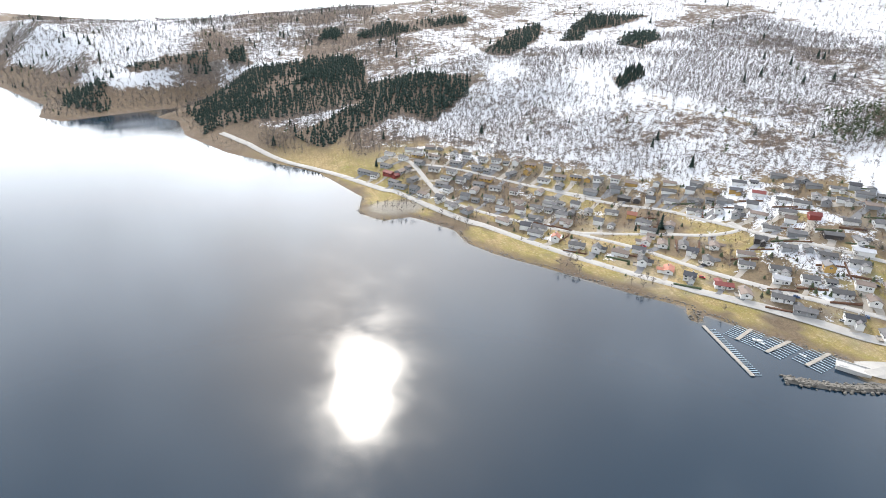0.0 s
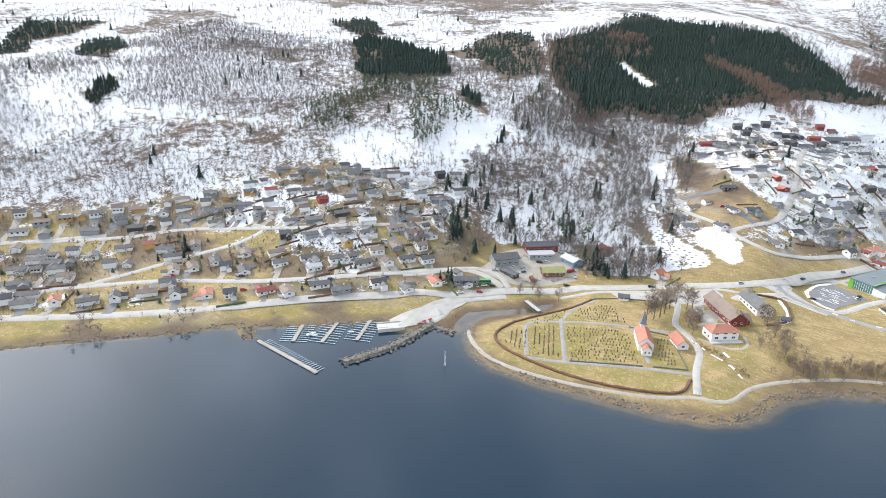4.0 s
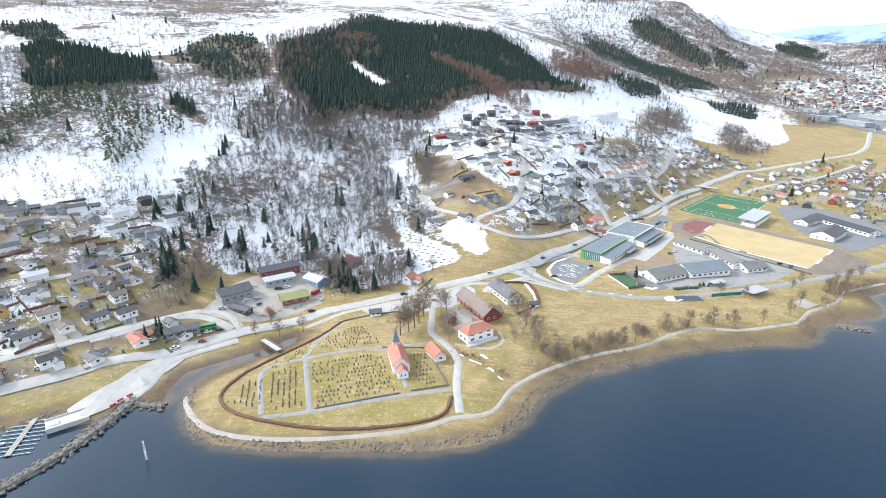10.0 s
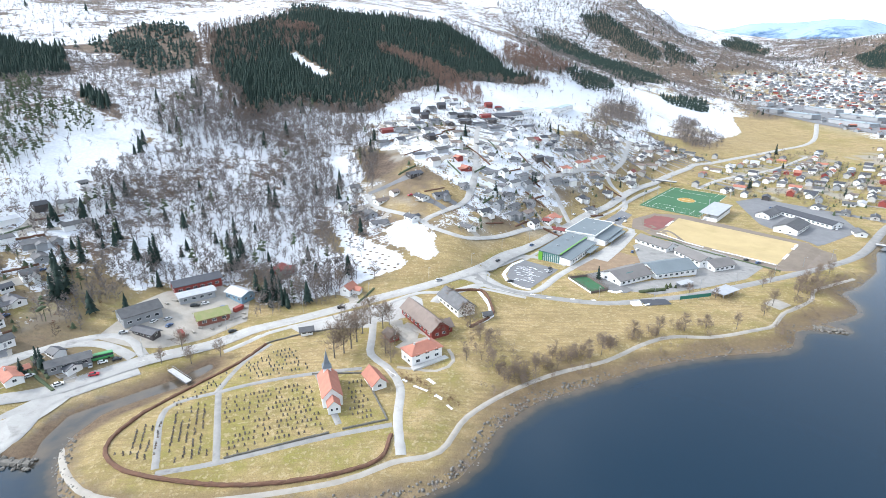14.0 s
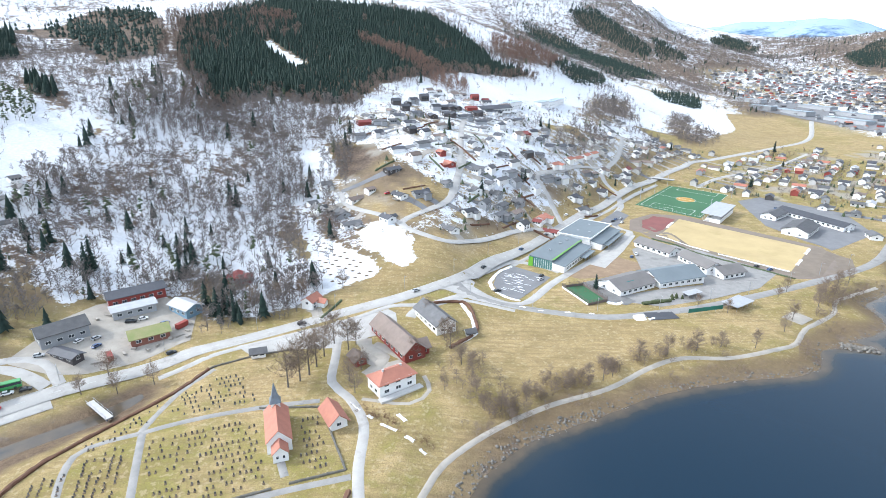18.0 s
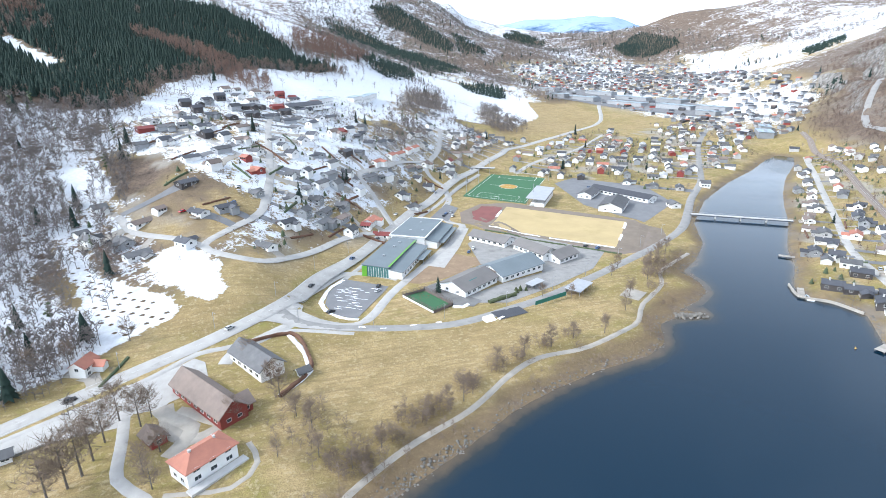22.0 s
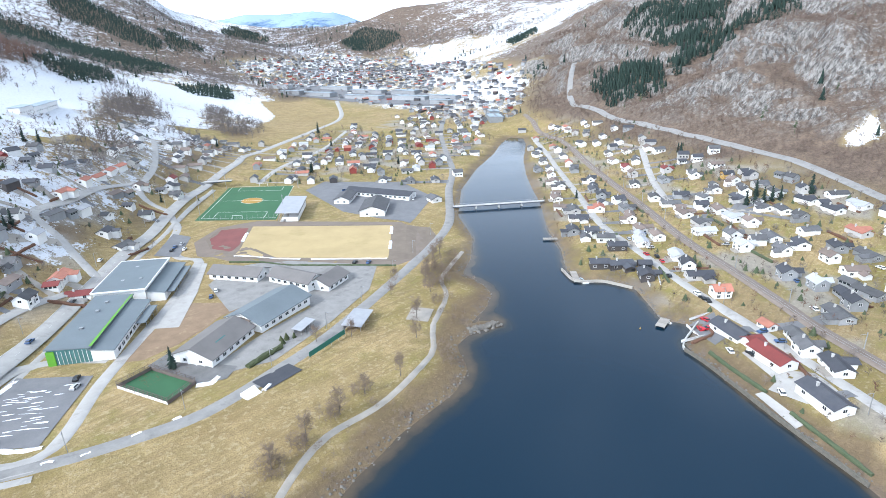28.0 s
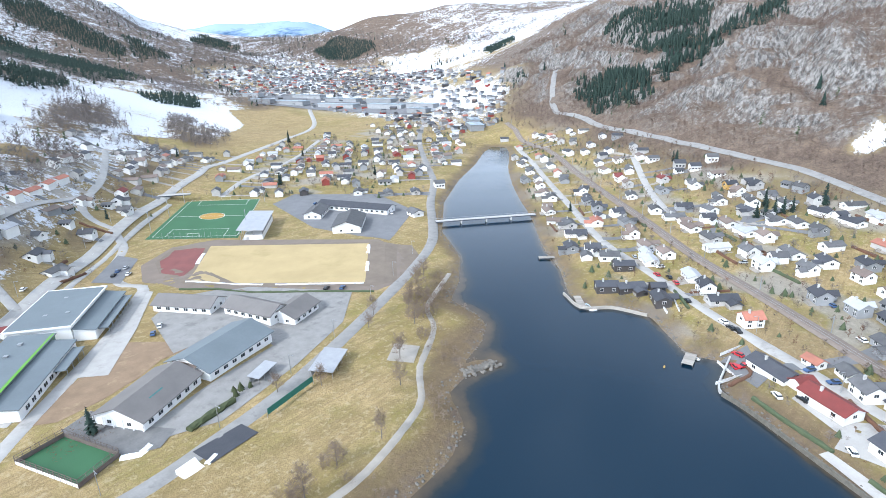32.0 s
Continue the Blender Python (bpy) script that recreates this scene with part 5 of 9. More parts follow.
STREETS["bank far"] = [(489, 243, 135, "wg"), (474, 229, 37, "wg"), (483, 215, 33, "wd"), (446, 228, 46, "wg"), (445, 217, 35, "wg"), (434, 205, 49, "wg"), (437, 197, 42, "wr"), (429, 182, 33, "wb"), (423, 174, 48, "wo"), (387, 229, 46, "wg"), (385, 215, 130, "wg"), (373, 219, 45, "wp"), (397, 211, 39, "wg"), (391, 195, 32, "wd"), (355, 196, 42, "wd"), (346, 191, 35, "wd"), (395, 179, 33, "wd"), (366, 167, 128, "wb"), (341, 177, 43, "rp"), (328, 161, 38, "wd"), (308, 209, 135, "wo")]
STREETS["bank south"] = [(294, 191, 57, "wo"), (288, 184, 57, "wo"), (283, 175, 57, "wo"), (276, 168, 39, "wg"), (270, 157, 37, "wd"), (276, 194, 57, "wd"), (263, 176, 57, "wr"), (246, 156, 52, "wd"), (314, 164, 42, "gg")]
STREETS["harbour yard"] = [(-44, 315, 64, "wo"), (-88, 344, 5, "rr")]
class JoinedHouses:
    """Houses too far off to be told apart, gathered into one object."""

    def __init__(self):
        self.verts, self.faces, self.slots, self.mats, self.spots = [], [], [], [], []

    def add(self, x, y, turn, style, plan):
        self.spots.append((x, y, turn, style, plan))

    def build(self):
        p = np.array([(q[0], q[1]) for q in self.spots])
        z = land(p[:, 0], p[:, 1])
        for (x, y, turn, style, plan), h in zip(self.spots, z):
            m, near = pose(x, y, h + 0.2, 0, 0, turn), math.hypot(x - 20, y - 60)
            l, w, t = plan[0], plan[1], plan[2]
            panes = joined(*[([(sx * k * l * 0.3 - 0.75, sy * (w / 2 + 0.03), b), (sx * k * l * 0.3 + 0.75, sy * (w / 2 + 0.03), b), (sx * k * l * 0.3 + 0.75, sy * (w / 2 + 0.03), b + 1.2), (sx * k * l * 0.3 - 0.75, sy * (w / 2 + 0.03), b + 1.2)], [(0, 1, 2, 3) if sy < 0 else (3, 2, 1, 0)])
                             for sy in (-1, 1) for sx, k in ((1, 1), (-1, 1), (1, 0)) for b in ((0.9, 2.9) if t > 4 else (1.0,))]) if near < 620 else ([], [])
            for data, mat in ((gable_wall(*plan), WALLS[style[0]]), (gable_roof(*plan), ROOFS[style[1]]), (panes, GLASS)):
                if mat not in self.mats:
                    self.mats.append(mat)
                k = len(self.verts)
                self.verts += [tuple(m @ Vector(v)) for v in data[0]]
                self.faces += [tuple(i + k for i in f) for f in data[1]]
                self.slots += [self.mats.index(mat)] * len(data[1])
        me = mesh_of("far_houses", self.verts, self.faces, self.mats)
        me.polygons.foreach_set("material_index", self.slots)
        tagged(new("far_houses", me), "many distant white and grey houses with pitched roofs", "houses", kind="stuff")


FAR_HOMES = JoinedHouses()
HOUSE_RANDOM = random.Random(11)
# ground that keeps free of houses
OPEN_GROUND = DRY_FIELDS + SNOW_FIELDS[:6] + LUSH + [BROWN_SLOPE, PITCH, [(170, 440), (246, 350), (310, 410), (228, 505)], [(40, 300), (40, 370), (150, 460), (240, 430), (320, 400), (180, 300)], [(290, 408), (300, 560), (350, 570), (385, 500), (360, 430)],
               [(-176, 268), (-166, 300), (-130, 326), (-96, 312), (-96, 270), (-140, 252)], [(740, 860), (740, 1300), (900, 1300), (900, 860)]]
ALL_ROADS = [MAIN_ROAD] + [q for q, _ in VILLAGE_ROADS] + [[(725, 613), (654, 533), (588, 461), (530, 404), (473, 349), (420, 297), (374, 252), (340, 213), (315, 185), (300, 169), (284, 148), (240, 90)], [(900, 640), (760, 560), (689, 472), (630, 397), (583, 313), (541, 237), (471, 160), (400, 80)]]


def fill_street(name, outline, gap, turn, walls, roofs, seed, chance=1.0, edge=0.0):
    """Houses between the main streets, clear of roads, water and each other."""
    r = random.Random(seed)
    xs, ys = [p[0] for p in outline], [p[1] for p in outline]
    c, s = math.cos(radians(turn)), math.sin(radians(turn))
    cx, cy, half = sum(xs) / len(xs), sum(ys) / len(ys), max(max(xs) - min(xs), max(ys) - min(ys))
    n = int(half / gap) + 1
    p = [(cx + i * gap * c - j * gap * 0.86 * s + r.uniform(-2.5, 2.5), cy + i * gap * s + j * gap * 0.86 * c + r.uniform(-2.5, 2.5)) for i in range(-n, n) for j in range(-n, n)]
    p = np.array(p)
    ok = (signed_distance(p[:, 0], p[:, 1], outline) < edge) & (signed_distance(p[:, 0], p[:, 1], LAKE) > 12)
    for q in OPEN_GROUND:
        ok &= signed_distance(p[:, 0], p[:, 1], q) > 8
    for q in ALL_ROADS:
        ok &= line_distance(p[:, 0], p[:, 1], q)[0] > 10
    taken = [(x, y) for plots in STREETS.values() for x, y, _, _ in plots]
    out = []
    for x, y in p[ok]:
        if r.random() < chance and all((x - a) ** 2 + (y - b) ** 2 > 14.5 ** 2 for a, b in taken):
            taken.append((x, y))
            out.append((round(float(x), 1), round(float(y), 1), turn + r.choice((0, 0, 0, 90)) + r.uniform(-8, 8), r.choice(walls) + r.choice(roofs)))
    STREETS[name] = out


fill_street("west gardens", [(-620, -20), (-480, -5), (-300, 120), (-185, 238), (-199, 265), (-213, 325), (-225, 375), (-260, 380), (-341, 331), (-378, 316), (-430, 240), (-540, 120), (-620, 40)], 17.5, 52, "wwwwwgbo", "ggggddbbb", 3)
fill_street("slope gardens", [(-33, 597), (12, 673), (63, 677), (118, 646), (176, 623), (151, 539), (96, 455), (48, 447), (49, 493), (8, 500), (-46, 536)], 21, 38, "wwwwwgbw", "ggddddddbbb", 4)
fill_street("valley gardens", [(200, 560), (150, 560), (190, 640), (240, 700), (330, 800), (380, 760), (300, 690), (240, 620)], 18, 50, "wwwwgww", "gggddbbbo", 5)
fill_street("river gardens", RIVER_HOUSES, 19, 48, "wwwwwwgwwwr", "ggddddbbggo", 6, 0.9)
fill_street("bank gardens", [(226, 120), (270, 200), (300, 290), (420, 400), (640, 560), (690, 540), (600, 400), (540, 300), (500, 220), (430, 120), (330, 90)], 19.5, 52, "wwwwwwwg", "gggddddbbo", 7, 0.85)
taken, NEAR_ORDER = [], []
for near, x, y, turn, style, street in sorted((min(math.hypot(x - a, y - b) for a, b in ((-10, -40), (20, 100), (60, 160))), x, y, turn, style, street) for street, plots in STREETS.items() for x, y, turn, style in plots):
    if all((x - a) ** 2 + (y - b) ** 2 > 110 for a, b in taken):
        taken.append((x, y))
        NEAR_ORDER.append((near, x, y, turn, style, street))
LONG_HOUSES = {(276, 194), (263, 176), (246, 156)}
for n, (near, x, y, turn, style, street) in enumerate(NEAR_ORDER):
    size = HOUSE_RANDOM.choice((0, 1, 1, 3, 3, 3, 2, 5) if x < 200 else (0, 0, 1, 2, 2, 3, 3, 5))
    style = "w" + style[1] if style[0] in "gb" and HOUSE_RANDOM.random() < 0.25 else style
    if x > 200 and (x, y) not in LONG_HOUSES and street != "bank south":
        style = HOUSE_RANDOM.choice((style, style, style, style, "w" + HOUSE_RANDOM.choice("gbbp"), "w" + HOUSE_RANDOM.choice("gdp"), "p" + style[1], "p" + style[1], "g" + style[1]))
    size = 6 if (x, y) in LONG_HOUSES else 4 if street == "bank south" and style == "wo" else size
    if n < 330:
        house(x, y, turn, style, size, 2 if n < 90 else 1, "houses of the " + street)
    else:
        FAR_HOMES.add(x, y, turn, style, ((10, 6.8, 3.2, 1.6), (11, 6.8, 2.4, 1.4), (8, 6.2, 3.8, 2.0), (12, 7, 2.5, 1.5), (6, 4.8, 2.2, 1.2), (8.4, 6.6, 4.0, 2.2), (16, 8, 3, 1.8))[size])
    if near < 700 and HOUSE_RANDOM.random() < 0.4:
        c, s = math.cos(radians(turn)), math.sin(radians(turn))
        gx, gy = x + 11.5 * c + 2 * s, y + 11.5 * s - 2 * c
        if all((gx - a) ** 2 + (gy - b) ** 2 > 95 for a, b in taken if (a, b) != (x, y)) and min(float(line_distance(np.array([gx]), np.array([gy]), q)[0][0]) for q in ALL_ROADS) > 6 and float(signed_distance(np.array([gx]), np.array([gy]), LAKE)[0]) > 6:
            taken.append((gx, gy))
            FAR_HOMES.add(gx, gy, turn + HOUSE_RANDOM.choice((0, 90)), style, (6.5, 5.5, 2.4, 1.3))
# ---------------------------------------------------------------- woods
WOOD = np.random.RandomState(5)


def fast_mesh(name, verts, tris, material):
    me = bpy.data.meshes.new(name)
    me.vertices.add(len(verts))
    me.vertices.foreach_set("co", np.ascontiguousarray(verts, dtype=np.float32).ravel())
    me.loops.add(tris.size)
    me.loops.foreach_set("vertex_index", np.ascontiguousarray(tris, dtype=np.int32).ravel())
    me.polygons.add(len(tris))
    me.polygons.foreach_set("loop_start", np.arange(0, tris.size, 3))
    me.polygons.foreach_set("loop_total", np.full(len(tris), 3))
    me.update(calc_edges=True)
    me.materials.append(material)
    return me


def spruce_shape(seed, tiers=4, sides=7):
    """A conifer 1 m high: drooping ragged skirts, one over the other."""
    r = np.random.RandomState(seed)
    v, f = [], []
    for k in range(tiers):
        low, top = 0.06 + 0.80 * k / tiers, min(1.0, 0.06 + 0.80 * k / tiers + 0.42)
        wide = 0.20 * (1 - k / tiers) + 0.035
        c = len(v)
        v.append((r.uniform(-0.01, 0.01), r.uniform(-0.01, 0.01), top))
        for s in range(2 * sides):
            a = math.pi * s / sides + r.uniform(-0.15, 0.15)
            w = wide * (r.uniform(0.85, 1.2) if s % 2 == 0 else r.uniform(0.45, 0.7))
            v.append((w * math.cos(a), w * math.sin(a), low + (0 if s % 2 == 0 else 0.05) + r.uniform(-0.03, 0.03)))
        f += [(c, c + 1 + s, c + 1 + (s + 1) % (2 * sides)) for s in range(2 * sides)]
    return np.array(v), np.array(f)


@functools.lru_cache(maxsize=None)
def bare_shape(seed, limbs=11, twigs=4, spread_=0.30, thick=1.0):
    """A leafless tree 1 m high: trunk, rising limbs and fine twigs, all thin blades."""
    r = np.random.RandomState(seed)
    v, f = [], []

    def blade(a, b, w):
        a, b = np.array(a), np.array(b)
        side = np.cross(b - a, (r.uniform(-1, 1), r.uniform(-1, 1), 0.3))
        side = side / (np.linalg.norm(side) + 1e-9) * w * thick
        k = len(v)
        v.extend([a - side, a + side, b])
        f.append((k, k + 1, k + 2))

    for a in (0, 2.1, 4.2):
        k = len(v)
        v.extend([(0.016 * math.cos(a), 0.016 * math.sin(a), -0.03), (0.016 * math.cos(a + 2.1), 0.016 * math.sin(a + 2.1), -0.03), (0, 0, 0.9)])
        f.append((k, k + 1, k + 2))
    for _ in range(limbs):
        z = r.uniform(0.18, 0.8)
        a, reach = r.uniform(0, 6.28), spread_ * (1.15 - 0.75 * z) * r.uniform(0.7, 1.15)
        tip = np.array([reach * math.cos(a), reach * math.sin(a), min(1.0, z + reach * r.uniform(0.5, 1.1))])
        root = np.array([0, 0, z])
        blade(root, tip, 0.013)
        for _ in range(twigs):
            s = root + (tip - root) * r.uniform(0.3, 0.95)
            blade(s, s + r.uniform(-1, 1, 3) * (0.15, 0.15, 0.11) + (0, 0, 0.08), 0.014)
    return np.array(v), np.array(f)


def scatter(name, shapes, places, heights, material, label, category, widen=1.0):
    """One object of many trees: shapes 1 m high, set at places and scaled to heights."""
    pick = WOOD.randint(0, len(shapes), len(places))
    verts, tris, k = [], [], 0
    for i, (sv, sf) in enumerate(shapes):
        m = pick == i
        if not m.any():
            continue
        p, h = places[m], heights[m]
        a = WOOD.uniform(0, 6.28, len(p))
        c, s = np.cos(a)[:, None], np.sin(a)[:, None]
        w = (h * widen * WOOD.uniform(0.85, 1.15, len(p)))[:, None]
        x, y = sv[None, :, 0], sv[None, :, 1]
        vv = np.stack([(x * c - y * s) * w + p[:, 0:1], (x * s + y * c) * w + p[:, 1:2], sv[None, :, 2] * h[:, None] + p[:, 2:3]], -1)
        n = len(sv)
        tris.append((sf[None] + (k + n * np.arange(len(p)))[:, None, None]).reshape(-1, 3))
        verts.append(vv.reshape(-1, 3))
        k += n * len(p)
    me = fast_mesh(name, np.vstack(verts), np.vstack(tris), material)
    return tagged(new(name, me), label, category, kind="stuff")


def jittered(x0, x1, y0, y1, step):
    gx, gy = np.meshgrid(np.arange(x0, x1, step), np.arange(y0, y1, step))
    gx = gx.ravel() + WOOD.uniform(-0.5, 0.5, gx.size) * step
    gy = gy.ravel() + WOOD.uniform(-0.5, 0.5, gy.size) * step
    return gx, gy


SPRUCES = [spruce_shape(k) for k in range(5)]
FAR_SPRUCES = [spruce_shape(k, 2, 4) for k in range(10, 14)]
BIRCHES = [bare_shape(k, 13, 5, 0.30, 0.95) for k in range(20, 26)]
FINE_TREES = [bare_shape(k, 18, 8, 0.36, 0.45) for k in range(60, 65)]
FAR_BIRCHES = [bare_shape(k, 8, 3, 0.40, 1.7) for k in range(30, 35)]
HOUSE_SPOTS = np.array(taken, float)


def clear_of_houses(x, y, gap):
    keep = np.ones(len(x), bool)
    for hx, hy in HOUSE_SPOTS:
        keep &= (x - hx) ** 2 + (y - hy) ** 2 > gap * gap
    return keep


def pine_shape(seed, clumps=8):
    """An open pine 1 m high: a bare stem under flattened, uneven clumps of needles."""
    r = np.random.RandomState(seed)
    v, f = [], []
    for a in (0, 2.1, 4.2):
        k = len(v)
        v.extend([(0.018 * math.cos(a), 0.018 * math.sin(a), -0.03), (0.018 * math.cos(a + 2.1), 0.018 * math.sin(a + 2.1), -0.03), (0, 0, 0.95)])
        f.append((k, k + 1, k + 2))
    for c in range(clumps):
        z = 0.42 + 0.53 * (c + r.uniform(-0.4, 0.4)) / clumps
        a, off, w = r.uniform(0, 6.28), r.uniform(0.02, 0.17) * (1.25 - z * 0.8), r.uniform(0.09, 0.16) * (1.35 - z * 0.7)
        x, y, k = off * math.cos(a), off * math.sin(a), len(v)
        ring = [(x + w * r.uniform(0.6, 1.25) * math.cos(s * 1.257), y + w * r.uniform(0.6, 1.25) * math.sin(s * 1.257), z + r.uniform(-0.03, 0.03)) for s in range(5)]
        v.extend(ring + [(x, y, z + w * 0.55), (x, y, z - w * 0.3)])
        f += [(k + s, k + (s + 1) % 5, k + 5) for s in range(5)] + [(k + (s + 1) % 5, k + s, k + 6) for s in range(5)]
    return np.array(v), np.array(f)


PINES = [pine_shape(k) for k in range(90, 95)]
NEAR_STANDS = ("hill", "block", "strip", "gully", "crag_low", "crag_mid", "crag_strip")
for stand, outline in SPRUCE_STANDS.items():
    xs, ys = [p[0] for p in outline], [p[1] for p in outline]
    near = stand in NEAR_STANDS
    x, y = jittered(min(xs) - 20, max(xs) + 20, min(ys) - 20, max(ys) + 20, 4.1 if near else 6.0)
    d = signed_distance(x, y, outline) + rough(x, y, 40, 3) * 12
    thin = np.where(rough(x + 70, y, 95, 4) > 0.19, 0.45, 1.0)
    if stand == "hill":
        thin = np.where(rough(x + 70, y, 95, 4) > 0.34 + 0.15 * smooth(-200, -100, x), 0.3, 1.0) * (0.5 + 0.5 * smooth(-300, -170, x))
        gap = signed_distance(x, y, SNOW_FIELDS[8])
        thin = np.where(gap < 3, 0, thin)
        for q in LARCH_STANDS:
            thin = np.where(signed_distance(x, y, q) < 9 * rough(x, y, 22, 3), 0.42, thin)
    if stand.startswith("crag"):
        d, thin = d - 9, 0.9
    if stand.startswith("valley"):
        d = d - 20
    if stand == "hill_west":
        thin = thin * 0.7
    m = (d < 0) & (WOOD.rand(len(x)) < 0.95 * thin)
    if not m.any():
        continue
    p = np.stack([x[m], y[m], land(x[m], y[m]) - 0.4], -1)
    scatter("spruce_wood", SPRUCES if near else FAR_SPRUCES, p, WOOD.uniform(6.5, 13, len(p)) * (1 + 0.35 * rough(p[:, 0], p[:, 1], 60, 2)), SPRUCE_LEAF, "dense dark green planted spruce wood on a hillside", "woodland", 0.92 if near else 1.15)
    if stand == "hill":
        k = (d > -5) & (d < 16) & (WOOD.rand(len(x)) < 0.35) | (d < 0) & ~m & (WOOD.rand(len(x)) < 0.35 * (thin < 0.9))
        k &= gap > 3
        p = np.stack([x[k], y[k], land(x[k], y[k]) - 0.3], -1)
        scatter("larch_wood", BIRCHES, p, WOOD.uniform(9, 16, len(p)), LARCH_TWIGS, "russet bare larches along the edge of the spruces", "woodland", 0.8)
for outline in LARCH_STANDS:
    xs, ys = [p[0] for p in outline], [p[1] for p in outline]
    x, y = jittered(min(xs) - 5, max(xs) + 5, min(ys) - 5, max(ys) + 5, 3.9)
    m = (signed_distance(x, y, outline) < 16 * rough(x, y, 30, 3)) & (WOOD.rand(len(x)) < 0.5)
    scatter("larch_stand", BIRCHES, np.stack([x[m], y[m], land(x[m], y[m]) - 0.3], -1), WOOD.uniform(10, 17, m.sum()), RUSSET_TWIGS, "stand of russet bare larches among spruces", "woodland", 0.75)
for outline in PINE_STANDS:
    xs, ys = [p[0] for p in outline], [p[1] for p in outline]
    x, y = jittered(min(xs) - 20, max(xs) + 20, min(ys) - 20, max(ys) + 20, 5.6)
    d = signed_distance(x, y, outline)
    m = (d < 4 + rough(x, y, 30, 2) * 22) & (WOOD.rand(len(x)) < 0.72)
    scatter("pine_wood", PINES, np.stack([x[m], y[m], land(x[m], y[m])], -1), WOOD.uniform(8, 14, m.sum()), PINE_LEAF, "open olive green pines over a snowy knoll", "woodland", 1.0)
for outline in COPSES:
    xs, ys = [p[0] for p in outline], [p[1] for p in outline]
    x, y = jittered(min(xs) - 5, max(xs) + 5, min(ys) - 5, max(ys) + 5, 6.0)
    m = (signed_distance(x, y, outline) < 45 * rough(x, y, 55, 3) - 4) & (WOOD.rand(len(x)) < 0.7)
    scatter("copse", FAR_BIRCHES, np.stack([x[m], y[m], land(x[m], y[m]) - 0.2], -1), WOOD.uniform(8, 14, m.sum()), TWIGS, "copse of bare brown trees between snowy fields", "woodland", 1.0)


def woodland(name, x0, x1, y0, y1, step, shapes, low, high, chance, label, material=TWIGS, widen=1.0, conifers=0.0):
    x, y = jittered(x0, x1, y0, y1, step)
    shore = signed_distance(x, y, LAKE)
    m = shore > 5
    x, y = x[m], y[m]
    z = land(x, y)
    cover, _ = land_cover(x, y, z)
    odds = cover[:, 2] * chance * (0.85 + 0.9 * rough(x, y, 80, 3))
    for outline in SPRUCE_STANDS.values():
        odds = np.where(signed_distance(x, y, outline) < 2, 0, odds)
    for line in [MAIN_ROAD] + [r for r, _ in VILLAGE_ROADS] + [HIGHWAY_LINE]:
        odds = np.where(line_distance(x, y, line)[0] < 7, 0, odds)
    m = (WOOD.rand(len(x)) < odds) & clear_of_houses(x, y, 9)
    x, y, z = x[m], y[m], z[m]
    green = WOOD.rand(len(x)) < conifers * (0.3 + 1.6 * (rough(x + 500, y, 90, 3) > 0.05))
    p = np.stack([x, y, z - 0.2], -1)
    scatter(name, shapes, p[~green], WOOD.uniform(low, high, (~green).sum()), material, label, "woodland", widen)
    if green.any():
        half = WOOD.rand(green.sum()) < 0.5
        for shapes_, pick, mat in ((SPRUCES, half, SPRUCE_LEAF), (PINES, ~half, PINE_LEAF)):
            if pick.any():
                scatter("scattered_conifers", shapes_, p[green][pick], WOOD.uniform(7, 16, pick.sum()), mat, "scattered dark conifers among bare trees", "woodland", 0.9)


HIGHWAY_LINE = [(900, 640), (760, 560), (689, 472), (630, 397), (583, 313), (541, 237), (471, 160), (400, 80)]
woodland("creek_wood", -240, -40, 270, 640, 4.2, BIRCHES, 8, 15, 0.72, "grey-brown bare birch and alder wood in a snowy ravine", conifers=0.10)
woodland("west_birch_wood", -900, -240, -140, 720, 4.8, FAR_BIRCHES, 5, 9.5, 1.0, "bare grey birch wood on a snowy slope", conifers=0.004)
woodland("north_birch_wood", -40, 420, 560, 1150, 6.5, FAR_BIRCHES, 6, 11, 0.6, "bare brown birch wood above the village", conifers=0.03)
woodland("mountain_wood", 430, 1150, -60, 820, 5.6, FAR_BIRCHES, 5, 9, 0.9, "brown bare birch scrub on a rocky mountainside", LARCH_TWIGS, conifers=0.008)
woodland("far_shore_wood", -1700, -900, -700, 120, 9.0, FAR_BIRCHES, 7, 12, 0.95, "distant bare birch wood on the far shore", conifers=0.06)
woodland("plateau_scrub", -1700, -400, -300, 1500, 10.5, FAR_BIRCHES, 5, 9, 0.75, "sparse bare scrub on the snowy plateau", conifers=0.012)
woodland("far_valley_wood", 250, 1700, 1150, 2600, 13, FAR_BIRCHES, 8, 14, 1.0, "distant bare wood on valley sides", widen=1.6, conifers=0.15)
# ---------------------------------------------------------------- large buildings
def shed_roof_box(length, width, h0, h1):
    """A block whose flat roof rises from h0 on the near long side to h1 on the far one."""
    a, b = length / 2, width / 2
    v = [(-a, -b, -1.5), (a, -b, -1.5), (a, b, -1.5), (-a, b, -1.5), (-a, -b, h0), (a, -b, h0), (a, b, h1), (-a, b, h1)]
    return v, [(3, 2, 1, 0), (4, 5, 6, 7), (0, 1, 5, 4), (1, 2, 6, 5), (2, 3, 7, 6), (3, 0, 4, 7)]


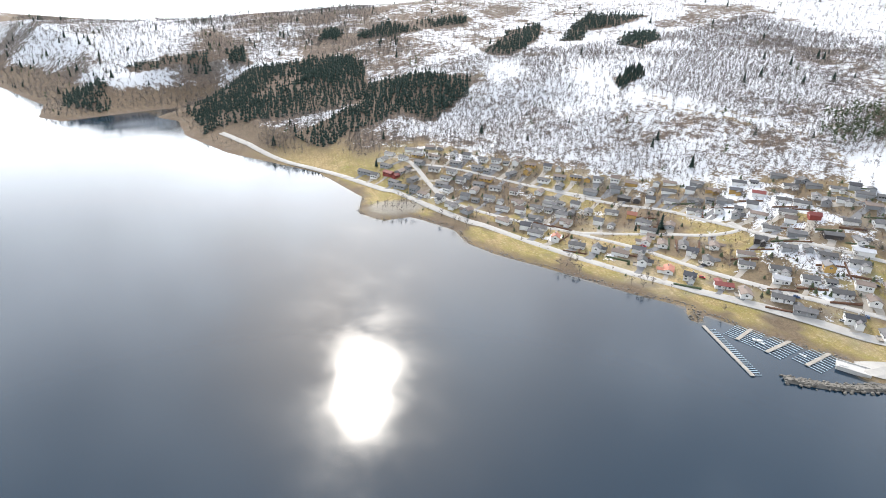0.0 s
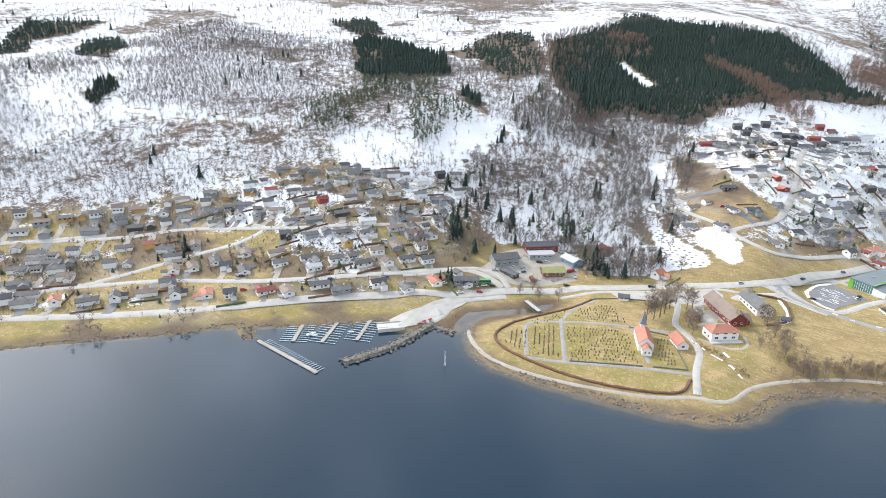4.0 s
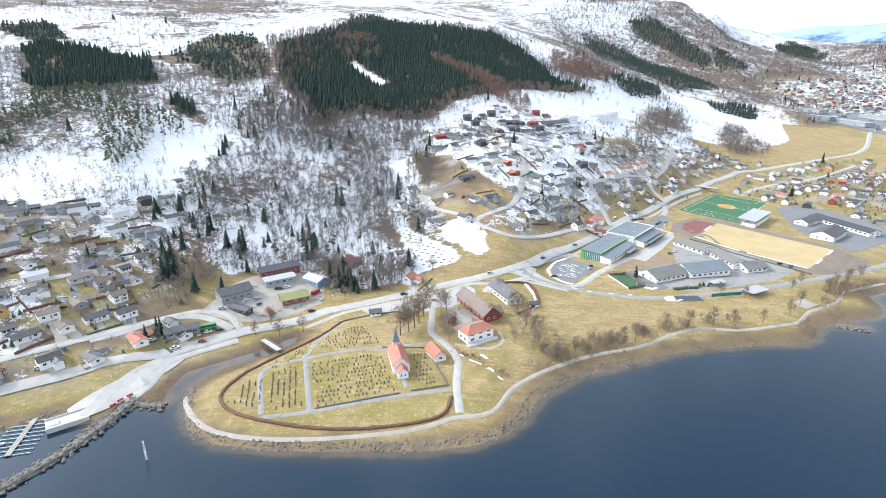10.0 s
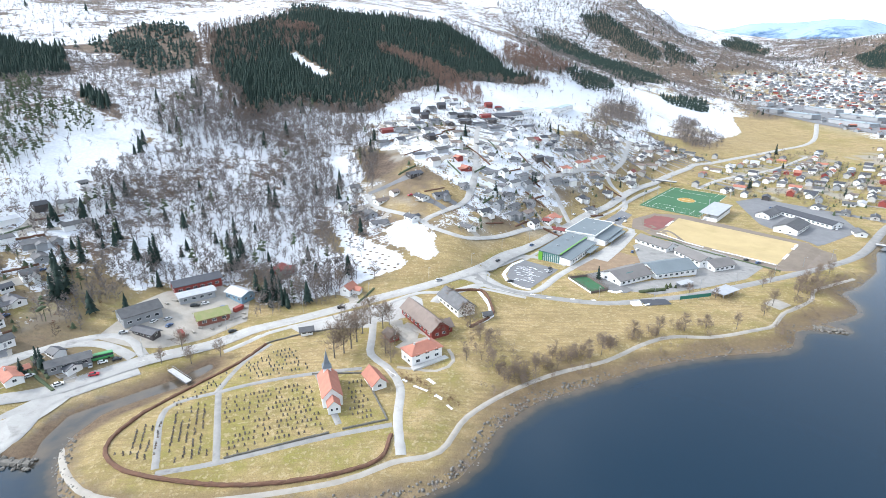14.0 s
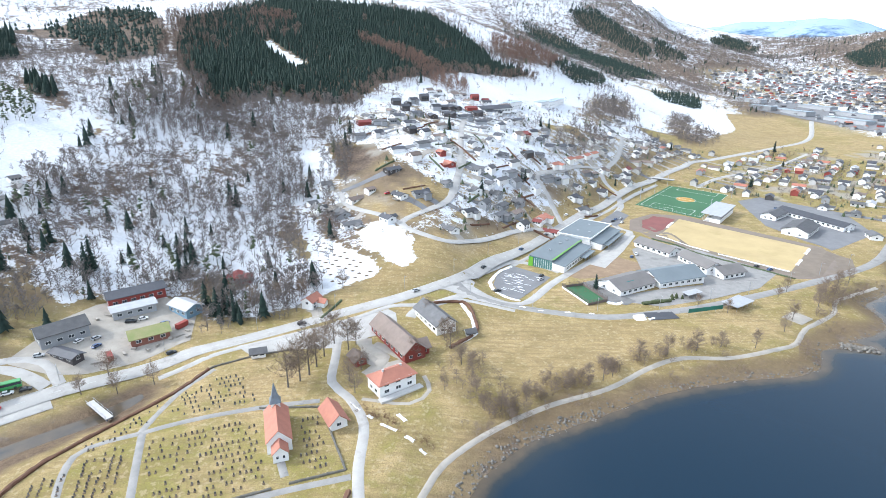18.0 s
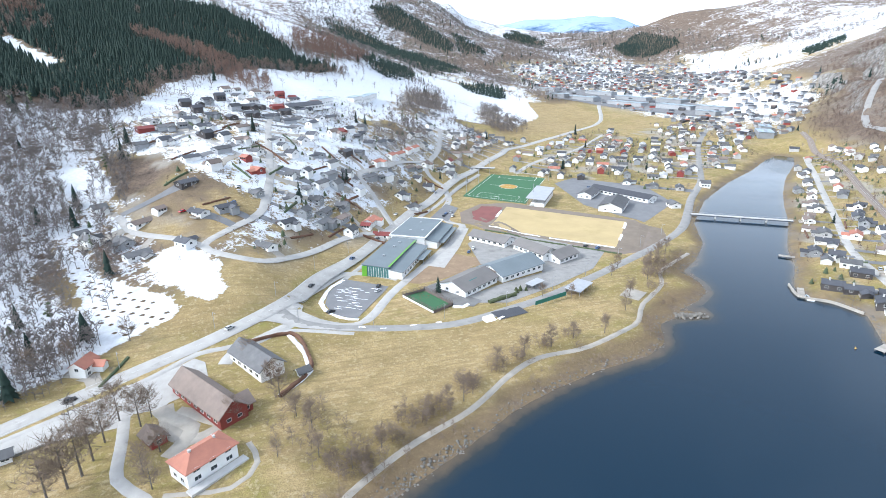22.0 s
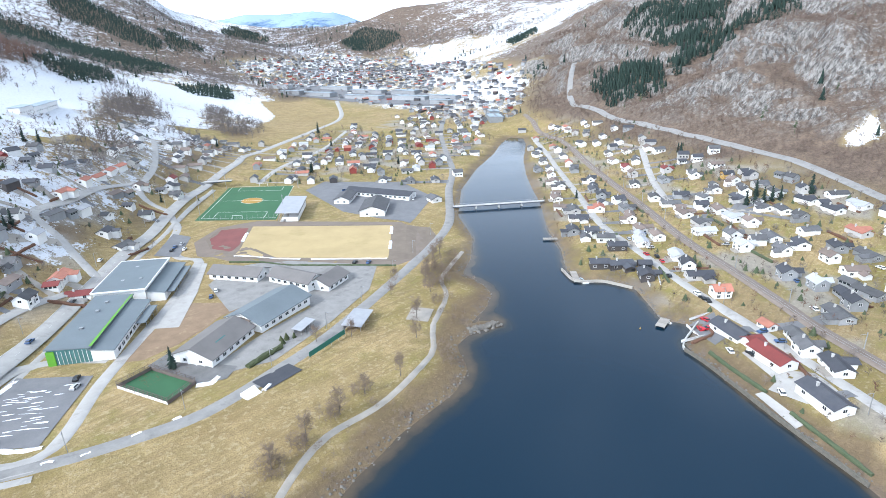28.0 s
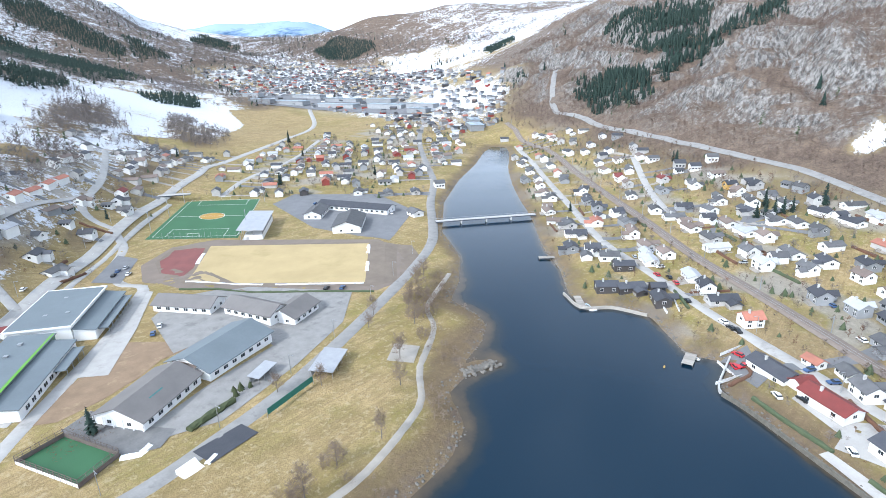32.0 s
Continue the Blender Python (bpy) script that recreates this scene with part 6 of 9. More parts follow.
def slab(length, width, h0, h1, thick=0.35, out=0.6):
    a, b = length / 2 + out, width / 2 + out
    v = [(-a, -b, h0), (a, -b, h0), (a, b, h1), (-a, b, h1), (-a, -b, h0 + thick), (a, -b, h0 + thick), (a, b, h1 + thick), (-a, b, h1 + thick)]
    return v, [(3, 2, 1, 0), (4, 5, 6, 7), (0, 1, 5, 4), (1, 2, 6, 5), (2, 3, 7, 6), (3, 0, 4, 7)]


def hip_roof(length, width, height, rise, out=0.6):
    a, b, r = length / 2 + out, width / 2 + out, max(0.1, length / 2 - width / 2)
    v = [(-a, -b, height - 0.2), (a, -b, height - 0.2), (a, b, height - 0.2), (-a, b, height - 0.2), (-a, -b, height), (a, -b, height), (a, b, height), (-a, b, height), (-r, 0, height + rise), (r, 0, height + rise)]
    return v, [(3, 2, 1, 0), (0, 1, 5, 4), (1, 2, 6, 5), (2, 3, 7, 6), (3, 0, 4, 7), (4, 5, 9, 8), (5, 6, 9), (6, 7, 8, 9), (7, 4, 8)]


def row_of_windows(ob, length, y, z, turn, count, w=1.5, h=1.2, x0=0.0):
    sx, sz = w / 1.5, h / 1.2
    for k in range(count):
        x = x0 + (k - (count - 1) / 2) * length / count
        win = part("window", WINDOW_FRAME, ob, "", pose(x, y, z, 0, 0, turn) @ Matrix.Diagonal((sx, 1, sz, 1)))
        part("pane", WINDOW_PANE, win)


WHITE_PLASTER = surface("white_render", (0.80, 0.80, 0.79), (0.74, 0.74, 0.73), 5, 0.8, 0.4, 0.05)
TEAL_GLASS = surface("teal_glazed_cladding", (0.10, 0.22, 0.21), (0.07, 0.16, 0.16), 4, 0.2, 0.6, 0)
FELT = surface("blue_grey_roof_felt", (0.165, 0.195, 0.21), (0.135, 0.16, 0.175), 12, 0.75, 0.8, 0.05)
FELT_LIGHT = surface("grey_brown_roof_felt", (0.185, 0.172, 0.163), (0.14, 0.132, 0.126), 8, 0.8, 0.6, 0.1)
BRICK = surface("red_brick", (0.24, 0.10, 0.07), (0.18, 0.08, 0.06), 2, 0.9, 0.3, 0.2)


def sports_hall():
    z = 5.0
    a = thing("sports_hall", pose(102.2, 397.3, z, 0, 0, 53.1), "low sports hall with a blue-grey felt roof and green stripe", "sports hall")
    part("wall", mesh_of("wall", *shed_roof_box(50, 15.5, 6.2, 7.0), TEAL_GLASS), a, "teal glazed wall")
    part("roof", mesh_of("roof", *slab(50, 15.5, 6.2, 7.0), FELT), a, "blue-grey felt roof")
    part("annex_wall", mesh_of("annex_wall", *shed_roof_box(46, 8.2, 4.2, 5.4), WHITE_PLASTER), a, "white annex wall", pose(-2, -11.9, 0))
    part("annex_roof", mesh_of("annex_roof", *slab(46, 8.2, 4.2, 5.4), FELT), a, "grey annex roof", pose(-2, -11.9, 0))
    part("stripe", mesh_of("stripe", [(-25, -7.4, 5.4), (25, -7.9, 5.4), (25, -7.9, 6.6), (-25, -8.6, 6.9), (-25, -7.4, 6.9), (25, -7.0, 6.6)], [(0, 1, 2, 3), (3, 2, 5, 4)], GREEN_PAINT), a, "lime green cladding stripe")
    part("end_panel", mesh_of("end_panel", *box_data(0.3, 3.0, 6.2, -25.2, 6.6, 0), GREEN_PAINT), a, "lime green end panel")
    for k in range(9):
        part("mullion", mesh_of("mullion", *box_data(0.12, 0.14, 5.6, -25.1, -6.4 + 1.5 * k, 0.2), WHITE_WOOD), a)
    row_of_windows(a, 40, -16.05, 1.2, 0, 9, 2.6, 1.6, -2)
    part("canopy", mesh_of("canopy", *box_data(18, 4, 0.3, 8, -18.5, 3.2), FELT), a)
    for k in range(4):
        part("post", mesh_of("post", *box_data(0.2, 0.2, 3.2, 1 + 5 * k, -20, 0), STEEL), a)
    b = thing("swimming_hall", pose(132.2, 436.1, z, 0, 0, 53.1), "white-walled hall with a broad blue-grey felt roof", "sports hall")
    part("wall", mesh_of("wall", *shed_roof_box(41, 23, 7.0, 7.4), WHITE_PLASTER), b, "white rendered wall")
    part("roof", mesh_of("roof", *slab(41, 23, 7.0, 7.4), FELT), b, "blue-grey felt roof")
    for s, (sx, sy, px, py) in (("parapet", (42.6, 0.5, 0, 12.2)), ("parapet", (0.5, 24.4, -21.2, 0)), ("parapet", (0.5, 24.4, 21.2, 0)), ("parapet", (42.6, 0.5, 0, -12.2))):
        part(s, mesh_of(s, *box_data(sx, sy, 0.7, px, py, 7.2), WHITE_WOOD), b, "white roof edge")
    part("annex_wall", mesh_of("annex_wall", *shed_roof_box(39, 8, 4.0, 5.4), WHITE_PLASTER), b, "white annex wall", pose(0, -15.6, 0))
    part("annex_roof", mesh_of("annex_roof", *slab(39, 8, 4.2, 5.6), FELT), b, "grey annex roof", pose(0, -15.6, 0))
    part("canopy", mesh_of("canopy", *box_data(34, 3.6, 0.3, 0, -21.6, 3.3), FELT), b, "grey walkway canopy")
    for k in range(8):
        part("post", mesh_of("post", *box_data(0.22, 0.22, 3.3, -15 + 4.3 * k, -23, 0), STEEL), b)


def school(name, x, y, turn, length, width, height, rise, roof, label, hip=False, wall=WHITE_PLASTER, z=None, posts=0, light=False, floors=1, category="school"):
    z = ground(x, y) + 0.2 if z is None else z
    ob = thing(name, pose(x, y, z, 0, 0, turn), label, category)
    part("wall", mesh_of("wall", *(shed_roof_box(length, width, height, height) if hip else gable_wall(length, width, height, rise, 1.5)), wall), ob)
    part("roof", mesh_of("roof", *(hip_roof(length, width, height, rise) if hip else gable_roof(length, width, height, rise, 0.9, 0.3)), roof), ob)
    if not hip:
        for side in (-1, 1):
            part("bargeboard", mesh_of("bargeboard", *box_data(0.25, 0.3, 0.4, side * (length / 2 + 0.9), 0, height + rise - 0.35), WHITE_WOOD), ob)
    n = max(2, int(length / 4.2))
    for f in range(floors):
        for side in (-1, 1):
            row_of_windows(ob, length * 0.94, side * (width / 2 + 0.01), 1.0 + 2.9 * f, 0 if side < 0 else 180, n, 2.0, 1.3)
    row = 2 if width > 8 else 1
    for side in (-1, 1):
        for k in range(row):
            win = part("window", WINDOW_FRAME, ob, "", pose(side * (length / 2 + 0.01), (k - (row - 1) / 2) * width * 0.4, 1.0, 0, 0, 90 * side))
            part("pane", WINDOW_PANE, win)
    if light:
        s = rise / (width / 2)
        part("skylight", mesh_of("skylight", *slab(6, 3.2, 0, 3.2 * s, 0.25, 0), TEAL_GLASS), ob, "teal glazed skylight", pose(-2, -3.2, height + rise - 4.6 * s))
    for k in range(posts):
        part("post", mesh_of("post", *box_data(0.25, 0.25, height, -length / 2 - 0.5, -width / 2 + k * width / max(1, posts - 1), 0), WHITE_WOOD), ob)
    return ob


def build_schools():
    school("school", 130.5, 345.5, 27, 27, 18, 3.4, 3.4, FELT_LIGHT, "single-storey school wing with a broad grey roof and skylight", posts=6, light=True)
    school("school", 161.5, 356.0, 17, 32, 20, 3.6, 3.6, FELT, "single-storey school wing with a blue-grey gable roof")
    school("school", 146.0, 352.0, 100, 10, 8, 3.0, 1.8, BROWN_TILE, "low brown-roofed link between two school wings")
    school("school", 190.0, 378.0, -75, 26, 12, 3.4, 2.8, FELT_LIGHT, "white school wing under a grey-brown roof")
    school("school", 201.0, 366.0, 20, 18, 13, 3.4, 2.8, FELT_LIGHT, "white school wing with a grey-brown gable roof")
    school("kindergarten", 174.5, 408.0, -60, 28, 12, 3.2, 2.6, FELT_LIGHT, "long white kindergarten with a grey roof and porches", category="kindergarten")
    school("school", 338.0, 482.0, -71, 58, 13, 3.4, 2.2, DARK_TILE, "long low school with a dark roof by the river")
    school("school", 307.0, 453.0, 42, 31, 18, 4.2, 3.2, GREY_TILE, "grey-roofed school gymnasium by the river")
    school("school", 311.0, 494.0, 37, 22, 12, 3.4, 2.4, GREY_TILE, "grey-roofed school building with a white gable")
    school("pump_house", 353.0, 436.0, 70, 11, 8, 3.0, 1.6, GREY_TILE, "small white building by the river road", category="building")


def grandstand():
    ob = thing("grandstand", pose(263.5, 495.5, 3.3, 0, 0, 48.6), "two-storey clubhouse stand with a pale sheet roof", "grandstand")
    part("wall", mesh_of("wall", *box_data(44, 11, 3.6, 0, -1.5, -0.5), WHITE_PLASTER), ob, "pale wall")
    part("upper_wall", mesh_of("upper_wall", *box_data(44, 6, 3.0, 0, -4, 3.1), GREY_WOOD), ob)
    part("roof", mesh_of("roof", *slab(46, 15, 6.0, 6.9), PALE_TILE), ob, "pale blue-grey sheet roof")
    for k in range(9):
        part("post", mesh_of("post", *box_data(0.25, 0.25, 6.4, -21 + 5.25 * k, 6.6, -0.2), STEEL), ob)
    for k in range(5):
        part("tier", mesh_of("tier", *box_data(44, 0.9, 0.45 * (k + 1), 0, 5.2 - 0.9 * k, 0), CONCRETE), ob)


def church():
    z = ground(-39, 216)
    ob = thing("church", pose(-38.9, 215.5, z, 0, 0, 106) @ Matrix.Diagonal((0.82, 0.78, 0.76, 1)), "white timber church with an orange tiled roof and slate spire", "church")
    # local x runs north along the nave
    part("nave_wall", mesh_of("nave_wall", *gable_wall(23, 10.5, 5.6, 5.4, 1), WHITE_WOOD), ob, "white boarded nave", pose(2.5, 0, 0))
    part("nave_roof", mesh_of("nave_roof", *gable_roof(23, 10.5, 5.6, 5.4, 0.4, 0.3), ORANGE_TILE), ob, "orange tiled nave roof", pose(2.5, 0, 0))
    part("choir_wall", mesh_of("choir_wall", *gable_wall(6, 6.4, 4.0, 3.2, 1), WHITE_WOOD), ob, "white boarded choir", pose(-12, 0, 0))
    part("choir_roof", mesh_of("choir_roof", *gable_roof(6, 6.4, 4.0, 3.2, 0.4, 0.25), ORANGE_TILE), ob, "orange tiled choir roof", pose(-12, 0, 0))
    part("tower", mesh_of("tower", *box_data(4.2, 4.2, 13.0, 12.0, 0, -1), WHITE_WOOD), ob, "white boarded tower")
    v = [(12 + 2.6 * i, 2.6 * j, 11.6) for i, j in ((-1, -1), (1, -1), (1, 1), (-1, 1))] + [(12 + 1.5 * i, 1.5 * j, 14.0) for i, j in ((-1, -1), (1, -1), (1, 1), (-1, 1))] + [(12, 0, 22.0)]
    part("spire", mesh_of("spire", v, [(3, 2, 1, 0), (0, 1, 5, 4), (1, 2, 6, 5), (2, 3, 7, 6), (3, 0, 4, 7), (4, 5, 8), (5, 6, 8), (6, 7, 8), (7, 4, 8)], surface("slate", (0.16, 0.19, 0.22), (0.11, 0.13, 0.15), 2, 0.6, 0.4, 0.2)), ob, "blue-grey slate spire")
    part("finial", mesh_of("finial", *box_data(0.12, 0.12, 1.6, 12, 0, 21.6), STEEL), ob)
    for side in (-1, 1):
        for k in range(4):
            w = part("window", WINDOW_FRAME, ob, "", pose(-5 + 5 * k, side * 5.27, 1.6, 0, 0, 0 if side < 0 else 180) @ Matrix.Diagonal((0.9, 1, 2.0, 1)))
            part("pane", WINDOW_PANE, w)
        w = part("window", WINDOW_FRAME, ob, "", pose(-15.02, side * 1.3, 1.4, 0, 0, -90) @ Matrix.Diagonal((0.6, 1, 1.2, 1)))
        part("pane", WINDOW_PANE, w)
    part("door", DOOR_MESH, ob, "", pose(14.1, 0, 0, 0, 0, 90) @ Matrix.Diagonal((1.6, 1, 1.3, 1)))


def farmstead():
    c = school("chapel", -21, 224, 117, 11, 6.2, 2.8, 2.8, ORANGE_TILE, "small white chapel with an orange tiled gable roof", wall=WHITE_WOOD, category="chapel")
    v = school("vicarage", -0.7, 244, 33, 16.5, 9.5, 5.0, 2.9, ORANGE_TILE, "large white two-storey vicarage with an orange hipped roof", hip=True, wall=WHITE_WOOD, floors=2, category="house")
    for k in (-4, 4):
        part("chimney", CHIMNEY_MESH, v, "", pose(k, 0, 6.6))
    part("terrace", mesh_of("terrace", *box_data(19, 3, 0.8, 0, -6.8, -0.6), CONCRETE), v, "pale stone terrace")
    b = school("barn", 0.5, 276, -61, 33, 10, 4.2, 4.2, BROWN_TILE, "long red barn with a brown tiled gable roof", wall=RED_WOOD, category="barn")
    w = school("barn", 9, 268, 29, 9, 7, 3.4, 2.6, BROWN_TILE, "red barn annex with a brown tiled roof", wall=RED_WOOD, category="barn")
    f = school("farmhouse", 18, 295, -64, 23, 10, 4.4, 3.6, GREY_TILE, "large white house with a weathered grey roof", wall=WHITE_WOOD, category="house")
    school("shed", -16, 262, -60, 7, 5, 2.6, 1.8, BROWN_TILE, "small red shed with a brown roof", wall=RED_WOOD, category="shed")
    school("shed", -60, 271, 15, 6, 4, 2.5, 1.2, GREY_TILE, "small white cemetery shed with a grey roof", wall=WHITE_WOOD, category="shed")
    school("shed", 34, 283, 20, 4, 3, 2.3, 1.0, GREY_TILE, "small white garden shed", wall=WHITE_WOOD, category="shed")


sports_hall()
build_schools()
grandstand()
church()
farmstead()
# ---------------------------------------------------------------- far town in the valley
BLUE_SHEET = surface("pale_blue_roof_sheet", (0.36, 0.43, 0.48), (0.27, 0.33, 0.38), 14, 0.6, 1.5, 0.1)


def far_town():
    r = random.Random(21)
    plans = ((8, 6.2, 3.2, 1.8), (9, 6.2, 2.8, 1.6), (7.5, 6, 3.6, 2.0), (12, 7, 3.8, 1.7))
    made, spots = 0, []
    while made < 1050:
        x, y = r.uniform(640, 1460), r.uniform(620, 1900)
        d = float(signed_distance(np.array([x]), np.array([y]), FAR_TOWN)[0])
        if d > -6 or (740 < x < 900 and 860 < y < 1300 and r.random() < 0.8) or any(abs(x - a) < 11 and abs(y - b) < 11 for a, b in spots):
            continue
        spots.append((x, y))
        made += 1
        FAR_HOMES.add(x, y, r.uniform(0, 180), r.choice("wgggggbbggdbdr") + r.choice("ggggdddbbgpo"), r.choice(plans))
    FAR_HOMES.build()
    paved("goods_yard", [(797, 1400), (880, 1310), (880, 1041), (855, 880), (813, 815), (782, 854), (770, 999), (752, 1165), (720, 1227)], DARK_ASPHALT, "grey gravel of a wide goods yard in the valley", 0.8, 45)
    works = [(770, 1330, 70, 18, 108), (775, 1190, 100, 22, 100), (800, 1060, 90, 20, 99), (822, 945, 80, 22, 97), (838, 872, 60, 20, 97), (805, 850, 40, 18, 97), (852, 1110, 90, 18, 98), (862, 1000, 60, 26, 98), (858, 1230, 80, 20, 102), (745, 1240, 60, 16, 104), (690, 640, 34, 18, 48), (718, 664, 26, 14, 48)]
    for x, y, l, w, a in works:
        ob = thing("factory_hall", pose(x, y, ground(x, y), 0, 0, a), "long grey factory hall with a flat grey-blue roof in the valley", "factory", "factory halls of the far town")
        part("wall", mesh_of("wall", *box_data(l, w, 8, 0, 0, -1), GREY_WOOD), ob)
        part("roof", mesh_of("roof", *slab(l, w, 7, 7.6, 0.5), BLUE_SHEET), ob)
        for k in range(3):
            part("roof_vent", mesh_of("roof_vent", *box_data(4, 3, 1.4, (k - 1) * l * 0.3, 0, 7.4), STEEL), ob)
    for x, y, a in ((163, 745, 60), (180, 774, 60), (196, 802, 60), (118, 690, 55)):
        ob = thing("apartment_block", pose(x, y, ground(x, y), 0, 0, a), "long pale apartment row on the snowy slope", "building", "apartment rows on the slope")
        part("wall", mesh_of("wall", *box_data(30, 9, 11.5, 0, 0, -6), WHITE_PLASTER), ob)
        part("roof", mesh_of("roof", *slab(30, 9, 5.6, 6.0), BLUE_SHEET), ob)
        row_of_windows(ob, 28, -4.52, 1.0, 0, 6)
    school("care_home", 90, 640, 30, 38, 12, 4, 2.4, DARK_TILE, "long low care home with a dark roof on the snowy hill", category="building")


far_town()


def make_distance():
    """Mountains so far up the valley that only snow and woods can be told apart, both tinted blue for haze."""
    m, n, l, p = nodes_of("haze_tinted_mountain")
    w = world_place(n)
    steep = n.new("ShaderNodeSeparateXYZ")
    l.new(w, steep.inputs[0])
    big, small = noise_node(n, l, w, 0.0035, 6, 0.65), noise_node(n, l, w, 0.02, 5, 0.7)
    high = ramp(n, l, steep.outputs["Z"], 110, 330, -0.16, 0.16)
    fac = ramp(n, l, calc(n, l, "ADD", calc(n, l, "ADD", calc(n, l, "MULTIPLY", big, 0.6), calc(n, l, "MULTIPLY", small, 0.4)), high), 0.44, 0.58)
    # aerial haze painted into the base colour: woods and snow both shifted to blue
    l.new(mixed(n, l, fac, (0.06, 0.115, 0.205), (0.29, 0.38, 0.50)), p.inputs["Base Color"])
    p.inputs["Roughness"].default_value = 1.0
    p.inputs["Specular IOR Level"].default_value = 0.0
    return m


def far_mountains():
    """The crest: bearing east of north in degrees, and its height over the eye in degrees."""
    bearing = np.linspace(12, 46, 150)
    crest = np.interp(bearing, (12, 19, 24, 26, 29, 33, 35, 37, 39.7, 46), (3.2, 2.9, 2.35, 2.25, 2.75, 2.8, 3.05, 2.8, 2.0, 1.6))
    rows = 40
    verts = []
    for k in range(rows):
        s = k / (rows - 1)
        r = 3000 + 1300 * s
        a = np.radians(bearing)
        x, y = 40 + r * np.sin(a), 120 + r * np.cos(a)
        top = 122 + 4300 * np.tan(np.radians(crest))
        z = 95 + (top - 95) * s ** 1.5 + (np.abs(rough(x, y, 620, 5)) * 120 - 25) * (1 - s ** 3) + rough(x + 50, y, 130, 3) * 12
        verts.append(np.column_stack([x, y, z]))
    v = np.vstack(verts)
    n = len(bearing)
    faces = [(k * n + i, k * n + i + 1, (k + 1) * n + i + 1, (k + 1) * n + i)[::-1] for k in range(rows - 1) for i in range(n - 1)]
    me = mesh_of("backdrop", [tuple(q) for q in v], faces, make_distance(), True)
    tagged(new("backdrop", me), "snow-capped mountains at the head of the valley, coloured blue for distance haze", "mountains", kind="structure")


far_mountains()


# ---------------------------------------------------------------- cemetery and churchyard
STONE_DARK = surface("dark_polished_granite", (0.075, 0.075, 0.08), (0.12, 0.115, 0.11), 1, 0.5, 0.2, 0.1, vary=0.4)
SOIL = surface("dug_soil", (0.10, 0.07, 0.045), (0.14, 0.105, 0.07), 1, 0.95, 0.2, 0.4)


def headstone_mesh():
    v, f = joined(box_data(0.75, 0.22, 0.18), box_data(0.62, 0.14, 0.75, 0, 0, 0.18), box_data(0.4, 0.14, 0.1, 0, 0, 0.93))
    return mesh_of("headstone", v, f, STONE_DARK)


GRAVE_PLOTS = [([(-115, 184), (-112, 203), (-101, 203), (-97, 178)], 2.7, True), ([(-92, 178), (-104, 208), (-91, 217), (-77, 181)], 2.7, True), ([(-72, 180), (-85, 217), (-50, 230), (-37, 194)], 3.3, False),
               ([(-82, 226), (-86, 247), (-64, 261), (-51, 238)], 3.3, False), ([(-31, 200), (-34, 228), (-27, 229), (-18, 199)], 3.6, False), ([(-108, 214), (-90, 246), (-88, 226), (-100, 212)], 3.2, False)]


def cemetery():
    r = random.Random(4)
    stone = headstone_mesh()
    bed = mesh_of("flower_bed", *box_data(0.8, 0.7, 0.14, 0, -0.5, 0), SOIL)
    c, s = math.cos(radians(106)), math.sin(radians(106))
    count, rest = 0, []
    for outline, gap, across in GRAVE_PLOTS:
        spots = []
        for i in range(-40, 40):
            for j in range(-52, 52):
                u, w = (i * gap, j * 1.7) if across else (j * 1.8 + 0.6 * (i % 2), i * gap)
                x, y = -70 + u * s + w * c, 210 - u * c + w * s
                spots.append((x, y))
        d = signed_distance(np.array([p[0] for p in spots]), np.array([p[1] for p in spots]), outline)
        for (x, y), q in zip(spots, d):
            if q < -1 and r.random() < (0.8 if across else 0.6):
                m = pose(x + r.uniform(-0.2, 0.2), y + r.uniform(-0.3, 0.3), 0, 0, 0, 16 + r.uniform(-6, 6))
                rest.append((m, r.uniform(0.6, 0.95)))
    z = land(np.array([m.translation.x for m, _ in rest]), np.array([m.translation.y for m, _ in rest]))
    order = sorted(range(len(rest)), key=lambda i: rest[i][0].translation.y)
    verts, faces = [], []
    for n, i in enumerate(order):
        m, k = rest[i]
        m = Matrix.Translation((0, 0, z[i] - 0.02)) @ m
        if n < 290:
            ob = thing("grave", m, "dark granite headstone behind a small planted bed", "grave", "graves of the cemetery")
            part("headstone", stone, ob, "", Matrix.Diagonal((k, k, k, 1)))
            part("flower_bed", bed, ob)
        else:
            base = len(verts)
            for me in (stone, bed):
                b = len(verts)
                verts += [tuple(m @ (v.co * k)) for v in me.vertices]
                faces += [tuple(b + q for q in p.vertices) for p in me.polygons]
    if verts:
        tagged(new("graves", mesh_of("graves", verts, faces, STONE_DARK)), "rows of further dark headstones with small beds", "graves", kind="stuff")


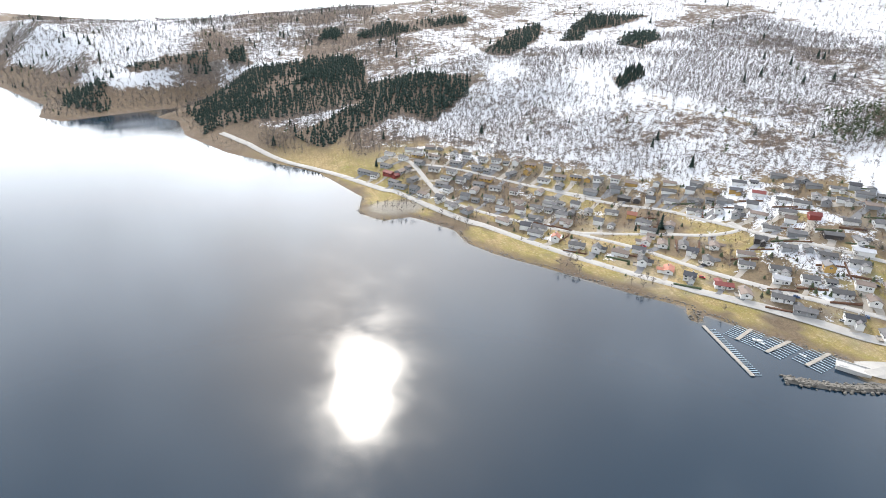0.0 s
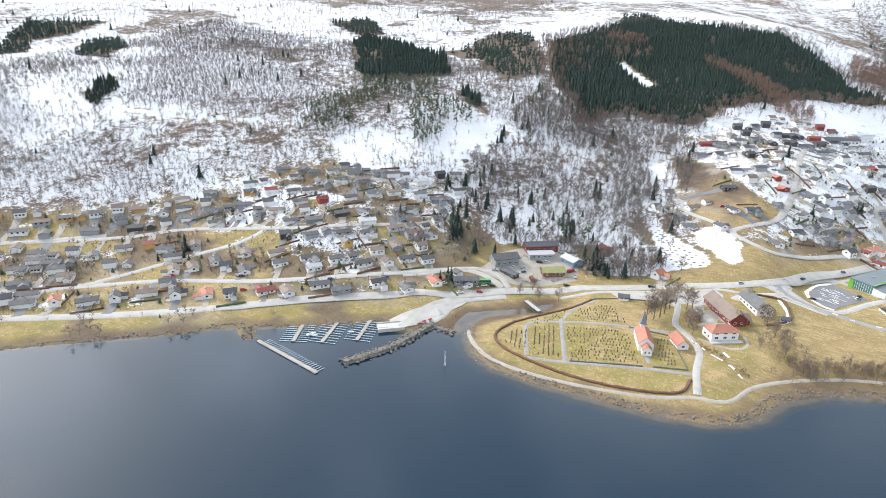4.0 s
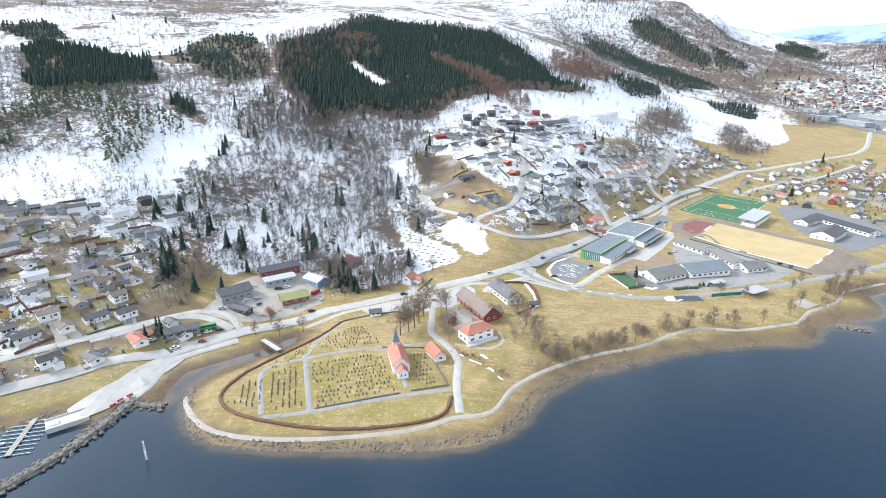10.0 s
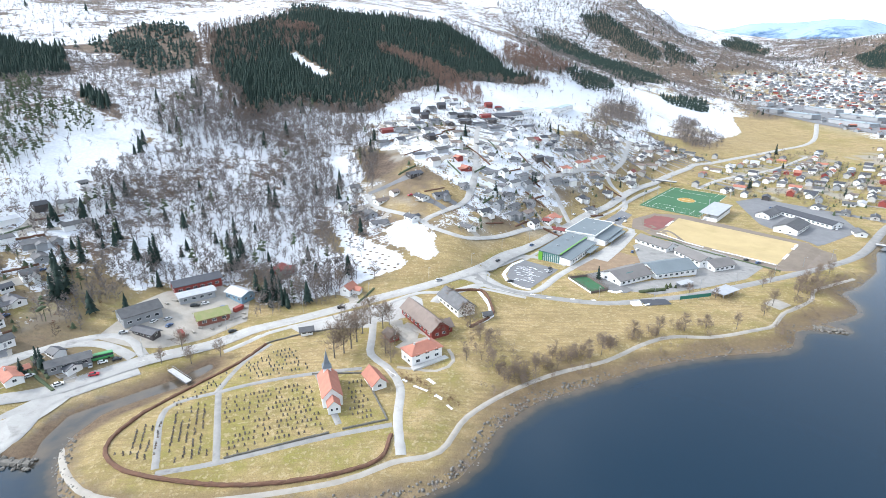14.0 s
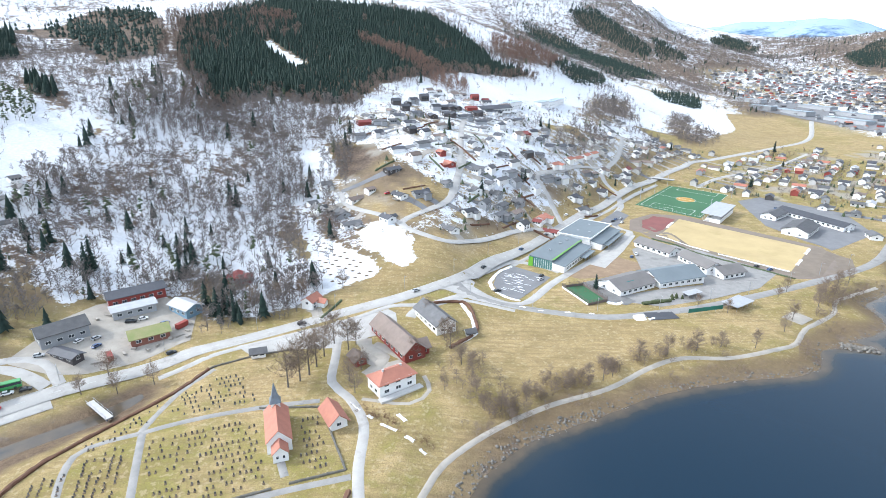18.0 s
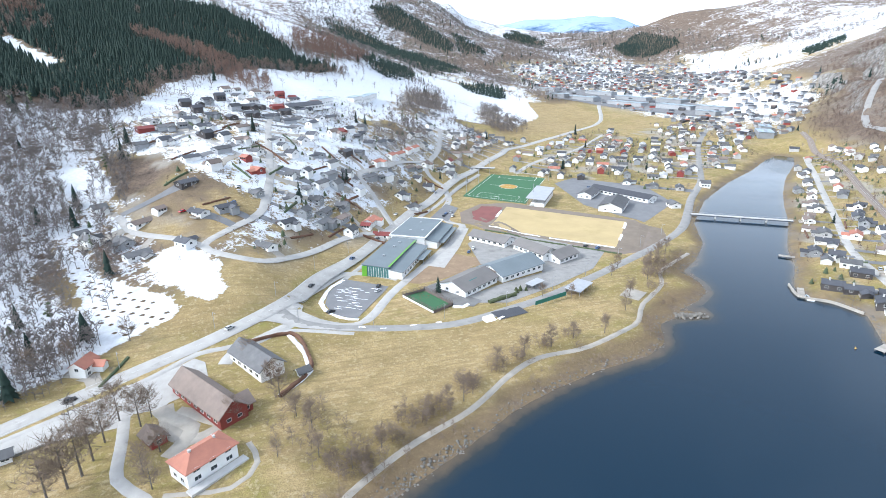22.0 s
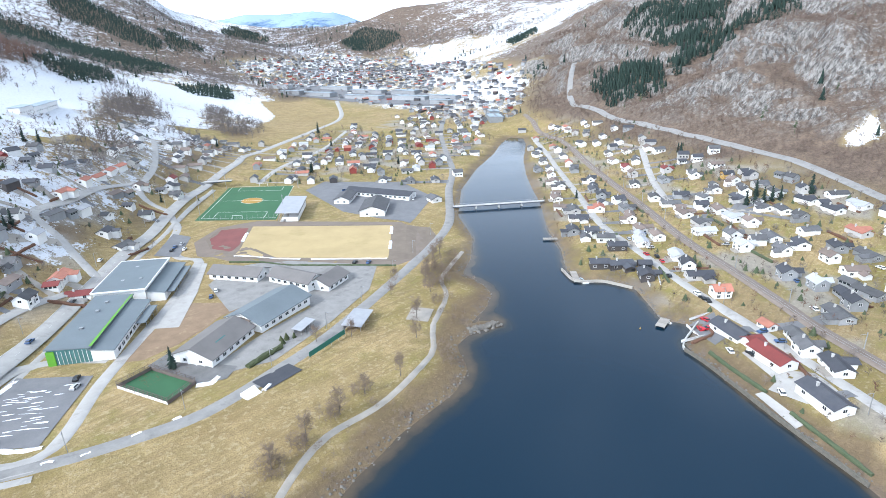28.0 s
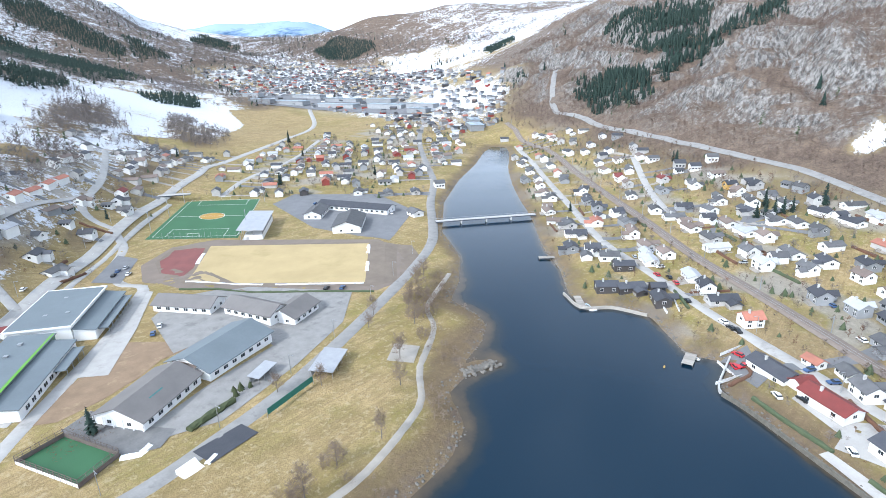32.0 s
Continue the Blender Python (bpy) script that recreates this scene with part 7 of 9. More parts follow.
def hedge(points, width, height, material, label, name="hedge", category="hedge", step=1.6, seed=1):
    """A clipped hedge or low wall along a line, with a ragged outline."""
    r = np.random.RandomState(seed)
    line = curve(points, step) if len(points) > 2 else np.array([np.array(points[0]) + (np.array(points[1]) - points[0]) * t for t in np.linspace(0, 1, max(2, int(math.dist(*points) / step)))])
    prof = [(-0.5, 0.0), (-0.55, 0.6), (-0.3, 1.0), (0.3, 1.0), (0.55, 0.6), (0.5, 0.0)]
    n, k = len(line), len(prof)
    z = land(line[:, 0], line[:, 1]) - 0.15
    verts = []
    cols = [offset(line, p * width) for p, _ in prof]
    for i in range(n):
        for j, (p, h) in enumerate(prof):
            verts.append((cols[j][i, 0] + r.uniform(-0.12, 0.12) * width, cols[j][i, 1] + r.uniform(-0.12, 0.12) * width, z[i] + h * height * r.uniform(0.82, 1.12)))
    faces = [(i * k + j, i * k + j + 1, (i + 1) * k + j + 1, (i + 1) * k + j) for i in range(n - 1) for j in range(k - 1)] + [tuple(range(k))[::-1], tuple((n - 1) * k + j for j in range(k))]
    return tagged(new(name, mesh_of(name, verts, faces, material)), label, category)


cemetery()
hedge([(-79, 263), (-92, 245), (-105, 228), (-116, 205), (-119, 190), (-111, 179), (-94, 172), (-64, 168), (-35, 171), (-16, 178), (-12, 190)], 1.5, 1.1, HEDGE_BROWN, "brown bare clipped hedge round the cemetery")
DRY_STONE = surface("dark_mossy_stone", (0.10, 0.095, 0.08), (0.17, 0.155, 0.13), 1.2, 0.95, 0.3, 0.6)
for wall_line in ([(-72, 180), (-36, 192)], [(-31, 194), (-14, 199)], [(-14, 199), (-27, 232)], [(-27, 232), (-50, 233)], [(-62, 271), (-79, 263)], [(-62, 271), (-46, 275)]):
    hedge(wall_line, 0.7, 0.8, DRY_STONE, "low dark dry-stone churchyard wall", "stone_wall", "wall", seed=len(wall_line))
hedge([(14, 313), (34, 316), (38, 296), (36, 284), (24, 271)], 1.4, 1.5, HEDGE_BROWN, "red-brown bare hedge round the farmhouse garden")
for lane in ([(-95, 176), (-106, 211), (-88, 222), (-70, 229), (-47, 234), (-28, 236)], [(-89, 222), (-86, 250), (-76, 262)], [(-74, 178), (-88, 221)], [(-94, 174), (-74, 178), (-36, 190), (-12, 196)], [(-33, 197), (-48, 234)]):
    road("cemetery_path", lane, 2.4, MID_ASPHALT, "narrow grey asphalt path between the graves", 0.07)
road("farm_drive", [(-14, 281), (-12, 268), (-6, 258), (4, 262), (-2, 270), (-10, 276)], 5, GRAVEL, "pale gravel drive between vicarage and barn", 0.08)
road("farm_path", [(-12, 236), (6, 232), (14, 240), (12, 250)], 1.6, GRAVEL, "pale gravel garden path by the vicarage", 0.06)
road("farm_lane", [(6, 300), (10, 308), (24, 318), (40, 330)], 5, ASPHALT, "pale asphalt lane to the farmhouse", 0.08)


# ---------------------------------------------------------------- snow banks and old snow
def snow_bank(points, width, height, seed=2):
    r = np.random.RandomState(seed)
    line = curve(points, 2.0)
    z = land(line[:, 0], line[:, 1])
    verts, k = [], 5
    for j, (p, h) in enumerate(((-0.5, -0.1), (-0.22, 0.8), (0.03, 1.0), (0.26, 0.7), (0.5, -0.1))):
        q = offset(line, p * width)
        wob = r.uniform(-0.25, 0.25, (len(line), 2)) * width * 0.6
        for i in range(len(line)):
            verts.append((q[i, 0] + wob[i, 0], q[i, 1] + wob[i, 1], z[i] + 0.1 + h * height * r.uniform(0.3, 1.2)))
    n = len(line)
    faces = [(j * n + i, j * n + i + 1, (j + 1) * n + i + 1, (j + 1) * n + i)[::-1] for j in range(k - 1) for i in range(n - 1)]
    return tagged(new("snow_bank", mesh_of("snow_bank", verts, faces, SNOW, True)), "old ploughed snow bank melting on the ground", "snow")


for pts, w, h in (([(188, 440), (196, 430), (205, 418), (212, 408)], 1.7, 0.35), ([(216, 403), (226, 391), (236, 379), (244, 369)], 1.8, 0.35), ([(256, 380), (262, 386), (266, 390)], 2.0, 0.4), ([(275, 400), (281, 406), (286, 411)], 2.2, 0.4), ([(206, 464), (212, 472), (217, 478)], 2.2, 0.5),
                  ([(32, 318), (36, 303), (37, 290), (36, 283), (24, 272)], 2.0, 0.4), ([(53, 342), (53, 356), (60, 370), (69, 379)], 2.6, 0.4), ([(54, 340), (60, 332), (66, 328)], 2.2, 0.4),
                  ([(-16, 234), (-14, 231), (-12, 229)], 1.0, 0.2), ([(-9, 226), (-7, 224)], 1.3, 0.2), ([(-4, 221), (-1, 219), (2, 217)], 1.2, 0.2), ([(5, 214), (8, 212)], 1.5, 0.2), ([(10, 209), (12, 207)], 1.1, 0.2), ([(113, 325), (117, 322), (121, 324)], 3.0, 0.4), ([(2, 226), (5, 222)], 1.5, 0.2), ([(127, 303), (131, 305)], 1.8, 0.3)):
    snow_bank(pts, w, h)
STUB = mesh_of("soil_patch", *box_data(1.5, 0.8, 0.25), SOIL)


# ---------------------------------------------------------------- sports ground
def stripes(name, lines, z, width, material, label, category):
    bits = []
    for (ax, ay), (bx, by) in lines:
        l, a = math.hypot(bx - ax, by - ay), math.atan2(by - ay, bx - ax)
        c, s = math.cos(a), math.sin(a)
        v, f = box_data(l, width, 0.02)
        bits.append(([((ax + bx) / 2 + p[0] * c - p[1] * s, (ay + by) / 2 + p[0] * s + p[1] * c, z + p[2]) for p in v], f))
    return tagged(new(name, mesh_of(name, *joined(*bits), material)), label, category, kind="structure")


def pitch_marks():
    u, v = Vector((67.2, 78.2)).normalized(), Vector((38.5, -46)).normalized()
    o = Vector((210.5, 537))
    L, W, z = 98, 55, 3.42

    def at(a, b):
        q = o + u * (2 + a) + v * (2 + b)
        return (q.x, q.y)

    lines = [(at(0, 0), at(L, 0)), (at(0, W), at(L, W)), (at(0, 0), at(0, W)), (at(L, 0), at(L, W)), (at(L / 2, 0), at(L / 2, W))]
    for a, b in ((0, 16), (L, L - 16)):
        lines += [(at(a, W / 2 - 19), at(b, W / 2 - 19)), (at(a, W / 2 + 19), at(b, W / 2 + 19)), (at(b, W / 2 - 19), at(b, W / 2 + 19))]
    for k in range(24):
        a0, a1 = 2 * math.pi * k / 24, 2 * math.pi * (k + 1) / 24
        lines.append((at(L / 2 + 9 * math.cos(a0), W / 2 + 9 * math.sin(a0)), at(L / 2 + 9 * math.cos(a1), W / 2 + 9 * math.sin(a1))))
    stripes("pitch_lines", lines, z, 0.25, WHITE_PLASTER, "white painted lines on the green pitch", "markings")
    ring = [at(L / 2 + 8.6 * math.cos(2 * math.pi * k / 24), W / 2 + 8.6 * math.sin(2 * math.pi * k / 24)) for k in range(24)]
    tagged(new("centre_disc", mesh_of("centre_disc", [(x, y, z - 0.03) for x, y in ring], [tuple(range(24))], surface("ochre_turf", (0.42, 0.25, 0.05), (0.36, 0.21, 0.05), 4, 0.9, 0.4, 0.1))), "ochre disc in the centre of the green pitch", "markings", kind="structure")
    for a in (-1.5, L + 1.5):
        x, y = at(a, W / 2)
        g = thing("goal", pose(x, y, 3.35, 0, 0, math.degrees(math.atan2(v.y, v.x))), "white football goal frame on the green pitch", "goal", "goals of the pitch")
        for k in (-3.66, 3.66):
            part("goalpost", mesh_of("goalpost", *box_data(0.12, 0.12, 2.44, k, 0, 0), WHITE_PLASTER), g)
        part("crossbar", mesh_of("crossbar", *box_data(7.44, 0.12, 0.12, 0, 0, 2.44), WHITE_PLASTER), g)
    post = mesh_of("post", *joined(box_data(0.28, 0.28, 14), box_data(1.8, 0.4, 0.9, 0, 0, 13.4)), STEEL)
    for a, b in ((10, -4), (50, -4), (90, -4), (10, W + 5), (90, W + 5)):
        x, y = at(a, b)
        m = thing("floodlight_mast", pose(x, y, 3.3, 0, 0, 50), "tall slim steel floodlight mast beside the pitch", "mast", "floodlights of the pitch")
        part("mast", post, m)
    f = thing("pitch_fence", pose(0, 0, 0), "tall thin steel fence posts behind the pitch end", "fence")
    slim = mesh_of("post", *box_data(0.09, 0.09, 4.0), STEEL)
    for k in range(15):
        x, y = at(-4, k * W / 14)
        part("post", slim, f, "", pose(x, y, 3.3))
    paved("running_track", [(176, 463), (186, 489), (212, 507), (236, 497), (297, 414), (290, 384), (264, 356), (242, 357), (182, 433)], surface("worn_cinder", (0.22, 0.175, 0.14), (0.17, 0.14, 0.115), 8, 0.95, 0.5, 0.2), "worn brown-grey running track round the grass pitch", 0.06, 7, "track")
    paved("red_court", [(188, 468), (196, 488), (213, 498), (223, 489), (202, 460), (192, 452)], RED_TRACK, "faded red synthetic end of the running track", 0.1, 20, "track")
    hedge([(181, 432), (210, 396), (240, 357)], 1.0, 1.0, PINE_LEAF, "row of low clipped shrubs along the track")


pitch_marks()


def ball_cage():
    pts = [(93, 345), (101, 320.5), (113, 325.5), (106, 348)]
    paved("ball_court", pts, TURF, "small green artificial turf court", 0.16, 30)
    ob = thing("court_fence", pose(0, 0, 0), "wooden boards and wire fence round the small court", "fence")
    dark = surface("dark_fence_boards", (0.11, 0.085, 0.075), (0.16, 0.13, 0.115), 2, 0.9, 0.3, 0.2)
    for (ax, ay), (bx, by) in zip(pts, pts[1:] + pts[:1]):
        l, a = math.hypot(bx - ax, by - ay), math.degrees(math.atan2(by - ay, bx - ax))
        n = max(2, round(l / 2.4))
        board, pole = mesh_of("board", *box_data(l / n - 0.06, 0.1, 1.1), WHITE_WOOD), mesh_of("post", *box_data(0.14, 0.14, 3.0), dark)
        tall = mesh_of("board", *box_data(l / n - 0.06, 0.1, 1.5), dark)
        rail = mesh_of("rail", *box_data(l / n, 0.08, 0.14), dark)
        for k in range(n):
            t = (k + 0.5) / n
            x, y = ax + (bx - ax) * t, ay + (by - ay) * t
            part("board", board if (ax, ay) == pts[0] else tall, ob, "", pose(x, y, 5.1, 0, 0, a))
            for h in (6.4, 7.0, 7.8):
                part("rail", rail, ob, "", pose(x, y, h, 0, 0, a))
            part("post", pole, ob, "", pose(ax + (bx - ax) * k / n, ay + (by - ay) * k / n, 5.0, 0, 0, a))


ball_cage()


def roofed_store(corners, z, h, material, label):
    x, y = sum(p[0] for p in corners) / 4, sum(p[1] for p in corners) / 4
    a = math.degrees(math.atan2(corners[2][1] - corners[1][1], corners[2][0] - corners[1][0]))
    l, w = math.dist(corners[1], corners[2]), math.dist(corners[0], corners[1])
    ob = thing("bike_shelter", pose(x, y, z, 0, 0, a), label, "shelter")
    part("roof", mesh_of("roof", *slab(l, w, h, h + 0.3, 0.2), material), ob)
    for i in (-1, 1):
        for k in range(4):
            part("post", mesh_of("post", *box_data(0.15, 0.15, h + 0.1, -l / 2 + k * l / 3, i * w / 2, 0), STEEL), ob)
    part("back_wall", mesh_of("back_wall", *box_data(l, 0.12, h, 0, w / 2 - 0.2, 0), GREY_WOOD), ob)


roofed_store([(172, 316), (177, 310), (190, 318), (186, 325)], 5.0, 2.5, PALE_TILE, "flat-roofed shelter with a pale sheet roof")
roofed_store([(157, 330), (159, 327), (168, 331), (166, 334)], 5.0, 2.4, PALE_TILE, "narrow bicycle shelter with a pale roof")
paved("skate_court", [(127, 311), (128, 302), (144, 304), (143, 312)], DARK_TILE, "near-black asphalt skate court", 0.2, 30)
ramp_ob = thing("skate_ramp", pose(123, 304, ground(123, 304), 0, 0, 10), "small white quarter-pipe ramp beside the skate court", "ramp")
part("ramp_deck", mesh_of("ramp_deck", [(-3, -2, 0), (3, -2, 0), (3, 2, 0), (-3, 2, 0), (-3, 1.2, 1.4), (3, 1.2, 1.4), (-3, 2, 1.5), (3, 2, 1.5), (-3, 0, 0.4), (3, 0, 0.4)], [(0, 1, 9, 8), (8, 9, 5, 4), (4, 5, 7, 6), (6, 7, 2, 3), (1, 0, 3, 2), (0, 8, 4, 6, 3), (1, 2, 7, 5, 9)], WHITE_PLASTER), ramp_ob)
net = thing("net_fence", pose(0, 0, 0), "green net fence on steel posts above the meadow", "fence")
for k in range(6):
    part("post", mesh_of("post", *box_data(0.12, 0.12, 3), STEEL), net, "", pose(150 + 4.2 * k, 308.5 + 0.9 * k, ground(150 + 4.2 * k, 308.5 + 0.9 * k)))
part("net", mesh_of("net", *box_data(21, 0.08, 2.2, 160.5, 310.7, 5.6), surface("green_net", (0.03, 0.16, 0.12), (0.03, 0.13, 0.10), 2, 0.8, 0.2, 0)), net, "green net", Matrix.Translation((160.5, 310.7, 0)) @ pose(0, 0, 0, 0, 0, 12) @ Matrix.Translation((-160.5, -310.7, 0)))
paved("sand_court", [(198, 305), (203, 296), (214, 303), (209, 312)], GRAVEL, "small pale sand court by the shore path", 0.14, 30)
# ---------------------------------------------------------------- harbour
FLOAT_BLUE = surface("blue_grey_boom", (0.42, 0.52, 0.58), (0.34, 0.44, 0.5), 1, 0.5, 0.3, 0)


def pontoon(a, b, boom, count, both, label):
    """A floating pier from a to b: deck boards on floats and mooring booms."""
    l, turn = math.dist(a, b), math.degrees(math.atan2(b[1] - a[1], b[0] - a[0]))
    ob = thing("pontoon", pose(a[0], a[1], 0.0, 0, 0, turn), label, "pontoon", "pontoons of the harbour")
    n = max(3, round(l / 5))
    deck, raft = mesh_of("deck_section", *box_data(l / n - 0.08, 2.2, 0.22), PLANK), mesh_of("float", *box_data(l / n - 1, 1.9, 0.75), CONCRETE)
    for k in range(n):
        part("deck_section", deck, ob, "", pose((k + 0.5) * l / n, 0, 0.42))
        part("float", raft, ob, "", pose((k + 0.5) * l / n, 0, -0.34))
    arm = mesh_of("boom", *joined(box_data(0.28, boom, 0.16, 0, -boom / 2, 0.3), box_data(0.5, 0.5, 0.35, 0, -boom + 0.3, 0.05)), FLOAT_BLUE)
    for k in range(count):
        x = l * 0.08 + k * l * 0.9 / max(1, count - 1)
        for side in ((0, 180) if both else (180,)):
            part("boom", arm, ob, "", pose(x, 1.1 if side else -1.1, 0, 0, 0, side))
    return ob


pontoon((-238, 120), (-187, 109.5), 4.5, 24, False, "long grey floating pier with a comb of mooring booms")
for a, b in (((-229, 149), (-220, 129)), ((-212, 161), (-205, 136)), ((-196, 173), (-189, 148))):
    pontoon(a, b, 7.0, 9, True, "short floating pier with booms on both sides")


def rock_mesh(seed):
    r = np.random.RandomState(seed)
    bm = bmesh.new()
    bmesh.ops.create_icosphere(bm, subdivisions=1, radius=1)
    for v in bm.verts:
        v.co = Vector(v.co) * r.uniform(0.7, 1.15)
        v.co.z *= 0.7
    me = bpy.data.meshes.new("boulder")
    bm.to_mesh(me)
    bm.free()
    me.materials.append(STONE)
    return me


ROCKS = [rock_mesh(k) for k in range(6)]


def rock_arrays():
    out = []
    for me in ROCKS:
        v = np.array([q.co[:] for q in me.vertices])
        out.append((v, np.array([p.vertices[:] for p in me.polygons])))
    return out


def mole(name, line, width, height, n, label):
    """A rubble mound with its boulders."""
    ob = thing(name, pose(0, 0, 0), label, "breakwater")
    c = curve(line, 3)
    prof = [(-0.5, -2.0), (-0.18, 0.75 * height), (0.18, 0.75 * height), (0.5, -2.0)]
    cols = [offset(c, p * width) for p, _ in prof]
    k = len(prof)
    verts = [(cols[j][i, 0], cols[j][i, 1], prof[j][1]) for i in range(len(c)) for j in range(k)]
    faces = [(i * k + j, i * k + j + 1, (i + 1) * k + j + 1, (i + 1) * k + j)[::-1] for i in range(len(c) - 1) for j in range(k - 1)] + [tuple(range(k)), tuple((len(c) - 1) * k + j for j in range(k))[::-1]]
    part("core", mesh_of("core", verts, faces, STONE), ob)
    r = random.Random(9)
    for _ in range(n):
        i = r.randrange(len(c))
        s = r.uniform(-0.5, 0.5)
        q = offset(c, s * width)[i]
        h = height * 0.8 * (1 - max(0, abs(s) - 0.18) / 0.34)
        k = r.uniform(0.5, 1.15)
        part("boulder", ROCKS[r.randrange(6)], ob, "", pose(q[0] + r.uniform(-1, 1), q[1] + r.uniform(-1, 1), max(h - 0.1, 0.05), r.uniform(-30, 30), r.uniform(-30, 30), r.uniform(0, 360)) @ Matrix.Diagonal((k, k, k, 1)))
    return ob


mole("breakwater", [(-160, 188), (-164, 165), (-170, 145), (-181, 124.5)], 8.5, 2.0, 260, "curved breakwater of grey rubble boulders")
mole("groyne", [(214, 281), (220, 278.5), (226, 276.5)], 5.0, 1.2, 60, "short groyne of pale boulders")
mole("groyne", [(-160, 186), (-152, 185), (-144, 184)], 5.5, 1.4, 60, "short rubble mound at the harbour mouth")


def shore_rocks(line, inner, outer, gap, low, high, seed, label):
    """Boulders strewn along a shoreline."""
    r = np.random.RandomState(seed)
    c = curve(line, gap)
    idx = np.repeat(np.arange(len(c)), 3)
    t = np.gradient(c, axis=0)
    t /= np.hypot(t[:, 0], t[:, 1])[:, None]
    nrm = np.stack([-t[:, 1], t[:, 0]], -1)
    p = c[idx] + nrm[idx] * r.uniform(inner, outer, len(idx))[:, None] + r.uniform(-gap, gap, (len(idx), 2)) * 0.5
    z = np.maximum(land(p[:, 0], p[:, 1]), -0.3)
    size = r.uniform(low, high, len(p)) ** 1.3
    verts, tris, k = [], [], 0
    for (x, y), h, s in zip(p, z, size):
        v, f = ROCK_DATA[r.randint(6)]
        a = r.uniform(0, 6.28)
        ca, sa = math.cos(a), math.sin(a)
        verts.append(np.stack([(v[:, 0] * ca - v[:, 1] * sa) * s + x, (v[:, 0] * sa + v[:, 1] * ca) * s + y, v[:, 2] * s + h], -1))
        tris.append(f + k)
        k += len(v)
    tagged(new("shore_boulders", fast_mesh("shore_boulders", np.vstack(verts), np.vstack(tris), STONE)), label, "boulders", kind="stuff")


ROCK_DATA = rock_arrays()
shore_rocks(SHORE_CHURCH[11:25], -1.5, 4.5, 1.3, 0.35, 0.9, 1, "grey boulders along the cemetery shore")
shore_rocks(SHORE_CHURCH[23:], -1.0, 3.0, 2.0, 0.3, 0.8, 2, "scattered boulders along the meadow shore")
shore_rocks(SHORE_WEST[16:29], -0.8, 2.6, 2.2, 0.4, 1.0, 3, "dark boulders along the village shore")
shore_rocks(SHORE_WEST[29:34], -0.6, 2.0, 1.6, 0.4, 0.9, 4, "dark boulders behind the pontoons")
shore_rocks(SHORE_RIVER[2:12], -0.6, 1.8, 1.8, 0.3, 0.7, 5, "pale stones along the river mouth")
shore_rocks(SHORE_RIVER[20:36], -0.6, 1.4, 1.3, 0.3, 0.7, 6, "dark stones at the foot of the bank gardens")


def quay_building():
    ob = thing("quay_platform", pose(-180, 171, 0, 0, 0, 40), "pale concrete quay platform with low walls", "quay")
    part("slab", mesh_of("slab", *box_data(16, 9, 2.6, 0, 0, -1.0), CONCRETE), ob)
    for s in (-1, 1):
        part("kerb", mesh_of("kerb", *box_data(16, 0.4, 0.7, 0, s * 4.3, 1.6), CONCRETE), ob)
    part("step", mesh_of("step", *box_data(4, 3, 0.6, -5, 0, 1.6), WHITE_PLASTER), ob)


quay_building()


def boat(x, y, turn, material, label, s=1.0):
    ob = thing("boat", pose(x, y, 0.0, 0, 0, turn) @ Matrix.Diagonal((s, s, s, 1)), label, "boat")
    ring = [(-2.4, 0.85), (-2.4, -0.85), (0.6, -0.95), (1.9, -0.6), (2.7, 0), (1.9, 0.6), (0.6, 0.95)]
    v = [(a, b, 0.75 + 0.1 * (a > 1)) for a, b in ring] + [(a * 0.86, b * 0.7, -0.1) for a, b in ring] + [(a * 0.9, b * 0.82, 0.7) for a, b in ring] + [(a * 0.84, b * 0.66, 0.25) for a, b in ring]
    n = len(ring)
    f = [(i, (i + 1) % n, (i + 1) % n + n, i + n)[::-1] for i in range(n)] + [(i, (i + 1) % n, (i + 1) % n + 2 * n, i + 2 * n) for i in range(n)]
    f += [(2 * n + i, 2 * n + (i + 1) % n, 3 * n + (i + 1) % n, 3 * n + i) for i in range(n)] + [tuple(range(3 * n, 4 * n)), tuple(range(n, 2 * n))]
    part("hull", mesh_of("hull", v, f, material), ob)
    part("thwart", mesh_of("thwart", *box_data(0.35, 1.3, 0.08, -0.6, 0, 0.5), PLANK), ob)


boat(-216.5, 141, 65, WHITE_PLASTER, "small white motor boat moored at the pontoon", 1.2)
boat(283, 212, 20, FLOAT_BLUE, "small blue-grey rowing boat beside the stone jetty")
boat(292, 271.5, 50, FLOAT_BLUE, "pale blue floating raft boat by the boathouse")
for x, y in ((-165, 186), (-163, 190), (-166, 182)):
    boat(x, y, 60, CAR_PAINTS[3], "upturned red dinghy laid up on the mole", 0.6)
    bpy.data.objects[[o.name for o in scene.objects if o.name.startswith("boat") and o.parent is None][-1]].location.z = 1.75


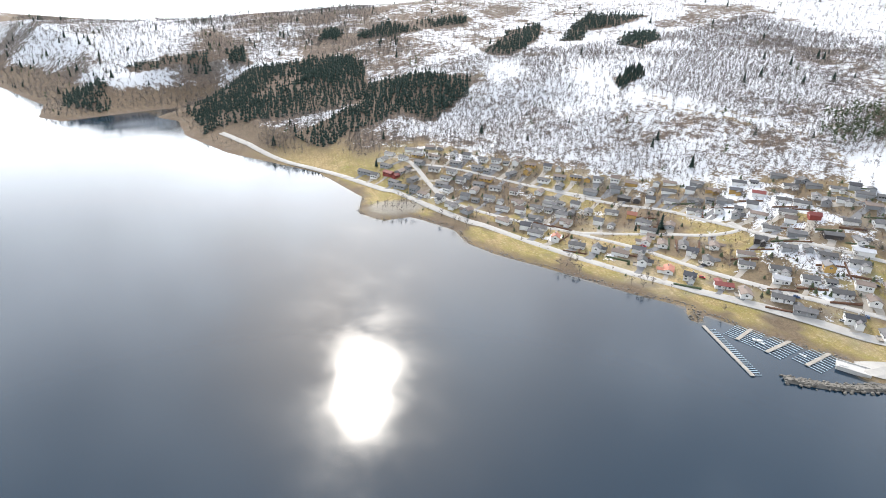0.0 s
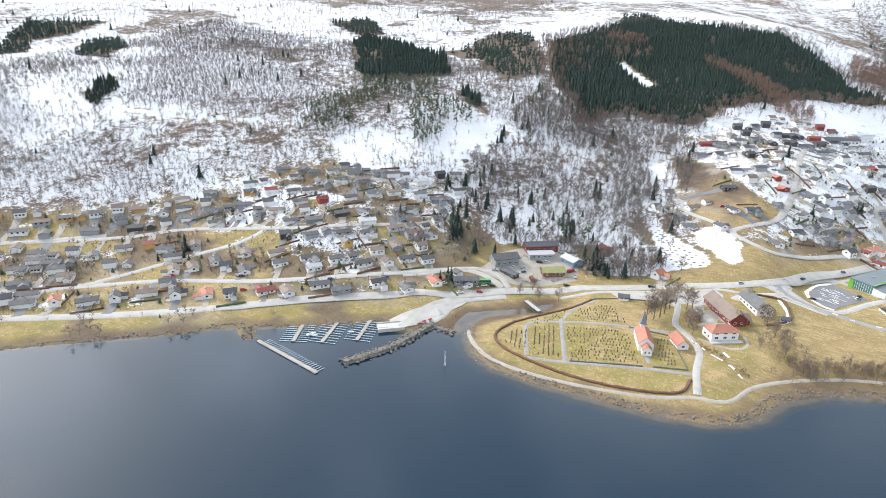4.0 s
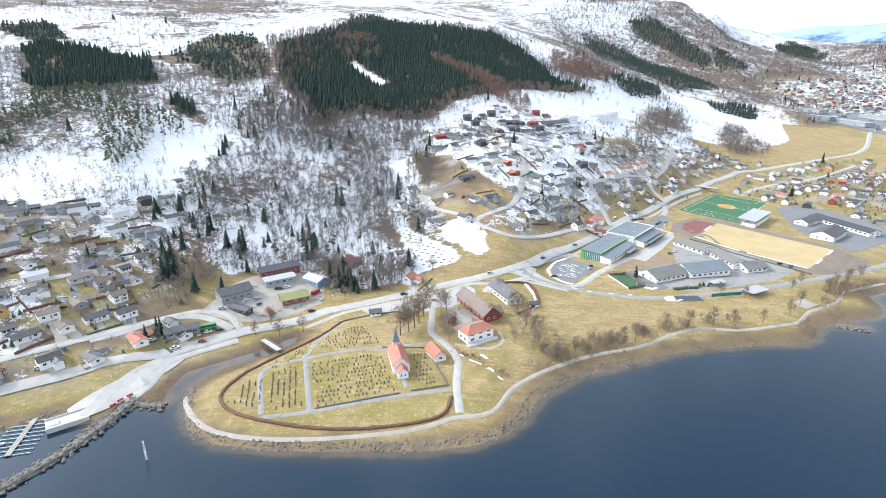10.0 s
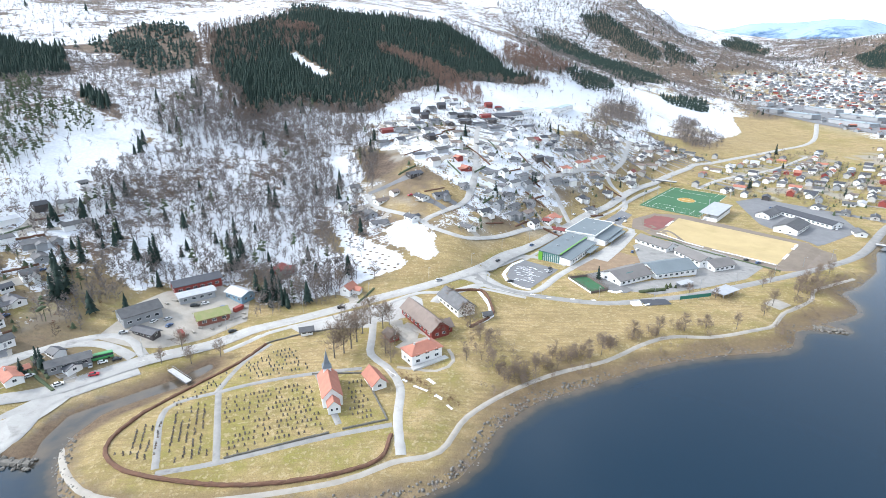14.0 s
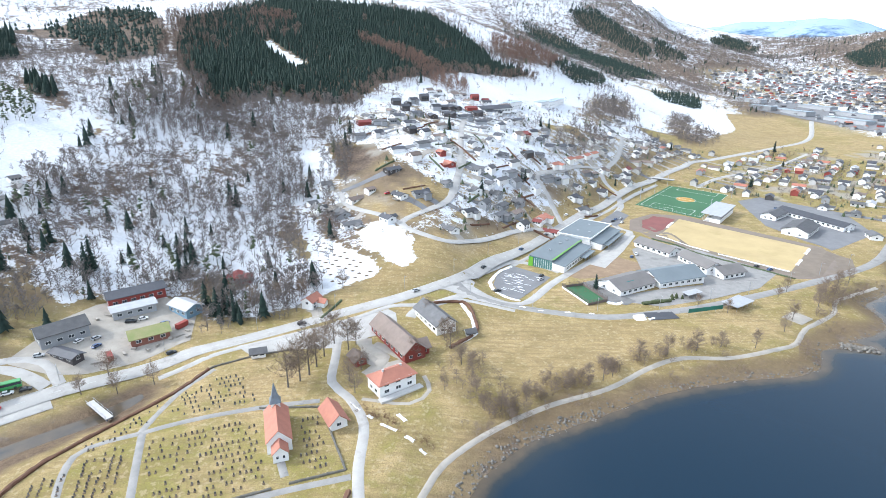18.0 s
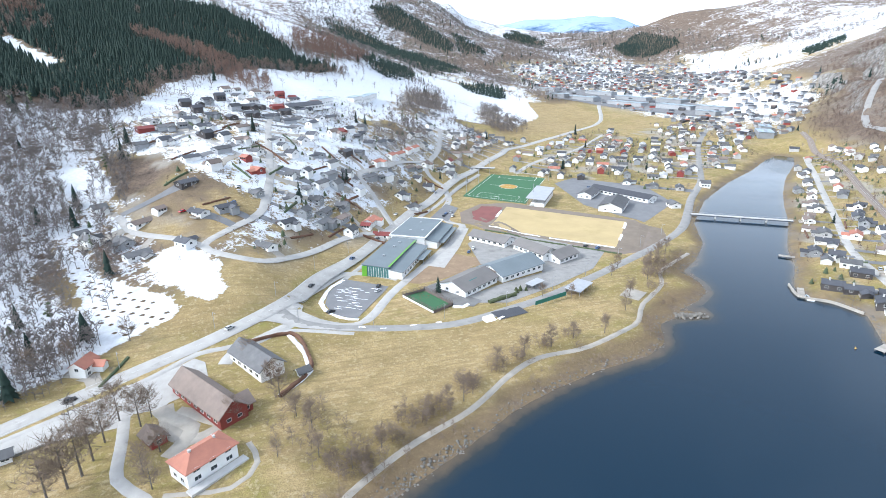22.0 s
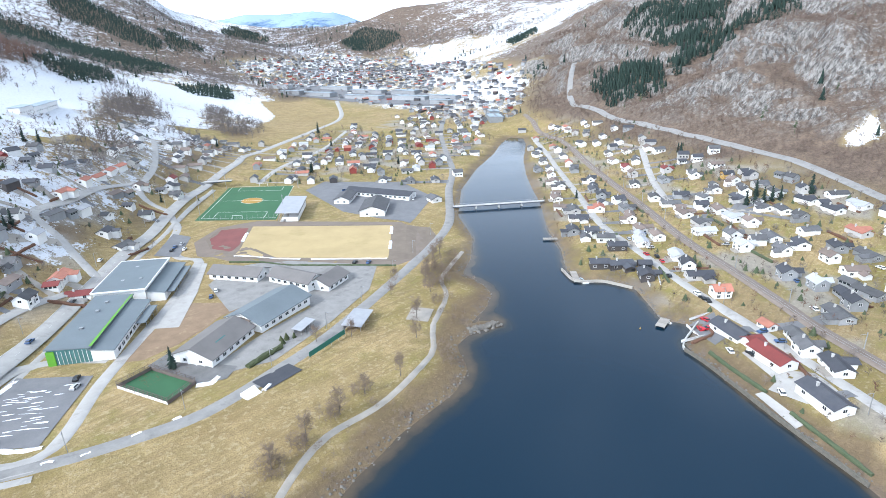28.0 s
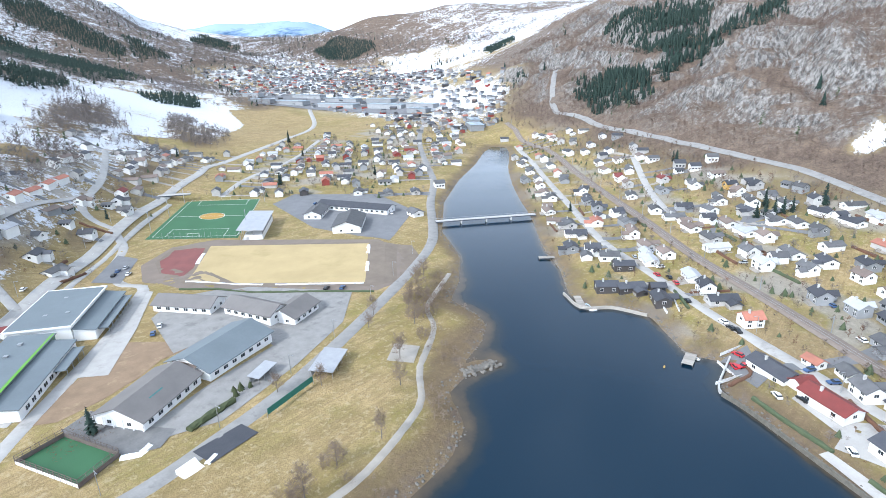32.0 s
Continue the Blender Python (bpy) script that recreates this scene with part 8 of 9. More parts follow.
def fountain():
    m, n, l, p = nodes_of("white_water_spray")
    p.inputs["Base Color"].default_value = (0.85, 0.88, 0.9, 1)
    p.inputs["Roughness"].default_value = 0.6
    r = np.random.RandomState(3)
    verts, tris = [], []
    for k in range(420):
        t = r.rand()
        z, w = 9.0 * t, 0.10 + 0.5 * (1 - t) * r.rand() + 0.3 * t * r.rand()
        a = r.uniform(0, 6.28)
        c = np.array([w * math.cos(a), w * math.sin(a), z])
        b = len(verts)
        verts += [c + r.uniform(-0.11, 0.11, 3) * (1, 1, 2.6) for _ in range(3)]
        tris.append((b, b + 1, b + 2))
    ob = new("fountain", fast_mesh("fountain", np.array(verts), np.array(tris), m))
    ob.location = (-132, 149, 0)
    tagged(ob, "thin white jet of water rising from the bay", "fountain")


fountain()


# ---------------------------------------------------------------- bridges
def footbridge(a, b, z, width, spans, label):
    l, turn = math.dist(a, b), math.degrees(math.atan2(b[1] - a[1], b[0] - a[0]))
    ob = thing("footbridge", pose(a[0], a[1], z, 0, 0, turn), label, "bridge")
    n = max(4, round(l / 4))
    deck = mesh_of("deck_section", *box_data(l / n - 0.03, width, 0.35), CONCRETE)
    for k in range(n):
        part("deck_section", deck, ob, "", pose((k + 0.5) * l / n, 0, 0))
    girder = mesh_of("girder", *box_data(l, 0.35, 0.8, l / 2, 0, -0.8), surface("dark_girder_steel", (0.07, 0.08, 0.1), (0.1, 0.11, 0.13), 2, 0.6, 0.3, 0))
    for s in (-1, 1):
        part("girder", girder, ob, "", pose(0, s * width * 0.35, 0))
        part("handrail", mesh_of("handrail", *box_data(l, 0.1, 0.1, l / 2, s * width / 2, 1.35), STEEL), ob)
        rod = mesh_of("baluster", *box_data(0.08, 0.08, 1.05, 0, s * width / 2, 0.32), STEEL)
        for k in range(n + 1):
            part("baluster", rod, ob, "", pose(k * l / n, 0, 0))
    for k in range(1, spans):
        part("pier", mesh_of("pier", *box_data(0.9, width * 0.9, z + 3, k * l / spans, 0, -z - 3.4), CONCRETE), ob)


footbridge((349, 413), (403, 368), 2.6, 3.2, 4, "long low footbridge with steel rails across the river arm")
footbridge((-119, 245), (-106, 234), 2.6, 2.6, 1, "small pale footbridge over the creek mouth")
footbridge((238, 640), (276, 610), 9.5, 5.0, 2, "pale road bridge over the main road")


# ---------------------------------------------------------------- east bank walls and jetties
def quay_wall(line, height, material, label, z0=-1.2):
    c = curve(line, 3)
    a, b = c, offset(c, -0.6)
    n = len(c)
    verts = [(*q, z0) for q in a] + [(*q, height) for q in a] + [(*q, height) for q in b] + [(*q, z0) for q in b]
    faces = [(k * n + i, k * n + i + 1, (k + 1) * n + i + 1, (k + 1) * n + i) for k in range(3) for i in range(n - 1)] + [(0, n, 2 * n, 3 * n), (n - 1, 4 * n - 1, 3 * n - 1, 2 * n - 1)]
    tagged(new("quay_wall", mesh_of("quay_wall", verts, faces, material)), label, "wall")


quay_wall([(256, 204.5), (252, 196), (243, 182), (233, 167), (225, 154), (216, 139)], 1.5, DRY_STONE, "dark stone retaining wall along the gardens")
quay_wall([(298, 287), (289, 273), (297, 262.5), (299, 247)], 1.4, PLANK, "weathered plank quay front below the boathouse")
quay_wall([(284, 209), (262, 207), (257, 205)], 1.2, CONCRETE, "pale concrete garden quay wall")


def jetty(x, y, turn, l, w, label):
    ob = thing("jetty", pose(x, y, 0.9, 0, 0, turn), label, "jetty")
    n = max(4, int(l / 0.9))
    board = mesh_of("plank", *box_data(l / n - 0.04, w, 0.12), PLANK)
    for k in range(n):
        part("plank", board, ob, "", pose(-l / 2 + (k + 0.5) * l / n, 0, 0))
    for i in (-1, 1):
        for k in range(3):
            part("pile", mesh_of("pile", *box_data(0.25, 0.25, 3.0, -l / 2 + 0.4 + k * (l - 0.8) / 2, i * (w / 2 - 0.2), -2.9), BARK), ob)


jetty(272, 220.5, 8, 9, 4, "short stone and plank jetty")
jetty(336, 319, 130, 9, 3.4, "plank jetty on the river bank")
jetty(293, 276, 40, 14, 3.4, "long plank deck in front of the dark boathouse")
hedge([(258, 196), (250, 184), (243, 172)], 1.2, 1.3, PINE_LEAF, "clipped evergreen hedge along the bank garden")
hedge([(236, 163), (228, 151), (220, 139)], 1.2, 1.2, PINE_LEAF, "green hedge beside the shore drive")
hedge([(262, 204), (272, 200), (279, 204)], 1.2, 1.2, HEDGE_BROWN, "brown hedge across the bank garden")


# ---------------------------------------------------------------- cars
def car(x, y, turn, paint, z=None, s=1.0):
    words = {"black_car_paint": "black", "silver_car_paint": "silver", "white_car_paint": "white", "red_car_paint": "red", "blue_car_paint": "dark blue"}[paint.name]
    z = ground(x, y) + 0.2 if z is None else z
    ob = thing("car", pose(x, y, z, 0, 0, turn) @ Matrix.Diagonal((s, s, s, 1)), f"parked {words} hatchback car", "car", "cars")
    if paint.name not in CAR_MESHES:
        prof = [(-2.15, 0.3), (-2.15, 0.85), (-1.95, 1.0), (1.0, 0.98), (2.0, 0.8), (2.15, 0.6), (2.15, 0.3)]
        n = len(prof)
        v = [(a, s_ * 0.88, b) for s_ in (-1, 1) for a, b in prof]
        f = [(i, (i + 1) % n, (i + 1) % n + n, i + n)[::-1] for i in range(n)] + [tuple(range(n)), tuple(range(n, 2 * n))[::-1]]
        cab = [(-1.95, 0.97), (-1.55, 1.45), (0.15, 1.5), (0.95, 0.97)]
        cv = [(a, s_ * (0.82 if b < 1 else 0.66), b) for s_ in (-1, 1) for a, b in cab]
        cf = [(i, (i + 1) % 4, (i + 1) % 4 + 4, i + 4)[::-1] for i in range(4)] + [(0, 1, 2, 3), (7, 6, 5, 4)]
        top = [(-1.5, 1.46), (0.1, 1.51)]
        tv = [(a, s_ * 0.66, b + h) for s_ in (-1, 1) for a, b in top for h in (0, 0.05)]
        CAR_MESHES[paint.name] = (mesh_of("body", v, f, paint), mesh_of("cabin", cv, cf, GLASS), mesh_of("roof_panel", *box_data(1.7, 1.34, 0.06, -0.7, 0, 1.46), paint))
    body, cabin, top = CAR_MESHES[paint.name]
    part("body", body, ob)
    part("cabin", cabin, ob, "dark glazed cabin")
    part("roof_panel", top, ob)
    for i in (-1.35, 1.35):
        for j in (-0.82, 0.82):
            part("wheel", WHEEL, ob, "", pose(i, j, 0.33))
    return ob


CAR_MESHES = {}
WHEEL = mesh_of("wheel", [(0.33 * math.cos(a * math.pi / 5), s * 0.11, 0.33 * math.sin(a * math.pi / 5)) for s in (-1, 1) for a in range(10)],
                [(i, (i + 1) % 10, (i + 1) % 10 + 10, i + 10) for i in range(10)] + [tuple(range(10))[::-1], tuple(range(10, 20))], RUBBER)
for x, y, a, k in ((55, 341, 30, 0), (83, 357, 40, 1), (85, 363, 60, 0), (80, 405, 50, 4), (104, 436, 53, 0), (50, 367, 52, 0), (-46, 297, 26, 0), (9, 326, 38, 1), (170, 484, 50, 0), (174, 489, 50, 4), (179, 491, 50, 1),
                   (176, 480, 50, 2), (152, 394, 60, 4), (157, 399, 60, 2), (228, 378, 30, 0), (233, 372, 30, 4), (284, 207, 70, 3), (262, 190, 40, 2), (246, 160, 40, 0), (250, 154, 40, 4), (333, 247, 40, 3),
                   (338, 252, 40, 0), (316, 236, 40, 0), (-152, 270, 20, 1), (-142, 282, 70, 2), (-127, 300, 10, 0), (-112, 300, 60, 4), (-168, 236, 40, 0), (-174, 232, 40, 1), (-161, 230, 40, 2), (-180, 228, 40, 4),
                   (-150, 238, 20, 3), (-344, 149, 40, 3), (-300, 170, 40, 0), (-213, 200, 40, 1), (-100, 277, 38, 0), (320, 506, 20, 1), (345, 452, 60, 2), (350, 459, 60, 0), (330, 520, 10, 4), (222, 586, 50, 0), (130, 480, 53, 2)):
    car(x, y, a, CAR_PAINTS[k])


# ---------------------------------------------------------------- lamp posts
LAMP_POLE = mesh_of("pole", *joined(box_data(0.16, 0.16, 8.0), box_data(1.6, 0.1, 0.1, 0.8, 0, 7.9)), STEEL)
LAMP_HEAD = mesh_of("lamp_head", *box_data(0.7, 0.3, 0.14, 1.6, 0, 7.8), GREY_WOOD)


def lamps(line, side, gap):
    c = offset(curve(line, 2), side)
    for i in range(0, len(c) - 1, max(1, int(gap / 2))):
        d = c[i + 1] - c[i]
        ob = thing("street_lamp", pose(c[i, 0], c[i, 1], ground(*c[i]) - 0.1, 0, 0, math.degrees(math.atan2(d[1], d[0])) - 90 * (1 if side > 0 else -1)), "slim grey steel street lamp beside the road", "street lamp", "street lamps")
        part("pole", LAMP_POLE, ob)
        part("lamp_head", LAMP_HEAD, ob)


lamps(MAIN_ROAD[9:23], 5.8, 38)
lamps([(37, 324), (83, 310), (136, 311), (171, 320), (229, 344), (322, 392)], 4.2, 34)
lamps([(434, 358), (346, 266), (293, 202), (241, 144)], 4.2, 40)


# ---------------------------------------------------------------- single trees and shrubs
def fir_shape(seed, tiers=15):
    """A near conifer 1 m high: a thin core and many separate drooping branches of uneven reach."""
    r = np.random.RandomState(seed)
    v, f = [], []
    lean = r.uniform(-0.02, 0.02, 2)
    for k in range(3):
        a = 2.094 * k
        v.extend([(0.07 * math.cos(a), 0.07 * math.sin(a), 0.05), (0.07 * math.cos(a + 2.094), 0.07 * math.sin(a + 2.094), 0.05), (lean[0], lean[1], 1.0)])
        f.append((3 * k, 3 * k + 1, 3 * k + 2))
    for t in range(tiers):
        z = 0.08 + 0.88 * t / tiers
        for _ in range(int(11 - 5 * t / tiers)):
            a, reach = r.uniform(0, 6.283), (0.21 * (1 - z) ** 0.85 + 0.015) * r.uniform(0.55, 1.25)
            h, w = z + r.uniform(-0.03, 0.03), reach * r.uniform(0.22, 0.42) + 0.008
            c, s_ = math.cos(a), math.sin(a)
            k = len(v)
            v.extend([(lean[0] * h, lean[1] * h, h + 0.05), (reach * 0.6 * c - w * s_, reach * 0.6 * s_ + w * c, h - 0.02), (reach * c, reach * s_, h - 0.25 * reach), (reach * 0.6 * c + w * s_, reach * 0.6 * s_ - w * c, h - 0.02)])
            f += [(k, k + 1, k + 2), (k, k + 2, k + 3)]
    return np.array(v), np.array(f)


def trees(spots, group, kind):
    r = random.Random(len(spots))
    for x, y, h in spots:
        z = ground(x, y) - 0.15
        h = h * (1.4 if kind == "bare" else 1.0)
        if kind == "bare":
            v, f = bare_shape(r.randrange(40, 52), 46, 16, 0.34, 0.26)
            label, cat, mat = "leafless grey-brown tree with fine spreading twigs", "tree", SCRUB_TWIGS
        else:
            v, f = fir_shape(r.randrange(40, 52))
            label, cat, mat = "single dark green spruce with drooping branches", "tree", SPRUCE_LEAF
        ob = thing("tree", pose(x, y, z, 0, 0, r.uniform(0, 360)), label, cat, group)
        part("crown", fast_mesh("crown", v * (h, h, h), f, mat), ob)
        k = 0.020 * h
        tv = [(k * (1 - 0.8 * s) * math.cos(a * math.pi / 3), k * (1 - 0.8 * s) * math.sin(a * math.pi / 3), s * h * 0.7 - 0.2) for s in (0, 1) for a in range(6)]
        part("trunk", mesh_of("trunk", tv, [(a, (a + 1) % 6, (a + 1) % 6 + 6, a + 6) for a in range(6)], BARK), ob)


trees([(-42, 246, 14), (-38, 250, 15), (-35, 254, 15), (-33, 260, 14), (-31, 268, 13), (-28, 278, 12), (-21, 272, 12), (-18, 276, 9), (-18, 248, 9), (-15, 240, 8), (-14, 256, 8)], "old trees beside the church", "bare")
trees([(80, 249, 7), (87, 251, 8), (92, 254, 6), (108, 266, 7), (122, 269, 8), (137, 272, 8), (52, 237, 7), (32, 237, 7), (150, 275, 6), (166, 274, 7), (202, 302, 8), (227, 318, 8), (41, 231, 7), (24, 271, 10), (32, 250, 8), (28, 258, 8), (20, 240, 6), (190, 290, 7),
       (236, 330, 7), (245, 338, 7), (255, 342, 8), (262, 350, 7), (270, 352, 8), (212, 330, 6), (222, 338, 7), (160, 318, 6), (172, 310, 6)], "bare trees along the shore path", "bare")
trees([(-120, 262, 9), (-112, 252, 8), (-100, 258, 8), (-125, 250, 7), (15, 300, 8), (22, 280, 8), (8, 262, 8), (-50, 320, 9), (-62, 318, 10), (-30, 330, 9), (-72, 312, 10)], "bare trees by the road", "bare")
trees([(112, 343, 10), (481, 210, 15), (462, 228, 12), (458, 232, 12), (454, 236, 12), (450, 240, 11), (466, 224, 11), (470, 240, 13), (490, 783, 16), (-172, 238, 12), (-176, 241, 10), (-178, 233, 9), (-84, 309, 12), (-80, 304, 12), (-88, 314, 13), (-76, 300, 10), (-86, 302, 11), (-92, 308, 10)], "single spruces", "spruce")
trees([(-198, 292, 17), (-195, 294, 19), (-194, 299, 16), (-208, 313, 18), (-206, 319, 17), (-204, 306, 20), (-200, 302, 18), (-166, 338, 19), (-166, 343, 20), (-120, 343, 16), (-118, 348, 14), (-118, 433, 20), (-114, 434, 17), (-98, 317, 15), (-90, 309, 16), (-83, 312, 13), (-130, 368, 15), (-133, 391, 13), (-208, 360, 14), (-197, 362, 15), (-204, 332, 17)], "tall conifers round the works yard", "spruce")
trees([(-365, 179, 15), (-359, 172, 9), (-372, 160, 8), (-250, 300, 9), (60, 470, 12), (96, 500, 10), (100, 505, 11), (40, 560, 14), (140, 640, 12), (150, 645, 11), (200, 570, 8), (352, 600, 12), (356, 604, 11), (430, 560, 10), (450, 700, 10), (420, 350, 8), (560, 330, 10), (390, 610, 10)], "garden spruces", "spruce")


def garden_clutter():
    """Hedges, shrubs and cars in the gardens."""
    r = random.Random(31)
    shrub_v, shrub_t, k = [], [], 0
    n_car = 0
    for street, plots in STREETS.items():
        for x, y, turn, style in plots:
            d = min(math.hypot(x - a, y - b) for a, b in ((-10, -40), (20, 100), (60, 160)))
            a = radians(turn)
            c, s = math.cos(a), math.sin(a)
            if d < 420 and r.random() < (0.25 if x > 200 else 0.5):
                o = 9 + r.uniform(0, 3)
                p = [(x + u * c * 9 - o * s * q, y + u * s * 9 + o * c * q) for q in (r.choice((-1, 1)),) for u in (-1, 1)]
                if all(float(signed_distance(np.array([px]), np.array([py]), LAKE)[0]) > 3 for px, py in p):
                    hedge(p, r.uniform(0.9, 1.4), r.uniform(0.9, 1.6), r.choice((HEDGE_BROWN, HEDGE_BROWN, PINE_LEAF)), "clipped garden hedge beside a house", seed=r.randrange(99))
            if d < 330 and r.random() < 0.35 and n_car < 38:
                n_car += 1
                car(x + 8 * c - 5 * s, y + 8 * s + 5 * c, turn + r.choice((0, 90)), CAR_PAINTS[r.randrange(5)])
            for _ in range(4):
                u, w = r.uniform(-14, 14), r.choice((-1, 1)) * r.uniform(7, 12)
                px, py = x + u * c - w * s, y + u * s + w * c
                shrub_v.append((px, py))
    p = np.array(shrub_v)
    m = signed_distance(p[:, 0], p[:, 1], LAKE) > 4
    for line in [MAIN_ROAD] + [q for q, _ in VILLAGE_ROADS]:
        m &= line_distance(p[:, 0], p[:, 1], line)[0] > 4.5
    m &= clear_of_houses(p[:, 0], p[:, 1], 7.5)
    p = p[m]
    q = np.column_stack([p, land(p[:, 0], p[:, 1]) - 0.1])
    half = WOOD.rand(len(q)) < 0.78
    scatter("garden_shrubs", FINE_TREES, q[half], WOOD.uniform(2, 5.5, half.sum()), TWIGS, "leafless garden shrubs and small fruit trees", "shrubs", 1.5)
    scatter("garden_evergreens", SPRUCES, q[~half], WOOD.uniform(1.5, 4.5, (~half).sum()), PINE_LEAF, "small evergreen garden shrubs", "shrubs", 1.8)


garden_clutter()
x, y = jittered(0, 300, 225, 350, 2.6)
shore = signed_distance(x, y, LAKE)
m = (shore > 2.5) & (shore < 16) & (WOOD.rand(len(x)) < 0.35 * (rough(x, y, 18, 2) > 0.1))
scatter("shore_scrub", FINE_TREES, np.stack([x[m], y[m], land(x[m], y[m]) - 0.1], -1), WOOD.uniform(1.2, 3.6, m.sum()), SCRUB_TWIGS, "low bare scrub along the shore path", "scrub", 1.4)
# ---------------------------------------------------------------- rails, field rows, meadow scrub
RAIL_LINE = [(725, 613), (654, 533), (588, 461), (530, 404), (473, 349), (420, 297), (374, 252), (340, 213), (315, 185), (300, 169), (284, 148), (240, 90)]
for side in (-0.75, 0.75):
    line = offset(curve(RAIL_LINE, 4), side)
    tagged(new("rail", mesh_of("rail", *ribbon(line, (-0.09, 0.09), (0.78, 0.78)), STEEL)), "worn steel railway rail", "rail", kind="structure")
CATENARY = mesh_of("mast", *joined(box_data(0.25, 0.25, 7.5), box_data(0.12, 3.2, 0.12, 0, 1.5, 6.8)), GREY_WOOD)
mast_line = offset(curve(RAIL_LINE, 4), 3.2)
for i in range(4, len(mast_line) - 1, 10):
    d = mast_line[i + 1] - mast_line[i]
    ob = thing("catenary_mast", pose(mast_line[i, 0], mast_line[i, 1], ground(*mast_line[i]), 0, 0, math.degrees(math.atan2(d[1], d[0])) + 180), "slim grey overhead-line mast beside the railway", "mast", "masts of the railway")
    part("mast", CATENARY, ob)


def soil_rows():
    """Rows of dark heaps showing through the snow of a field."""
    verts, faces = [], []
    u, v = Vector((0.80, -0.60)), Vector((0.42, 0.90))
    r = random.Random(8)
    spots = [Vector((-66, 372)) + u * (5.2 * i) + v * (4.6 * j) for i in range(-2, 14) for j in range(-6, 14)]
    d = signed_distance(np.array([p.x for p in spots]), np.array([p.y for p in spots]), SNOW_FIELDS[2])
    for p, q in zip(spots, d):
        if q < -2 and r.random() < 0.85:
            k, z = len(verts), ground(p.x, p.y)
            n = 7
            verts += [(p.x + r.uniform(1.2, 1.9) * math.cos(6.283 * a / n), p.y + r.uniform(0.8, 1.3) * math.sin(6.283 * a / n), z - 0.1) for a in range(n)] + [(p.x, p.y, z + 0.45)]
            faces += [(k + a, k + (a + 1) % n, k + n) for a in range(n)]
    tagged(new("soil_heaps", mesh_of("soil_heaps", verts, faces, SOIL)), "rows of small dark plant mounds in a snowy field", "mounds", kind="stuff")


soil_rows()
x, y = jittered(10, 300, 215, 360, 3.0)
shore = signed_distance(x, y, LAKE)
m = (shore > 4) & (shore < 20) & (WOOD.rand(len(x)) < 0.6 * (rough(x + 20, y, 30, 3) > 0.28))
scatter("meadow_thicket", FINE_TREES, np.stack([x[m], y[m], land(x[m], y[m]) - 0.1], -1), WOOD.uniform(2.5, 7, m.sum()), SCRUB_TWIGS, "thickets of bare alder between meadow and lake", "scrub", 1.1)
x, y = jittered(8, 50, 218, 275, 2.2)
m = (WOOD.rand(len(x)) < 0.24) & (signed_distance(x, y, [(8, 262), (22, 270), (34, 262), (40, 252), (48, 233), (35, 221), (27, 238), (20, 252)]) < 1)
scatter("garden_thicket", FINE_TREES, np.stack([x[m], y[m], land(x[m], y[m]) - 0.1], -1), WOOD.uniform(3, 7.5, m.sum()), SCRUB_TWIGS, "bare brown thicket below the vicarage garden", "scrub", 1.1)
x, y = jittered(-190, -40, 285, 345, 3.2)
z = land(x, y)
yard = signed_distance(x, y, [(-176, 270), (-160, 312), (-125, 326), (-96, 312), (-96, 285), (-118, 262)])
m = (line_distance(x, y, MAIN_ROAD)[0] > 9) & (yard > 3) & (WOOD.rand(len(x)) < 0.5) & clear_of_houses(x, y, 8) & (signed_distance(x, y, SNOW_FIELDS[2]) > 3)
p = np.stack([x[m], y[m], z[m] - 0.1], -1)
k = WOOD.rand(len(p)) < 0.04
scatter("yard_wood", BIRCHES, p[~k], WOOD.uniform(5, 12, (~k).sum()), TWIGS, "bare grey wood round the works yard", "woodland", 0.95)
scatter("yard_conifers", SPRUCES, p[k], WOOD.uniform(7, 15, k.sum()), SPRUCE_LEAF, "dark spruces round the works yard", "woodland")
# ---------------------------------------------------------------- road paint, kerb paths, drives
def painted_lines():
    main = curve(MAIN_ROAD[8:], 3)
    paint = surface("worn_white_road_paint", (0.62, 0.62, 0.60), (0.45, 0.45, 0.44), 2, 0.8, 0.4, 0)
    for side in (-3.35, 3.35):
        tagged(new("road_line", mesh_of("road_line", *ribbon(offset(main, side), (-0.10, 0.10), (0.235, 0.235)), paint)), "worn white edge line of the main road", "road marking", kind="structure")
    verts, faces = [], []
    for i in range(0, 150, 4):
        v, f = ribbon(main[i:i + 2], (-0.08, 0.08), (0.24, 0.24))
        k = len(verts)
        verts += v
        faces += [tuple(a + k for a in q) for q in f]
    tagged(new("road_line", mesh_of("road_line", verts, faces, paint)), "broken yellowish-white centre line", "road marking", kind="structure")


painted_lines()
road("cycle_path", [(-100, 262), (-70, 279), (-41, 291), (-20, 301), (-4, 311), (6, 312), (19, 315), (35, 320), (60, 311)], 2.4, ASPHALT, "pale asphalt cycle path beside the main road", 0.19)
road("cycle_path", [tuple(p) for p in offset(curve(MAIN_ROAD[16:22], 10), -7.5)], 2.4, ASPHALT, "pale asphalt cycle path beside the main road", 0.15)
road("gravel_drive", [(-16, 280), (-12, 273), (-5, 265), (-8, 257), (-12, 252)], 5, GRAVEL, "pale gravel drive of the vicarage", 0.18)


